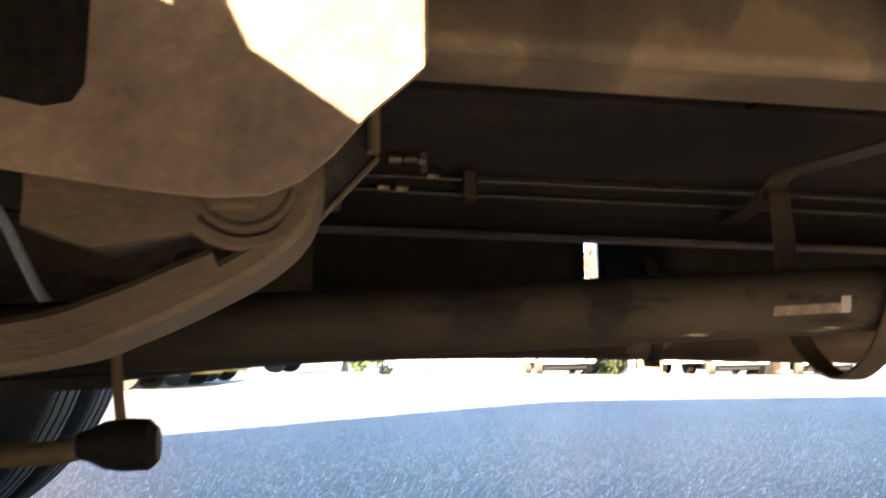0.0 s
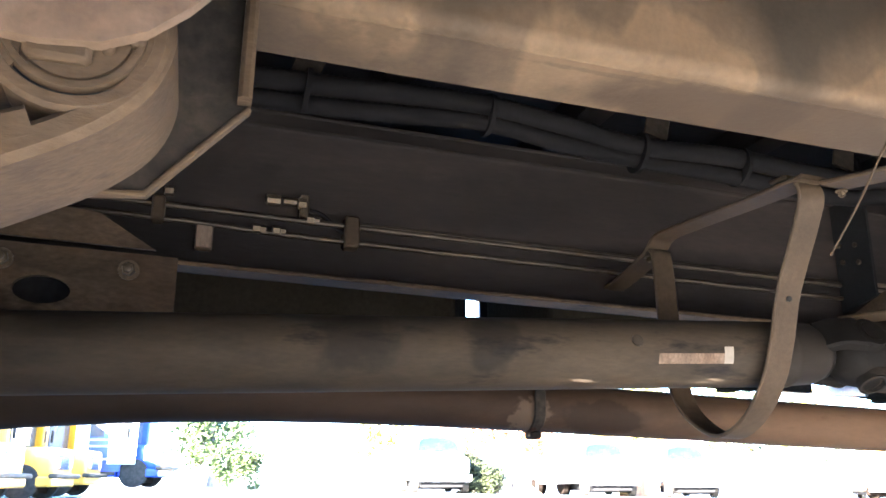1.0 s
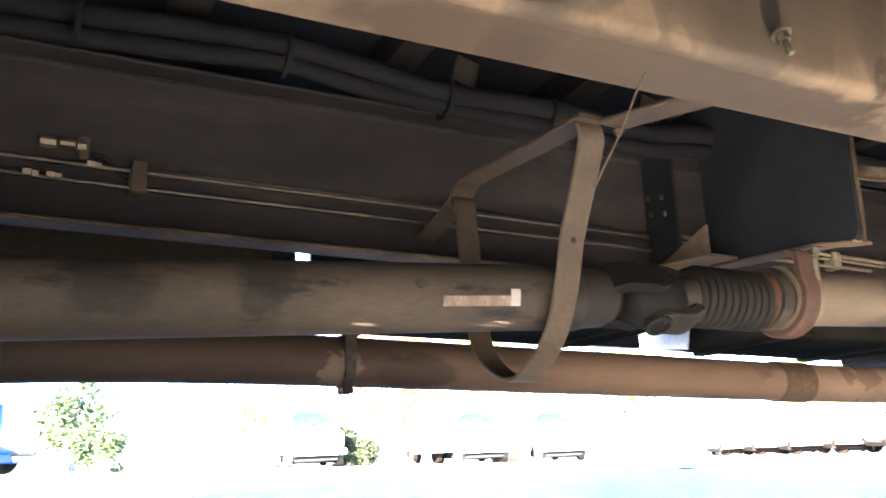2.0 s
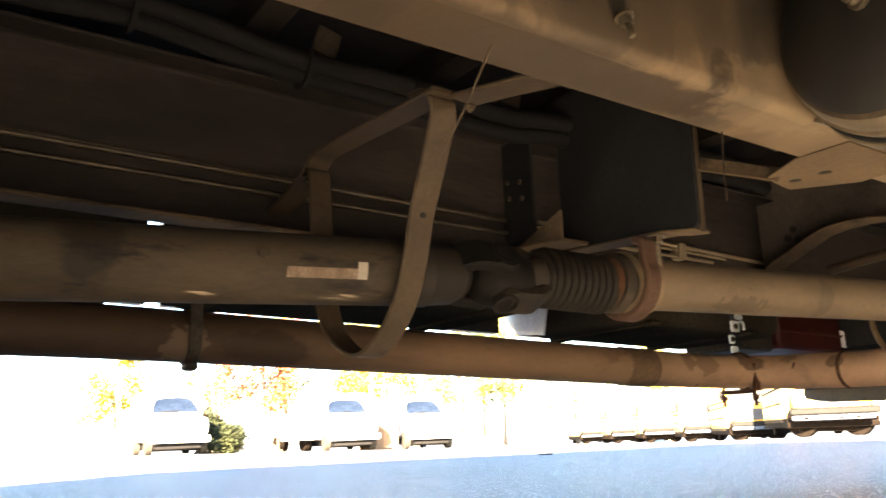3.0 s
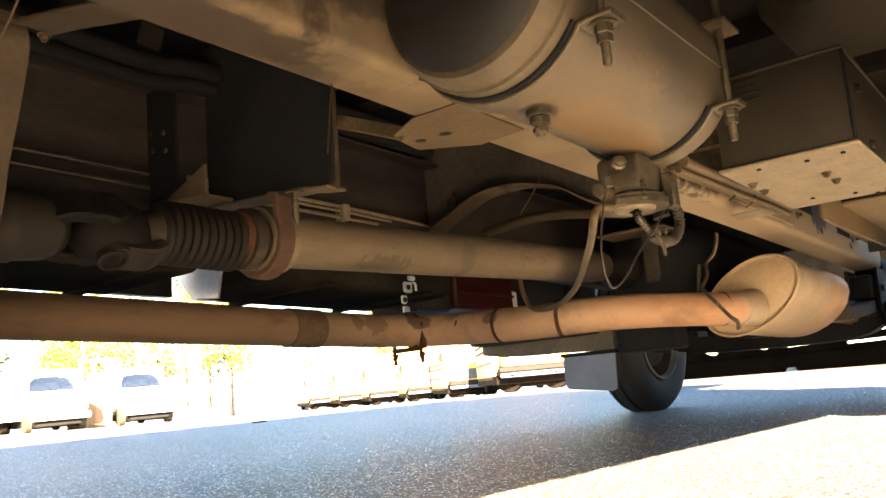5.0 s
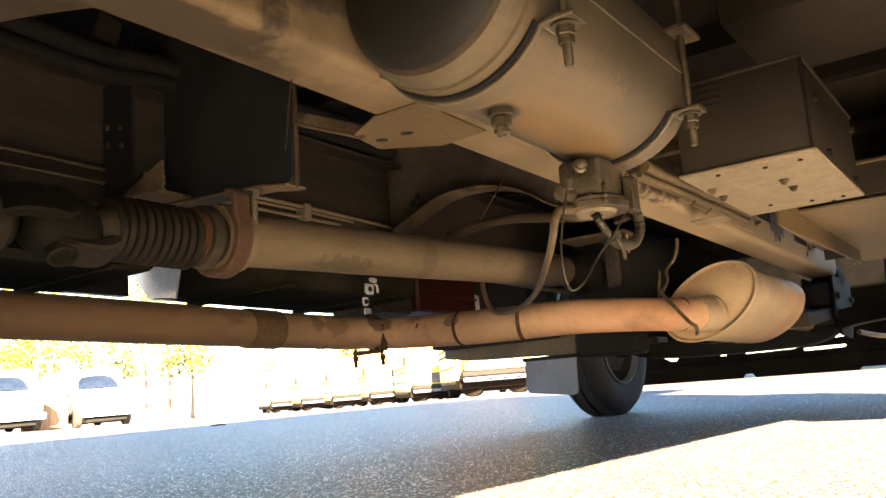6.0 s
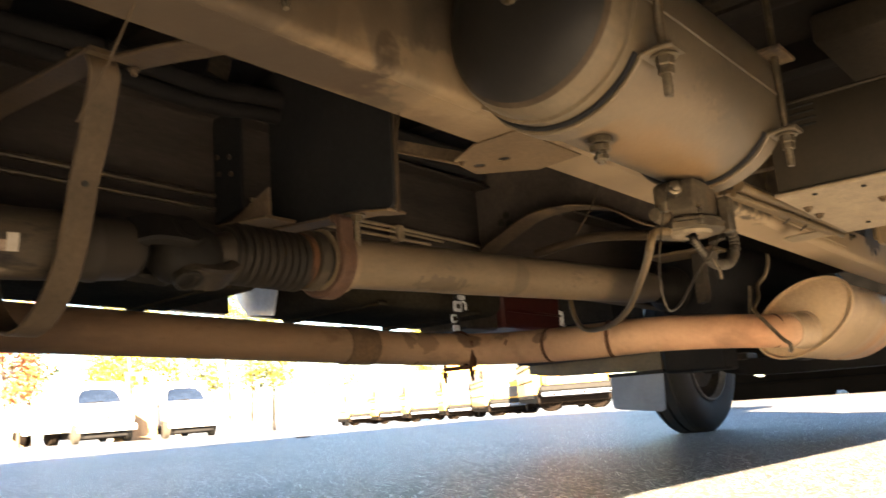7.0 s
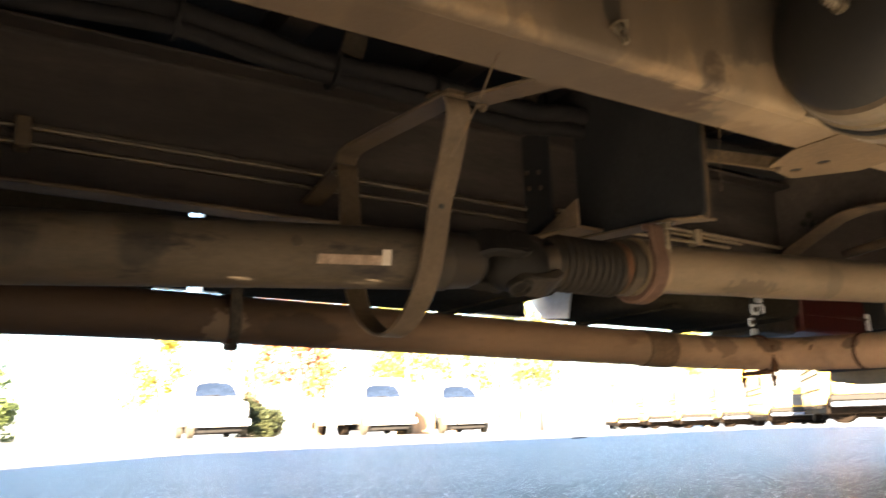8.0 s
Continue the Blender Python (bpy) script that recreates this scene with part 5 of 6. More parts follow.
part("clamp_ear", bar([(2.6, 1.63, 0.435), (2.578, 1.615, 0.452), (2.574, 1.6, 0.478), (2.578, 1.598, 0.49)], (1, 0.2, 0), 0.012, 0.01, 3), M_RUST, ex, "rusty clamp tongue")

mf = thing("muffler", "heat-tinted cylindrical exhaust muffler", "muffler", (3.7, 0.9, 0.52))
def oval(bm):
    """Flattens the round muffler into its leaning oval, fading out towards the outlet."""
    lean = radians(30)
    u, v = Vector((0, -math.cos(lean), math.sin(lean))), Vector((0, math.sin(lean), math.cos(lean)))
    for q in bm.verts:
        f = min(1, max(0, (4.06 - q.co.x) / 0.12))
        c = Vector((q.co.x, 0.875 - 0.012 * (q.co.x - 3.215), 0.511))
        d = q.co - c
        q.co = c + u * d.dot(u) * (1 + 0.2 * f) + v * d.dot(v) * (1 - 0.28 * f)
    return bm


part("shell", oval(lathe((3.215, 0.875, 0.511), (1, -0.012, 0), [(0.02, 0.1), (0.02, 0.134), (0.024, 0.1365), (0.36, 0.1345), (0.37, 0.1365), (0.38, 0.1345), (0.5, 0.1345), (0.51, 0.1365), (0.52, 0.1345), (0.64, 0.1335), (0.69, 0.13), (0.73, 0.12), (0.76, 0.1), (0.8, 0.065), (0.88, 0.055), (1.3, 0.052)], 56)), M_HEAT, mf)
part("end_cap", oval(lathe((3.215, 0.875, 0.511), (1, -0.012, 0), [(0.0, 0.02), (0.002, 0.09), (0.006, 0.12), (0.009, 0.132), (0.009, 0.1365)], 56)), M_MUFF, mf, "smooth end cap")
part("rolled_rim", oval(lathe((3.215, 0.875, 0.511), (1, -0.012, 0), [(0.008, 0.136), (0.0, 0.1375), (-0.005, 0.14), (-0.006, 0.1435), (-0.003, 0.1465), (0.004, 0.1475), (0.012, 0.146), (0.012, 0.13)], 56)), M_MUFF, mf, "rolled rim")
part("seam_gap", oval(lathe((3.215, 0.875, 0.511), (1, -0.012, 0), [(0.012, 0.12), (0.012, 0.1385), (0.021, 0.1385), (0.021, 0.12)], 56)), M_TRIM, mf, "dark seam behind the rim")
part("inlet_collar", lathe((3.12, 0.9, 0.468), (0.97, -0.2, 0.05), [(0, 0.05), (0.002, 0.0555), (0.01, 0.0565), (0.085, 0.0565), (0.092, 0.062), (0.104, 0.062), (0.11, 0.05)], 36), M_HEAT, mf, "pale inlet collar with a weld ring")
part("hanger_rod", tube([(3.12, 0.925, 0.72), (3.12, 0.928, 0.69), (3.12, 0.943, 0.652), (3.1, 0.965, 0.62), (3.04, 0.945, 0.575), (2.97, 0.935, 0.54), (2.945, 0.929, 0.523), (2.934, 0.898, 0.486), (2.936, 0.855, 0.43), (2.945, 0.84, 0.415), (2.97, 0.845, 0.4), (3.02, 0.865, 0.398)], 0.006, 10), M_VALVE, mf)
part("hanger_rod", tube([(3.12, 0.996, 0.625), (3.12, 1.009, 0.53)], 0.006, 8), M_VALVE, mf)
part("outlet_pipe", tube([(4.45, 0.87, 0.511), (4.7, 0.9, 0.53), (5.0, 1.0, 0.55), (5.4, 1.1, 0.57)], 0.05, 24), M_PIPE, mf)

# perforated exhaust hanger strip
tg = thing("hanger_strip", "bright perforated zinc hanger strip", "hanger strip", (2.62, 1.81, 0.62))
for lo_, hi_, hole_ in (((2.612, 0.656), (2.65, 0.672), 0), ((2.588, 0.614), (2.63, 0.65), 0.006), ((2.572, 0.574), (2.598, 0.602), 0.006), ((2.578, 0.54), (2.61, 0.566), 0)):
    (xa, wa), (xb, wb) = lo_, hi_
    cut = [circle2((xa + xb) / 2, (wa + wb) / 2, hole_, 12)] if hole_ else []
    part("tab", plate([(xa + 0.006, wa), (xb - 0.006, wa), (xb, wa + 0.006), (xb, wb - 0.004), (xb - 0.004, wb), (xa + 0.004, wb), (xa, wb - 0.004), (xa, wa + 0.006)], lambda a, c: Vector((a, 1.815, c)), (0, 0.004, 0), cut), M_ZINC, tg)
    if hole_:
        part("eyelet", lathe(((xa + xb) / 2, 1.8145, (wa + wb) / 2), -Y, [(0, 0.009), (0.003, 0.009), (0.003, 0.006), (0, 0.006)], 18), M_STRAP, tg, "dark eyelet")
part("hook", tube([(2.634, 1.815, 0.65), (2.648, 1.815, 0.645), (2.65, 1.815, 0.622)], 0.004, 8), M_ZINC, tg)
part("backing_strip", box((2.598, 1.822, 0.53), (2.622, 1.828, 0.75), 0.001), M_DARK, tg)

# ---- far-side tank, red case, pale sheet, step panel, mud flap ----
ft = thing("fuel_tank", "dark fuel tank slung outside the far rail", "fuel tank", (1.6, 2.1, 0.66))
part("tank_shell", box((0.925, 1.9, 0.632), (1.86, 2.4, 1.0), 0.04, seg=3), M_TANKBLK, ft)
part("tank_shell", box((-0.6, 1.9, 0.55), (0.69, 2.4, 1.0), 0.04, seg=3), M_TANKBLK, ft)
part("tank_shell", box((2.2, 1.9, 0.632), (3.0, 2.4, 1.0), 0.05, seg=3), M_TANKBLK, ft)
# Sheet is widened over the gap and stands in for its daylight.
part("end_sheet", plate([(2.47, 0.742), (2.43, 0.775), (2.43, 0.98), (2.215, 0.98), (2.215, 0.723), (2.242, 0.625), (2.378, 0.642), (2.42, 0.68)], lambda a, c: Vector((2.148, a, c)), (0.008, 0, 0)), M_SHEET, ft, "pale blue-white end sheet with the gap's daylight in its colour")
for x in (1.0, 1.7, 2.3, 2.8):
    part("tank_strap", box((x, 1.893, 0.625), (x + 0.045, 2.386, 0.64), 0.003), M_TANKBLK, ft)
rc = thing("red_case", "faded red painted case under the far side", "case", (3.45, 2.1, 0.7))
part("case_body", box((3.225, 2.08, 0.625), (3.665, 2.36, 0.98), 0.012), M_RED, rc)
part("lid_rib", box((3.25, 2.072, 0.692), (3.66, 2.085, 0.702), 0.003), M_RED, rc)
part("end_plate", plate([(3.67, 0.66), (3.728, 0.655), (3.724, 0.69), (3.73, 0.722), (3.672, 0.73)], lambda a, c: Vector((a, 2.1, c)), (0, 0.006, 0)), M_WHITE, rc, "white end plate")
bx = thing("battery_box", "dark brown battery box beside the red case", "battery box", (3.08, 2.2, 0.62))
part("box_body", box((3.02, 2.1, 0.612), (3.215, 2.38, 0.98), 0.01), M_BLACK, bx)
part("lid", box((3.01, 2.09, 0.9), (3.22, 2.39, 0.93), 0.004), M_BLACK, bx)
sp = thing("wheel_arch_shield", "grey lower body panel ahead of the wheel housing", "body panel", (3.85, 2.0, 0.47))
part("panel", plate([(2.42, 0.6), (2.42, 0.46), (2.3, 0.44), (1.705, 0.423), (1.705, 0.53), (2.2, 0.56)], lambda a, c: Vector((3.86, a, c)), (0.02, 0, 0)), M_PANEL, sp)
part("liner", box((3.87, 1.42, 0.405), (4.02, 1.7, 0.53), 0.01), M_DARK, sp, "black wheel housing liner")
part("inner_liner", box((3.735, 1.76, 0.5), (3.858, 2.41, 1.0), 0.01), M_DARK, sp, "black inner liner")
part("hook", tube([(3.85, 2.3, 0.53), (3.84, 2.2, 0.545), (3.845, 2.0, 0.56)], 0.006, 8), M_DARK, sp)
mfp = thing("mud_flap", "pale blue-grey mud flap ahead of the tyre", "mud flap", (3.86, 1.83, 0.42))
fl = [(1.962, 0.42), (1.966, 0.29), (1.955, 0.268), (1.935, 0.262), (1.73, 0.243), (1.708, 0.252), (1.706, 0.27), (1.7, 0.42)]
part("flap", plate(fl, lambda a, c: Vector((3.85, a, c)), (0.008, 0, 0)), M_FLAP, mfp)
part("flap_rail", box((3.845, 1.69, 0.408), (3.872, 1.975, 0.425), 0.003), M_DARK, mfp)

# ---- air tank on the near rail ----
T_Y, T_W, T_R = 0.587, 0.782, 0.146
at = thing("air_tank", "dusty brown steel air tank strapped beside the rail", "air tank", (1.64, T_Y, T_W))
part("shell", lathe((1.27, T_Y, T_W), X, [(0, 0.004), (0.004, 0.05), (0.014, 0.09), (0.03, 0.12), (0.052, 0.1385), (0.07, 0.1425), (0.084, 0.143), (0.086, T_R), (0.62, T_R), (0.622, 0.143), (0.64, 0.1425), (0.66, 0.1385), (0.68, 0.12), (0.7, 0.09), (0.71, 0.004)], 64), M_SHELL, at)
# Overlay dome and ring carry the end's shade as darker colour.
part("end_dome", lathe((1.2694, T_Y, T_W), X, [(0, 0.0035), (0.004, 0.05), (0.0135, 0.09), (0.0292, 0.12), (0.0385, 0.129), (0.045, 0.12)], 64), M_DOME, at, "end dome with its shade put into the colour")
part("shade_edge_ring", lathe((1.2696, T_Y, T_W), X, [(0.0375, 0.126), (0.0385, 0.1288), (0.0455, 0.1348), (0.05, 0.13)], 64), M_STRAP, at, "half-dark ring that softens the edge of the dome's shade")
sa = radians(185)
part("long_seam", bar([(1.36, T_Y + (T_R + 0.0005) * math.cos(sa), T_W + (T_R + 0.0005) * math.sin(sa)), (1.885, T_Y + (T_R + 0.0005) * math.cos(sa), T_W + (T_R + 0.0005) * math.sin(sa))], (0, math.sin(sa), -math.cos(sa)), 0.006, 0.004, 1), M_SHELL, at)
part("weld_bead", lathe((1.352, T_Y, T_W), X, [(0, 0.143), (0.002, 0.1475), (0.006, 0.1475), (0.008, 0.143)], 64), M_SHELL, at)
for x in (1.405, 1.868):
    sd = [(x, T_Y + (T_R + 0.006) * math.cos(radians(a)), T_W + (T_R + 0.006) * math.sin(radians(a))) for a in range(-22, -181, -12)]
    sd = [(x, T_Y + T_R + 0.03, T_W - 0.06)] + sd[1:-3] + [(x, 0.462, T_W - 0.086), (x, 0.44, T_W - 0.083), (x, 0.415, T_W - 0.083)]
    part("saddle_band", bar(sd, X, 0.042, 0.008, 4), M_SHELL, at, "pale saddle band with a bolt ear")
    part("band_rubber", bar([(x - 0.027, T_Y + (T_R + 0.002) * math.cos(radians(a)), T_W + (T_R + 0.002) * math.sin(radians(a))) for a in range(-20, -155, -9)], X, 0.008, 0.008, 2), M_DARK, at, "black rubber edge strip")
    part("rod", lathe((x, 0.437, T_W - 0.145), Z, [(0, 0.0055), (0.004, 0.0065), (0.34, 0.0065)], 14), M_BOLT, at, "threaded strap rod")
    nut = bolt((x, 0.437, T_W - 0.089), -Z, 0.0125, 0.013)
    lathe((x, 0.437, T_W - 0.104), -Z, [(0, 0.011), (0.011, 0.011)], 6, nut)
    part("nut", nut, M_BOLT, at)
    part("top_lug", box((x - 0.035, 0.415, T_W + 0.055), (x + 0.045, 0.46, T_W + 0.064), 0.002), M_FRAME, at)
    part("top_arm", box((x - 0.01, 0.4, T_W + 0.19), (x + 0.03, 0.73, T_W + 0.2), 0.002), M_BLACK, at)
plug = lathe((1.478, 0.586, 0.64), -Z, [(0, 0.017), (0.004, 0.019), (0.012, 0.019), (0.013, 0.014)], 20)
lathe((1.478, 0.586, 0.627), -Z, [(0, 0.013), (0.002, 0.0155), (0.011, 0.0155), (0.012, 0.009), (0.016, 0.009), (0.018, 0.012), (0.024, 0.012), (0.026, 0.007), (0.03, 0.006)], 8, plug)
part("drain_plug", plug, M_BOLT, at, "brass drain plug")
part("end_fitting", lathe((1.272, 0.578, 0.785), (-1, 0.2, 0.05), [(0, 0.012), (0.004, 0.014), (0.01, 0.014), (0.011, 0.009), (0.018, 0.0095), (0.02, 0.0075), (0.026, 0.0085), (0.028, 0.006), (0.034, 0.006)], 10), M_BOLT, at, "threaded hose fitting")

# ---- drain valve under the tank ----
vl = thing("relay_valve", "grimy cast relay valve under the air tank", "relay valve", (1.83, 0.62, 0.6))
V = Vector((1.835, 0.62, 0))
vb = box(V + Vector((-0.05, -0.042, 0.572)), V + Vector((0.045, 0.042, 0.64)), 0.012, seg=3)
lathe(V + Z * 0.555, Z, [(0, 0.03), (0, 0.056), (0.012, 0.058), (0.018, 0.05)], 36, vb)
part("body", vb, M_VALVE, vl)
part("neck", lathe(V + Vector((-0.015, 0, 0.63)), Z, [(0, 0.026), (0.03, 0.026)], 20), M_BLACK, vl)
part("flange", lathe(V + Z * 0.547, Z, [(0, 0.06), (0.002, 0.066), (0.012, 0.066), (0.014, 0.06)], 8), M_VALVE, vl)
part("exhaust_cover", lathe(V + Vector((-0.012, -0.008, 0.541)), Z, [(0, 0.012), (0.0, 0.033), (0.003, 0.036), (0.008, 0.037)], 36), M_COVER, vl, "pale exhaust cover disc")
part("cover_hole", lathe(V + Vector((-0.012, -0.008, 0.5395)), Z, [(0, 0.004), (0.0, 0.011), (0.003, 0.011)], 20), M_DARK, vl)
for a in (20, 110, 200, 290):
    part("flange_bolt", bolt(V + Vector((0.05 * math.cos(radians(a)), 0.05 * math.sin(radians(a)), 0.56)), Z, 0.008, 0.01), M_BOLT, vl)
part("side_port", lathe(V + Vector((-0.048, 0.0, 0.618)), (-0.8, -0.6, 0.15), [(0, 0.014), (0.02, 0.014), (0.022, 0.01), (0.03, 0.01), (0.032, 0.006)], 10), M_BOLT, vl, "brass hose port")
part("side_port", lathe(V + Vector((-0.05, 0.02, 0.575)), (-1, 0.1, 0), [(0, 0.015), (0.02, 0.015), (0.024, 0.012), (0.035, 0.012)], 10), M_VALVE, vl)
for k in range(4):
    part("chain_link", lathe(V + Vector((-0.062, -0.05, 0.548 + 0.009 * k)), Z, [(0, 0.002), (0.002, 0.005), (0.006, 0.005), (0.008, 0.002)], 10), M_BOLT, vl)
part("rib", box((1.86, 0.552, 0.545), (1.885, 0.575, 0.61), 0.004), M_VALVE, vl)
part("bracket_arm", bar([(1.905, 0.6, 0.54), (1.93, 0.61, 0.58), (1.935, 0.62, 0.66)], Y, 0.03, 0.006, 3), M_BLACK, vl)
part("cable", tube([(1.69, 0.585, 0.6), (1.664, 0.588, 0.547), (1.634, 0.59, 0.469), (1.631, 0.59, 0.424), (1.64, 0.59, 0.398), (1.658, 0.59, 0.391), (1.698, 0.59, 0.408), (1.762, 0.59, 0.455), (1.831, 0.59, 0.501), (1.913, 0.59, 0.564), (1.951, 0.59, 0.642)], 0.0017, 8), M_LINE, vl, "thin steel release cable")
part("cable_clip", lathe((1.672, 0.586, 0.555), Z, [(0, 0.004), (0.001, 0.0085), (0.016, 0.0085), (0.017, 0.004)], 12), M_BOLT, vl)
part("spring", tube([(1.795, 0.6, 0.536), (1.802, 0.6, 0.528), (1.822, 0.6, 0.517), (1.854, 0.6, 0.502)], 0.0078, 12, 6, ribs=0.0022, pitch=0.006), M_LINE, vl, "coil spring")
part("hose_loop", tube([(1.85, 0.6, 0.503), (1.872, 0.6, 0.496), (1.9, 0.6, 0.496), (1.935, 0.6, 0.5), (1.965, 0.6, 0.513), (1.99, 0.6, 0.542), (1.982, 0.6, 0.568), (1.957, 0.6, 0.582), (1.93, 0.6, 0.6)], 0.0105, 14, 6, ribs=0.002, pitch=0.007), M_LOOP, vl, "grey corrugated hose loop")
part("tie", lathe((1.848, 0.592, 0.503), (1, 0.1, 0.3), [(0, 0.006), (0, 0.011), (0.004, 0.011), (0.004, 0.006)], 14), M_LOOP, vl, "grey cable tie")
part("tie_tail", tube([(1.848, 0.59, 0.5), (1.86, 0.585, 0.48), (1.865, 0.585, 0.462)], 0.0035, 8), M_VALVE, vl)
bh = thing("air_hose", "thick grey air hose drooping onto the exhaust pipe", "air hose", (1.9, 0.75, 0.55))
part("hose", tube([(1.77, 0.63, 0.545), (1.735, 0.64, 0.54), (1.722, 0.645, 0.515), (1.8, 0.69, 0.512), (1.98, 0.8, 0.507), (2.19, 0.95, 0.477), (2.35, 1.1, 0.463), (2.48, 1.25, 0.482), (2.56, 1.33, 0.55), (2.6, 1.36, 0.64)], 0.007, 14, 7), M_TANK, bh)

# ---- equipment box on the near side ----
eb = thing("equipment_box", "dark sheet steel equipment box with louvres and bolts", "equipment box", (2.28, 0.42, 0.72))
part("case", box((2.036, 0.282, 0.632), (2.5, 0.52, 0.806), 0.004, seg=2), M_BOX, eb)
# Tray is paler than the case above it.
part("base_tray", box((2.028, 0.276, 0.6265), (2.508, 0.526, 0.635), 0.003), M_COVER, eb, "pale base tray")
part("seam_flange", box((2.03, 0.278, 0.804), (2.506, 0.524, 0.81), 0.002), M_BOX, eb)
part("corner_seam", box((2.032, 0.279, 0.636), (2.042, 0.284, 0.803), 0.001), M_TRIM, eb, "dark folded corner seam")
for w in (0.754, 0.767, 0.78, 0.793):
    part("louvre", box((2.0335, 0.43, w), (2.0375, 0.479, w + 0.0045), 0.0008), M_TRIM, eb, "dark louvre slot")
for x, y in ((2.162, 0.505), (2.244, 0.508), (2.201, 0.374), (2.278, 0.374)):
    part("base_bolt", bolt((x, y, 0.626), -Z, 0.0065, 0.006, 0.004), M_FRAME, eb)
for x, y in ((2.05, 0.457), (2.065, 0.374), (2.061, 0.311), (2.409, 0.454), (2.442, 0.373), (2.485, 0.336), (2.454, 0.311)):
    part("rivet", bolt((x, y, 0.6265), -Z, 0.0045, 0.003, washer=False), M_TRIM, eb)
for x, w in ((2.108, 0.747), (2.162, 0.651), (2.486, 0.775), (2.44, 0.649)):
    part("side_bolt", bolt((x, 0.282, w), -Y, 0.0075, 0.007), M_BLACK, eb)
for x in (2.1, 2.42):
    part("hanger_angle", box((x, 0.5, 0.8), (x + 0.03, 0.725, 0.83), 0.002), M_FRAME, eb)
sr = thing("support_strip", "dusty steel support strip with a clipped cable", "support strip", (2.9, 0.66, 0.66))
part("strip", bar([(2.0, 0.6, 0.652), (2.5, 0.6, 0.664), (2.72, 0.6, 0.669)], Y, 0.046, 0.006, 3), M_TANK, sr)
part("strip_edge", bar([(2.0, 0.619, 0.658), (2.5, 0.619, 0.67), (2.72, 0.619, 0.675)], Z, 0.014, 0.004, 3), M_COVER, sr, "pale folded edge")
part("cable", tube([(1.98, 0.585, 0.64), (2.3, 0.585, 0.648), (2.6, 0.585, 0.655), (2.72, 0.59, 0.66)], 0.006, 8), M_TANK, sr)
part("edge_roll", tube([(2.0, 0.58, 0.66), (2.5, 0.58, 0.672), (2.72, 0.58, 0.677)], 0.011, 12), M_TANK, sr)
part("end_tab", plate([(2.64, 0.62), (2.73, 0.578), (2.73, 0.72), (2.66, 0.72)], lambda a, c: Vector((a, c, 0.668)), (0, 0, 0.005)), M_COVER, sr, "pale end tab welded to the rail")
for x in (2.31, 2.42):
    part("wire_clip", tube([(x, 0.57, 0.672), (x + 0.004, 0.59, 0.645), (x - 0.012, 0.6, 0.632)], 0.0022, 6), M_LINE, sr, "bent wire clip")

# ---- front end of the near rail: spring hanger, step box, sill ----
fs = thing("front_spring_hanger", "dusty cast spring hanger at the rail's front end", "spring hanger", (4.7, 0.76, 0.6))
# Horn and near cheek are near-black: the shade there is put into their colour.
part("horn", lathe((4.6, 0.775, 0.7), X, [(0, 0.06), (0.05, 0.075), (0.1, 0.07), (0.14, 0.03)], 20), M_GREASE_SHADE, fs)
part("cheek", plate([(4.45, 0.69), (4.42, 0.5), (4.5, 0.43), (4.72, 0.42), (4.8, 0.5), (4.85, 0.69)], lambda a, c: Vector((a, 0.715, c)), (0, 0.012, 0), [circle2(4.62, 0.5, 0.03, 16)]), M_GREASE_SHADE, fs)
part("cheek", plate([(4.45, 0.69), (4.42, 0.5), (4.5, 0.43), (4.72, 0.42), (4.8, 0.5), (4.85, 0.69)], lambda a, c: Vector((a, 0.835, c)), (0, 0.012, 0)), M_BLACK, fs)
part("front_leaf", bar([(3.95, 0.78, 0.47), (4.25, 0.78, 0.5), (4.5, 0.78, 0.53), (4.66, 0.78, 0.53)], Y, 0.09, 0.05, 4), M_BLACK, fs)
part("bumper_stop", box((4.4, 0.735, 0.555), (4.52, 0.825, 0.66), 0.01), M_DARK, fs)
for x in (4.48, 4.78):
    part("bolt", bolt((x, 0.714, 0.6), -Y, 0.014, 0.012), M_BLACK, fs)
part("steer_rod", tube([(4.8, 0.7, 0.45), (5.0, 0.62, 0.43), (5.4, 0.5, 0.44)], 0.012, 10), M_TANK, fs)
ax2 = thing("front_axle", "dark forged front axle beam", "axle", (4.53, 1.2, 0.5))
part("beam", bar([(4.53, 0.45, 0.53), (4.53, 0.7, 0.5), (4.53, 0.85, 0.44), (4.53, 1.2, 0.43), (4.53, 1.6, 0.44), (4.53, 1.75, 0.5), (4.53, 1.85, 0.53)], X, 0.1, 0.08, 4), M_DARK, ax2)
for y in (0.78, 1.6):
    part("spring_pad", box((4.46, y - 0.05, 0.47), (4.6, y + 0.05, 0.505), 0.006), M_BLACK, ax2, "dark spring pad")
for y in (0.47, 1.77):
    part("knuckle", lathe((4.53, y, 0.42), Z, [(0, 0.03), (0.01, 0.045), (0.17, 0.045), (0.18, 0.03)], 20), M_BLACK, ax2, "dark steering knuckle")
sx = thing("step_box", "dusty folded steel underside of the entrance steps", "step box", (3.2, 0.33, 0.7))
part("pan", box((2.742, 0.21, 0.668), (3.9, 0.5, 0.76), 0.008), M_BOX, sx)
# Bottom sheet is paler than the pan.
part("bottom_sheet", box((2.736, 0.205, 0.66), (3.906, 0.506, 0.667), 0.002), M_TANK, sx, "pale bottom sheet")
part("front_lip", box((2.734, 0.212, 0.752), (2.742, 0.5, 0.762), 0.002), M_TANK, sx)
part("sill_angle", bar([(2.54, 0.468, 0.632), (3.0, 0.468, 0.64), (3.6, 0.468, 0.655)], Z, 0.075, 0.006, 1), M_TANK, sx)
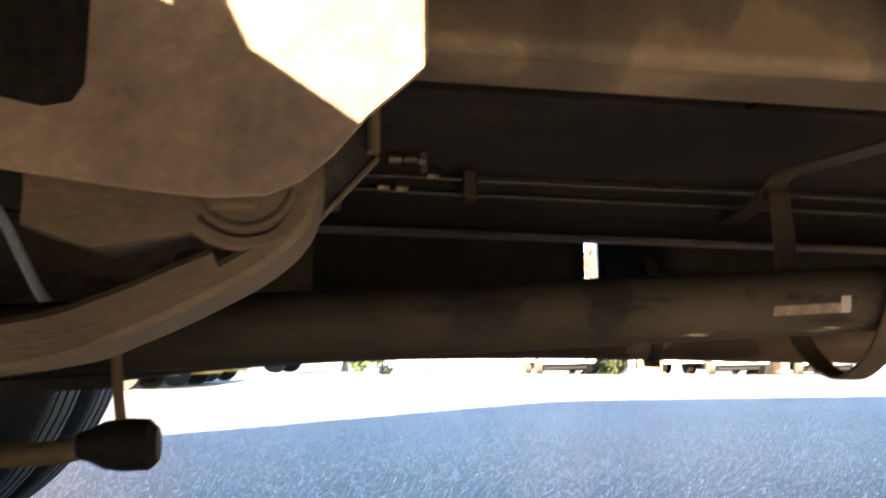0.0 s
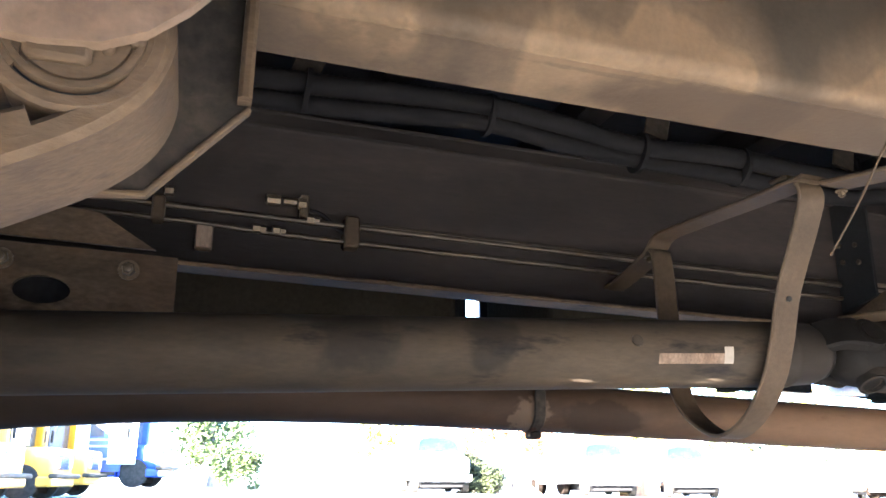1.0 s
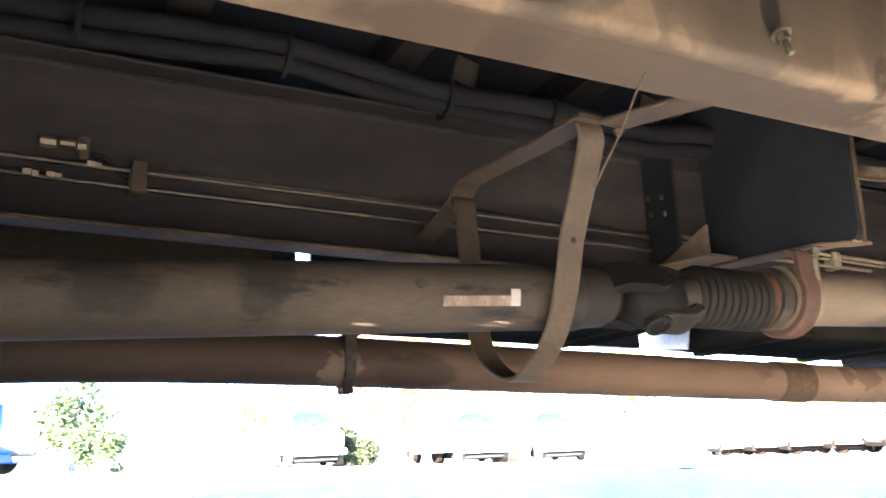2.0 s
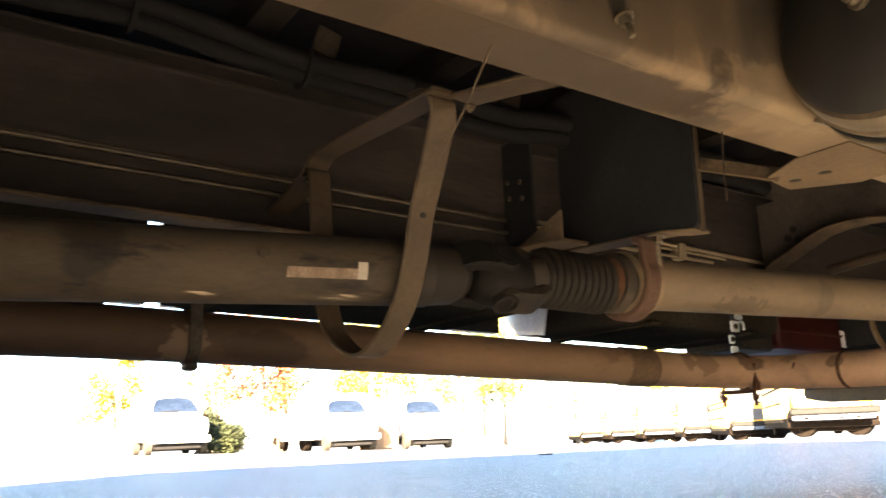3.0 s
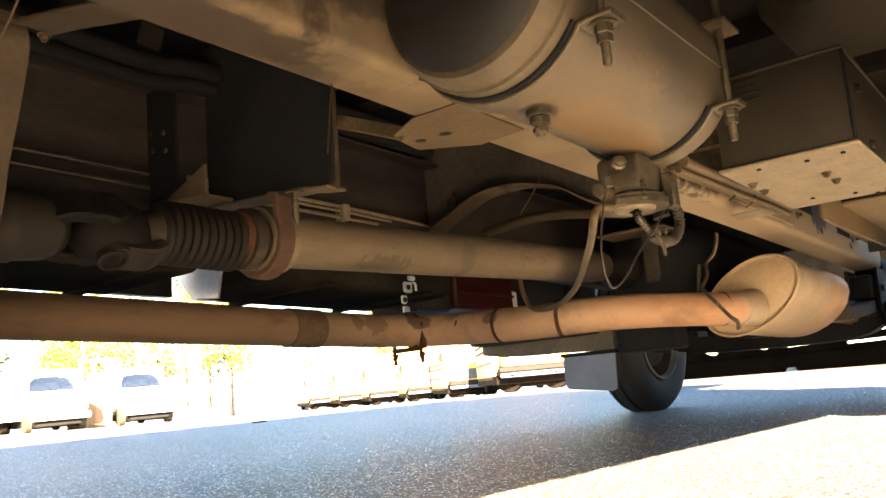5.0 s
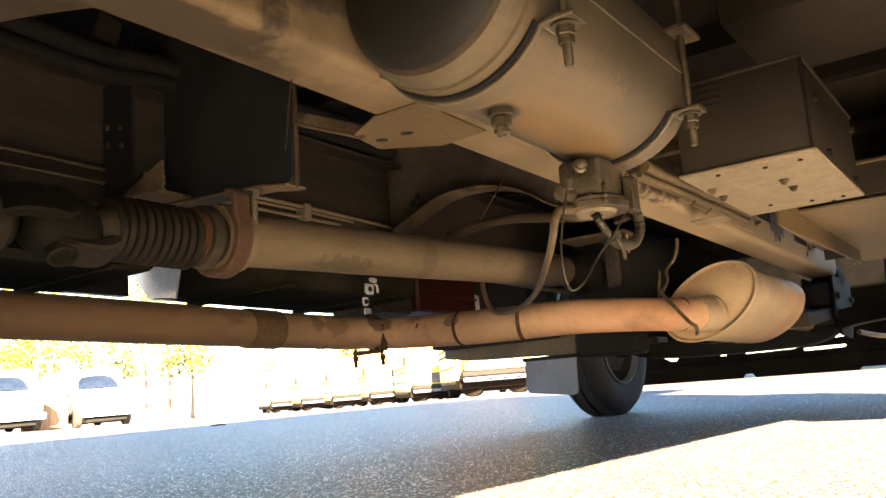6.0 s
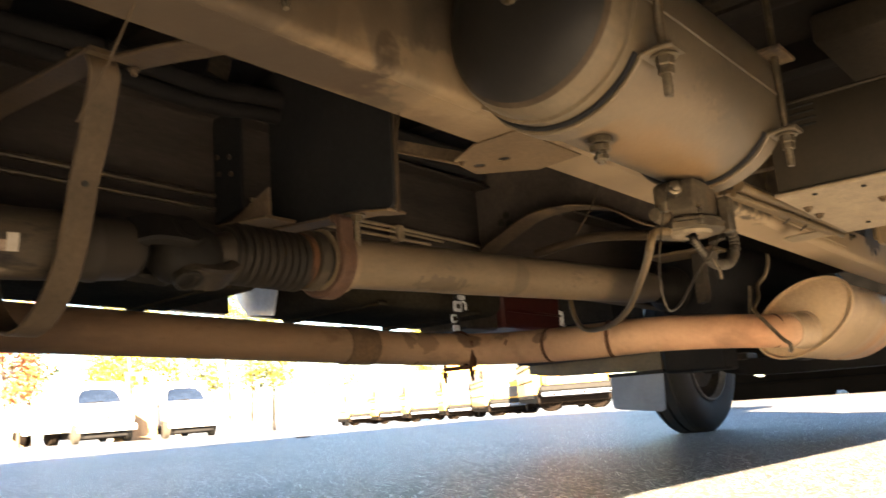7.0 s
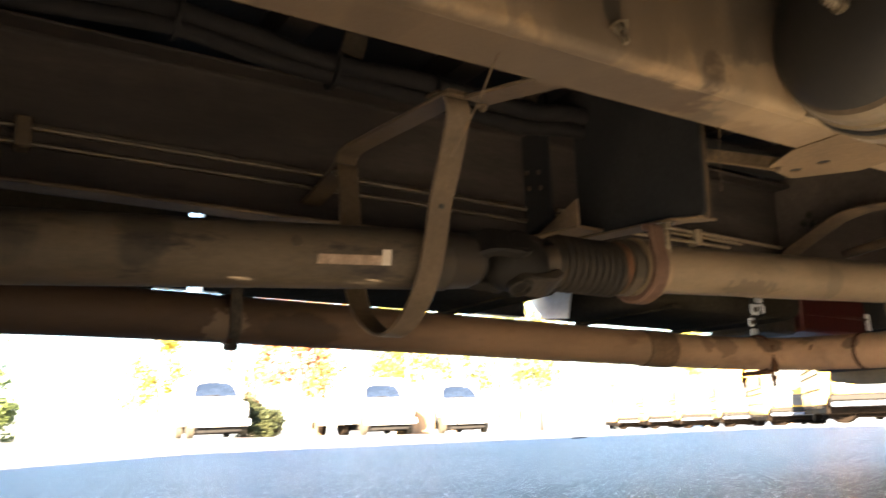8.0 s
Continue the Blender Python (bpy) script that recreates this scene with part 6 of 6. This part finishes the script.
part("sill_beam", bar([(3.1, 0.6, 0.748), (3.6, 0.6, 0.742), (4.25, 0.61, 0.738)], Z, 0.085, 0.008, 1), M_TANK, sx)
part("sill_lip", bar([(3.1, 0.585, 0.705), (4.25, 0.595, 0.696)], Y, 0.035, 0.006, 1), M_TANK, sx)
for k, (x, n_) in enumerate(((3.36, 5), (3.86, 6))):
    for q in range(n_):
        part("stencil_mark", box((x + 0.035 * q, 0.7185, 0.79 - 0.02 * k), (x + 0.02 + 0.035 * q, 0.7215, 0.825 - 0.02 * k), 0), M_TRIM, near_rail, "unreadable black stencil bar")
for x, w in ((2.95, 0.74), (3.05, 0.75), (3.15, 0.735), (3.62, 0.75), (4.05, 0.74), (4.1, 0.77)):
    part("punched_hole", lathe((x, 0.7215, w), -Y, [(0, 0.012), (0.001, 0.012), (0.001, 0.002)], 14), M_TRIM, near_rail, "dark punched hole")

# ---- the yard: buses, vans, trees ----
def yard_wheel(parent, x, y, r=0.42, w=0.25):
    o = part("wheel", lathe((x, y - w / 2, r), Y, [(0, r * 0.55), (0, r * 0.9), (0.02, r), (w - 0.02, r), (w, r * 0.9), (w, r * 0.55)], 28), M_TYRE, parent, "black tyre", rake=False)
    part("rim", lathe((x, y - w / 2 + 0.01, r), Y, [(0, 0.03), (0.03, r * 0.3), (0.01, r * 0.5), (0.01, r * 0.57), (w - 0.03, r * 0.57), (w - 0.03, 0.03)], 24), M_WHEEL, o, rake=False)


def yard_wheel_x(parent, x, y, r=0.42, w=0.25, rubber=M_TYRE, steer=0.0):
    """A wheel that rolls along y, turned about its upright by steer degrees."""
    way = Vector((math.cos(radians(steer)), math.sin(radians(steer)), 0))
    hub = Vector((x, y, r)) - way * (w / 2)
    o = part("wheel", lathe(hub, way, [(0, r * 0.55), (0, r * 0.9), (0.02, r), (w - 0.02, r), (w, r * 0.9), (w, r * 0.55)], 28), rubber, parent, "black tyre", rake=False)
    part("rim", lathe(hub + way * 0.01, way, [(0, 0.03), (0.03, r * 0.3), (0.01, r * 0.5), (0.01, r * 0.57), (w - 0.03, r * 0.57), (w - 0.03, 0.03)], 24), M_WHEEL if rubber == M_TYRE and steer == 0 else rubber, o, rake=False)


def school_bus(body_mat, band_mat, label, length=8.5, low=False):
    """A bus that faces -y, its nose at the origin."""
    o = thing("school_bus", label, "bus", (0, 0, 0), "parked buses", rake=False)
    prof = [(-1.2, 0.55), (-1.2, 2.5), (-1.12, 2.8), (-0.85, 3.0), (0, 3.08), (0.85, 3.0), (1.12, 2.8), (1.2, 2.5), (1.2, 0.55)]
    part("body", rings_to_mesh(bmesh.new(), [[Vector((x * s, y, 0.55 + (w - 0.55) * (s if y < 1.6 else 1))) for x, w in prof] for y, s in ((1.45, 0.97), (1.6, 1.0), (length - 0.1, 1.0), (length, 0.96))]), body_mat, o, rake=False)
    part("hood", box((-0.95, 0.15, 0.62), (0.95, 1.5, 1.5), 0.12, seg=3), body_mat, o, rake=False)
    part("bumper", box((-1.15, -0.05, 0.6), (1.15, 0.2, 0.74 if low else 0.8), 0.04), M_PANEL if low else M_TRIM, o, "grey bumper" if low else "black bumper", rake=False)
    if low:
        part("lower_panel", box((-1.1, 0.1, 0.36), (1.1, 1.55, 0.66), 0.05), body_mat, o, rake=False)
        part("lower_panel", box((-1.17, 1.6, 0.36), (1.17, length - 0.3, 0.6), 0.03), body_mat, o, rake=False)
        for x in (-0.7, 0.45):
            part("lamp_panel", box((x, 0.1, 0.9), (x + 0.25, 0.13, 1.2), 0.01), M_WHITE, o, "pale lamp panel", rake=False)
    else:
        part("valance", box((-1.1, -0.03, 0.46), (1.0, 0.06, 0.59), 0.03), M_FLAP, o, "pale grey valance under the bumper", rake=False)
        for x in (-0.8, -0.35, 0.1, 0.5, 0.85):
            part("valance_slot", box((x, -0.04, 0.49), (x + 0.12, -0.028, 0.54), 0.01), M_TYRE, o, "dark valance slot", rake=False)
        # Added dark box: the shade under the bus made into a shape.
        part("underbody_shade", box((-1.19, 0.5, 0.26), (1.19, length - 0.3, 0.54), 0.03), M_TYRE, o, "dark box for the shade under the body", rake=False)
    part("front_axle", box((-0.86, 0.8, 0.14), (0.86, 0.96, 0.36), 0.03), M_TYRE, o, rake=False)
    # Added strip that carries the shaded bus side as a deeper yellow.
    part("nose_side_strip", box((1.0, 1.2, 0.75), (1.19, 1.5, 2.5), 0.03), M_SHADED_YELLOW if body_mat == M_YELLOW else body_mat, o, rake=False)
    for w in (0.75, 1.5, 2.2) if not low else ():
        part("hinge", box((0.98, 1.17, w), (1.21, 1.24, w + 0.13), 0.03), M_TRIM, o, "black hinge knuckle", rake=False)
    part("grille", box((-0.5, 0.12, 0.85), (0.5, 0.16, 1.3), 0.02), M_PANE, o, rake=False)
    part("windscreen", box((-1.02, 1.41, 1.55), (1.02, 1.46, 2.4), 0.03), M_PANE, o, "dark windscreen", rake=False)
    for s in (-1, 1):
        part("headlamp", lathe((s * 0.74, 0.16, 1.05), -Y, [(0, 0.1), (0.03, 0.1), (0.04, 0.06)], 20), M_LAMP, o, rake=False)
        part("mirror", box((s * 1.3 - 0.08, 1.2, 1.7), (s * 1.3 + 0.08, 1.26, 2.1), 0.02), M_TRIM, o, rake=False)
        for k in range(9):
            y = 2.1 + 0.66 * k
            if y + 0.55 < length:
                part("window", box((s * 1.2 - 0.012, y, 1.75), (s * 1.2 + 0.012, y + 0.52, 2.4), 0.01), M_PANE, o, "dark side window", rake=False)
        for w in (0.95, 1.4, 1.62):
            part("rub_rail", box((s * 1.21 - 0.02, 1.65, w), (s * 1.21 + 0.02, length - 0.1, w + 0.06), 0.01), band_mat, o, "dark rub rail", rake=False)
        part("skirt", box((s * 1.17 - 0.02, 1.6, 0.42), (s * 1.17 + 0.02, length - 0.2, 0.6), 0.01), M_PANEL, o, rake=False)
        yard_wheel_x(o, s * (0.98 if low else 0.72), 1.0, 0.5 if low else 0.46, 0.25, M_VANTYRE if low else M_TYRE, 0 if low else 52)
        yard_wheel_x(o, s * 0.95, length - 2.2, 0.5 if low else 0.42, rubber=M_VANTYRE if low else M_TYRE)
    part("chassis", box((-0.5, 0.4, 0.42), (0.5, length - 0.3, 0.58), 0.02), M_DARK, o, rake=False)
    return o


yb = school_bus(M_YELLOW, M_TRIM, "yellow school bus with black rub rails parked in the yard")
def yard(x, y, a):
    return pose(x, y, slope(x, y), 0, 0, a)


yb.matrix_basis = yard(21.9, 13.35, -50.0)
for x, y, a in ((30.06, 21.62, -46), (35.89, 29.07, -43), (37.58, 33.45, -40), (39.2, 37.66, -38), (41.2, 42.6, -36)):
    copy_thing(yb, yard(x, y, a))
yl = school_bus(M_YELLOW, M_TRIM, "yellow school bus with a low skirt in the shaded row", low=True)
yl.matrix_basis = yard(-4.15, 25.0, 80)
for x, y, a in ((-3.3, 28.4, 80), (-2.75, 31.8, 80)):
    copy_thing(yl, yard(x, y, a))
bb = school_bus(M_BLUE, M_WHITE, "blue and white shuttle bus parked beyond the yellow ones", 7.0, True)
for s_ in (-1, 1):
    part("white_side", box((s_ * 1.235 - 0.012, 2.6, 0.7), (s_ * 1.235 + 0.012, 6.9, 2.2), 0.01), M_WHITE, bb, "white side panel", rake=False)
    part("white_side", box((s_ * 1.235 - 0.012, 0.9, 0.8), (s_ * 1.235 + 0.012, 1.9, 2.6), 0.01), M_WHITE, bb, "white side panel", rake=False)
bb.matrix_basis = yard(-0.45, 33.5, 76)


def van():
    """A white cutaway van that faces -y."""
    o = thing("white_van", "white cargo van parked facing the yard", "van", (0, 0, 0), "parked vans", rake=False)
    part("hood", box((-0.9, 0.1, 0.56), (0.9, 1.35, 1.14), 0.16, seg=4), M_WHITE, o, rake=False)
    part("body", box((-0.98, 1.75, 0.42), (0.98, 5.4, 2.1), 0.14, seg=4), M_WHITE, o, rake=False)
    rows = ((1.05, 0.93, 0.5, 1.14, 0.93), (1.35, 0.95, 0.5, 1.5, 0.86), (1.75, 0.97, 0.5, 1.92, 0.82), (2.1, 0.97, 0.5, 2.02, 0.84))
    part("cab", rings_to_mesh(bmesh.new(), [[Vector((-h, y, lo_)), Vector((h, y, lo_)), Vector((h, y, 1.12)), Vector((h * k, y, hi_)), Vector((-h * k, y, hi_)), Vector((-h, y, 1.12))] for y, h, lo_, hi_, k in rows]), M_WHITE, o, rake=False)
    glass = [(-0.72, 0.22), (0.72, 0.22), (0.7, 0.4), (0.62, 0.66), (0.5, 0.78), (0.2, 0.83), (-0.2, 0.83), (-0.5, 0.78), (-0.62, 0.66), (-0.7, 0.4)]
    part("windscreen", plate(glass, lambda a, c: Vector((a, 1.02 + 0.78 * c, 1.16 + 0.82 * c)), (0, -0.012, 0.008)), M_GLASS, o, "dark blue windscreen", rake=False)
    part("bumper", box((-0.94, 0.0, 0.36), (0.94, 0.2, 0.58), 0.06, seg=3), M_WHITE, o, "white bumper", rake=False)
    part("air_dam", box((-0.6, -0.006, 0.4), (0.6, 0.02, 0.46), 0.01), M_PANEL, o, "grey air intake", rake=False)
    part("grille", box((-0.45, 0.07, 0.7), (0.45, 0.11, 0.94), 0.02), M_COVER, o, rake=False)
    part("emblem", box((-0.05, 0.055, 0.8), (0.05, 0.075, 0.84), 0.006), M_TRIM, o, rake=False)
    # Dark box stands for the shade and running gear below the van.
    part("underbody_shade", box((-0.7, 0.25, 0.17), (0.7, 5.2, 0.5), 0.03), M_DARK, o, "dark box for the shade under the body", rake=False)
    part("front_axle", box((-0.74, 0.85, 0.12), (0.74, 1.0, 0.3), 0.03), M_DARK, o, rake=False)
    part("wiper", tube([(-0.5, 1.17, 1.36), (0.1, 1.17, 1.4)], 0.012, 6), M_TRIM, o, rake=False)
    for s in (-1, 1):
        part("headlamp", box((s * 0.68 - 0.18, 0.06, 0.74), (s * 0.68 + 0.18, 0.12, 0.93), 0.03), M_LAMP, o, rake=False)
        part("fog_lamp", box((s * 0.62 - 0.06, -0.004, 0.44), (s * 0.62 + 0.06, 0.02, 0.5), 0.01), M_TRIM, o, rake=False)
        part("mirror", box((s * 1.08 - 0.09, 1.3, 1.12), (s * 1.08 + 0.09, 1.38, 1.36), 0.03), M_PANEL, o, "grey door mirror", rake=False)
        for y in (0.95, 4.4):
            o2 = part("wheel", lathe((s * 0.84 - 0.11, y, 0.34), X, [(0, 0.19), (0, 0.31), (0.02, 0.34), (0.2, 0.34), (0.22, 0.31), (0.22, 0.19)], 28), M_VANTYRE, o, "pale tyre", rake=False)
            part("rim", lathe((s * 0.84 - 0.1, y, 0.34), X, [(0, 0.03), (0.03, 0.1), (0.01, 0.17), (0.01, 0.195), (0.19, 0.195), (0.19, 0.03)], 24), M_WHEEL, o2, rake=False)
    return o


v0 = van()
v0.matrix_basis = yard(8.1, 26.6, -8)
for x, y, a in ((14.3, 26.8, -14), (17.6, 26.8, -16)):
    copy_thing(v0, yard(x, y, a))


def leaves(centres, per, size, spread, seed, bm=None):
    """Many small bent leaf clumps round the centres."""
    rnd = random.Random(seed)
    verts, faces = [], []
    for cx_, cy_, cz_, cr in centres:
        for _ in range(per):
            d = Vector((rnd.gauss(0, 1), rnd.gauss(0, 1), rnd.gauss(0, 0.8))).normalized() * cr * rnd.uniform(0.35, 1.0) * spread
            c = Vector((cx_, cy_, cz_)) + d
            u = Vector((rnd.gauss(0, 1), rnd.gauss(0, 1), rnd.gauss(0, 1))).normalized()
            v = u.orthogonal().normalized()
            s = size * rnd.uniform(0.6, 1.4)
            k = len(verts)
            verts += [c - u * s, c + v * s * 0.5 + u * 0.1 * s, c + u * s, c - v * s * 0.5]
            faces += [(k, k + 1, k + 2), (k, k + 2, k + 3)]
    me = bpy.data.meshes.new("crown")
    me.from_pydata([tuple(q) for q in verts], [], faces)
    return me


def tree(x, y, h, material, label, seed, trunk_r=0.16):
    rnd = random.Random(seed)
    o = thing("tree", label, "tree", (x, y, slope(x, y)), "yard trees", rake=False)
    bm = bmesh.new()
    top = []
    stem = [(x, y, slope(x, y) - 0.05), (x + 0.1, y, h * 0.25), (x - 0.05, y + 0.1, h * 0.5), (x + 0.1, y, h * 0.8)]
    p = curve_points(stem, 5)
    rings = []
    for k, c in enumerate(p):
        r = trunk_r * (1 - 0.8 * k / (len(p) - 1)) * (1.35 if k == 0 else 1)
        rings.append([c + Vector((math.cos(2 * math.pi * j / 9) * r, math.sin(2 * math.pi * j / 9) * r, 0)) for j in range(9)])
    rings_to_mesh(bm, rings)
    cents = []
    for k in range(17):
        a, up = rnd.uniform(0, 6.28), rnd.uniform(0.16, 0.78)
        s = Vector((x, y, h * up))
        reach = h * rnd.uniform(0.14, 0.3) * (1.15 - 0.6 * up)
        e = s + Vector((math.cos(a) * reach, math.sin(a) * reach, h * rnd.uniform(0.05, 0.2)))
        tube([s, s.lerp(e, 0.5) + Vector((0, 0, -0.05)), e], trunk_r * 0.2, 6, 3, bm)
        cents.append((*e, h * rnd.uniform(0.09, 0.16)))
        cents.append((*(s.lerp(e, 0.6)), h * rnd.uniform(0.07, 0.12)))
    cents.append((x, y, h * 0.88, h * 0.13))
    part("trunk", bm, M_BARK, o, rake=False)
    me = leaves(cents, 120 if material == M_LEAF_R else 90, 0.12, 1.0, seed + 1)
    me.materials.append(material)
    crown = new("crown", me)
    crown.location = -Vector(o.location)
    crown.parent = o
    return o


for k, (x, y, h, m, lab) in enumerate((
        (18.5, 46, 9, M_LEAF_R, "autumn tree with red and orange leaves"),
        (15.2, 45, 8, M_LEAF_R, "autumn tree with red and orange leaves"),
        (11.0, 49, 7, M_LEAF_Y, "autumn tree with thin yellow leaves"),
        (24.5, 44, 9, M_LEAF_Y, "autumn tree with yellow-green leaves"),
        (30.0, 43, 10, M_LEAF_G, "green leafy tree behind the yard"),
        (33.0, 47, 9, M_LEAF_Y, "autumn tree with yellow-green leaves"),
        (37.0, 50, 11, M_LEAF_G, "green leafy tree behind the yard"),
        (54.0, 40, 10, M_LEAF_Y, "autumn tree with yellow leaves"),
        (52.0, 46, 10, M_LEAF_G, "green leafy tree behind the yard"),
        (21.5, 50, 9, M_LEAF_Y, "autumn tree with yellow-green leaves"),
        (27.0, 50, 10, M_LEAF_G, "green leafy tree behind the yard"),
        (42.0, 54, 11, M_LEAF_Y, "autumn tree with yellow-green leaves"),
        (47.0, 51, 10, M_LEAF_G, "green leafy tree behind the yard"),
        (50.0, 44, 9, M_LEAF_Y, "autumn tree with yellow leaves"),
        (29.3, 47, 9, M_LEAF_Y, "autumn tree with yellow-green leaves"),
        (25.2, 47, 8, M_LEAF_Y, "autumn tree with yellow-green leaves"),
        (35.5, 44, 9, M_LEAF_Y, "autumn tree with yellow-green leaves"),
        (1.2, 40, 6, M_LEAF_G, "green leafy tree beyond the parked buses"))):
    tree(x, y, h, m, lab, 20 + k)


def hedge(x0, x1, y, h0, h1, label, seed, material, count=26):
    """Leaf clumps under a line that falls from h0 to h1."""
    rnd = random.Random(seed)
    cents = []
    for _ in range(count):
        k = rnd.random()
        h = h0 + (h1 - h0) * k
        r = 0.2 * max(h0, h1)
        cents.append((x0 + (x1 - x0) * k, y + rnd.uniform(-0.4, 0.4), slope(x0, y) + max(0.1, (h - r) * rnd.random() ** 0.8), r))
    me = leaves(cents, 170, 0.055, 1.0, seed)
    me.materials.append(material)
    tagged(new("hedge", me), label, "hedge", kind="stuff")


hedge(9.2, 10.3, 27.6, 1.75, 1.0, "dark brown-green shrub behind the vans", 5, M_HEDGE, 60)
hedge(0.3, 2.4, 24.5, 1.3, 1.3, "pale green shrubs at the end of the bus row", 6, M_LEAF_G)
# Plain brown wedge shape at the yard's edge.
wd = thing("brown_wedge", "brown wedge at the yard edge", "ramp", (11.2, 27.2, slope(11.2, 27)), rake=False)
part("wedge", plate([(10.87, slope(10.9, 27) + 0.02), (11.62, slope(11.5, 27) + 0.02), (10.87, slope(10.9, 27) + 0.55)], lambda a, c: Vector((a, 27.0, c)), (0, 0.6, 0)), M_WOOD, wd, rake=False)
part("deck_board", bar([(11.66, 27.3, slope(11.6, 27) + 0.03), (10.86, 27.3, slope(10.9, 27) + 0.57)], Y, 0.62, 0.03, 1), M_WOOD, wd, rake=False)
sl = thing("stake_lorry", "white low lorry with wooden stakes along its bed", "lorry", rake=False)
part("bed", box((-0.7, 0.0, 0.55), (0.75, 3.5, 1.35), 0.04), M_WHITE, sl, rake=False)
part("bumper", box((-0.65, -0.1, 0.4), (0.65, 0.05, 0.6), 0.03), M_WHITE, sl, rake=False)
for x in (-0.3, -0.05, 0.2, 0.45):
    part("stake", box((x, 0.05, 1.3), (x + 0.09, 0.12, 1.82 + 0.14 * x), 0.01), M_WOOD, sl, "worn wooden stake", rake=False)
part("stake_rail", box((-0.35, 0.0, 1.5), (0.57, 0.05, 1.58), 0.01), M_WHITE, sl, rake=False)
for x in (-0.5, 0.55):
    for y in (0.6, 2.6):
        yard_wheel_x(sl, x, y, 0.36, 0.2)
sl.matrix_basis = yard(13.3, 29.5, 0)


def post(x, y, h, label):
    o = thing("fence_post", label, "post", (x, y, slope(x, y)), "fence posts", rake=False)
    part("pole", lathe((x, y, slope(x, y) - 0.02), Z, [(0, 0.045), (h, 0.045), (h + 0.02, 0.03)], 12), M_PANEL, o, rake=False)
    part("cap", lathe((x, y, slope(x, y) + h - 0.03), Z, [(0, 0.055), (0.03, 0.055), (0.06, 0.02)], 12), M_PANEL, o, rake=False)


for x, y, h in ((3.2, 24.5, 0.9), (20.6, 25.5, 0.9), (11.5, 27.0, 1.6)):
    post(x, y, h, "grey steel post at the yard's edge")
ct = thing("wooden_crate", "weathered wooden crate frame standing between the vans", "crate", (16.0, 28.0, -0.16), rake=False)
part("crate_base", box((15.4, 27.7, -0.2), (16.6, 28.6, 1.3), 0.02), M_WOOD, ct, rake=False)
for x in (15.45, 15.95, 16.45):
    part("crate_post", box((x, 27.7, 1.3), (x + 0.12, 27.85, 2.25), 0.01), M_WOOD, ct, rake=False)
part("crate_rail", box((15.4, 27.68, 2.1), (16.6, 27.8, 2.24), 0.01), M_WOOD, ct, rake=False)

dr = thing("drain_cover", "dark iron drain cover in the sunlit asphalt", "drain cover", (6.45, 7.33, slope(6.45, 7.33)), rake=False)
part("plate", lathe((6.45, 7.33, slope(6.45, 7.33) - 0.01), Z, [(0, 0.08), (0.016, 0.08), (0.02, 0.07), (0.02, 0.01)], 24), M_TRIM, dr, rake=False)

# a lorry parked ahead, its low dark frame
lo = thing("parked_lorry", "dark parked flatbed lorry standing ahead of the bus", "lorry", (13.0, 1.5, 0), rake=False)
# Deck is drawn out towards the bus so that it shades the side below.
part("deck", box((10.136, -3.473, 0.889), (15.8, 5.201, 1.38), 0.03), M_LORRY_SHADE, lo, rake=False)
gaps_ = [[(4.68, 0.539), (4.223, 0.435), (4.191, 0.408), (4.239, 0.384), (4.191, 0.353), (4.239, 0.302), (4.318, 0.302), (4.507, 0.4)],
         [(4.097, 0.408), (4.018, 0.403), (4.018, 0.422), (4.097, 0.425)],
         [(3.624, 0.321), (3.529, 0.318), (3.545, 0.405), (3.6, 0.408)],
         [(3.277, 0.318), (2.63, 0.334), (2.63, 0.349), (2.914, 0.356), (3.277, 0.356)],
         [(2.536, 0.293), (2.047, 0.302), (2.015, 0.329), (2.047, 0.337), (2.536, 0.327)],
         [(2.614, 0.425), (1.968, 0.435), (1.92, 0.45), (2.047, 0.485), (2.362, 0.488), (2.52, 0.455)]]
part("side_frame", plate([(-2.527, 0), (0.943, 0), (1.495, 0.037), (1.889, 0.037), (1.92, 0), (3.182, 0), (3.214, 0.053), (3.324, 0.053), (3.356, 0), (5.201, 0), (5.201, 1.425), (-2.527, 1.425)], lambda a, c: Vector((12.0, a, c)), (0.04, 0, 0), gaps_), M_LORRY_SHADE, lo, "dark side frame with narrow gaps", rake=False)
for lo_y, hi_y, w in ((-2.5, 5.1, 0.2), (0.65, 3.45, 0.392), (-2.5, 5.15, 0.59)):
    part("frame_rib", box((11.97, lo_y, w), (12.003, hi_y, w + 0.028), 0.005), M_LORRY_SHADE, lo, rake=False)
for y in (-1.6, 0.5, 1.45):
    yard_wheel(lo, 12.9, y, 0.46, 0.3)
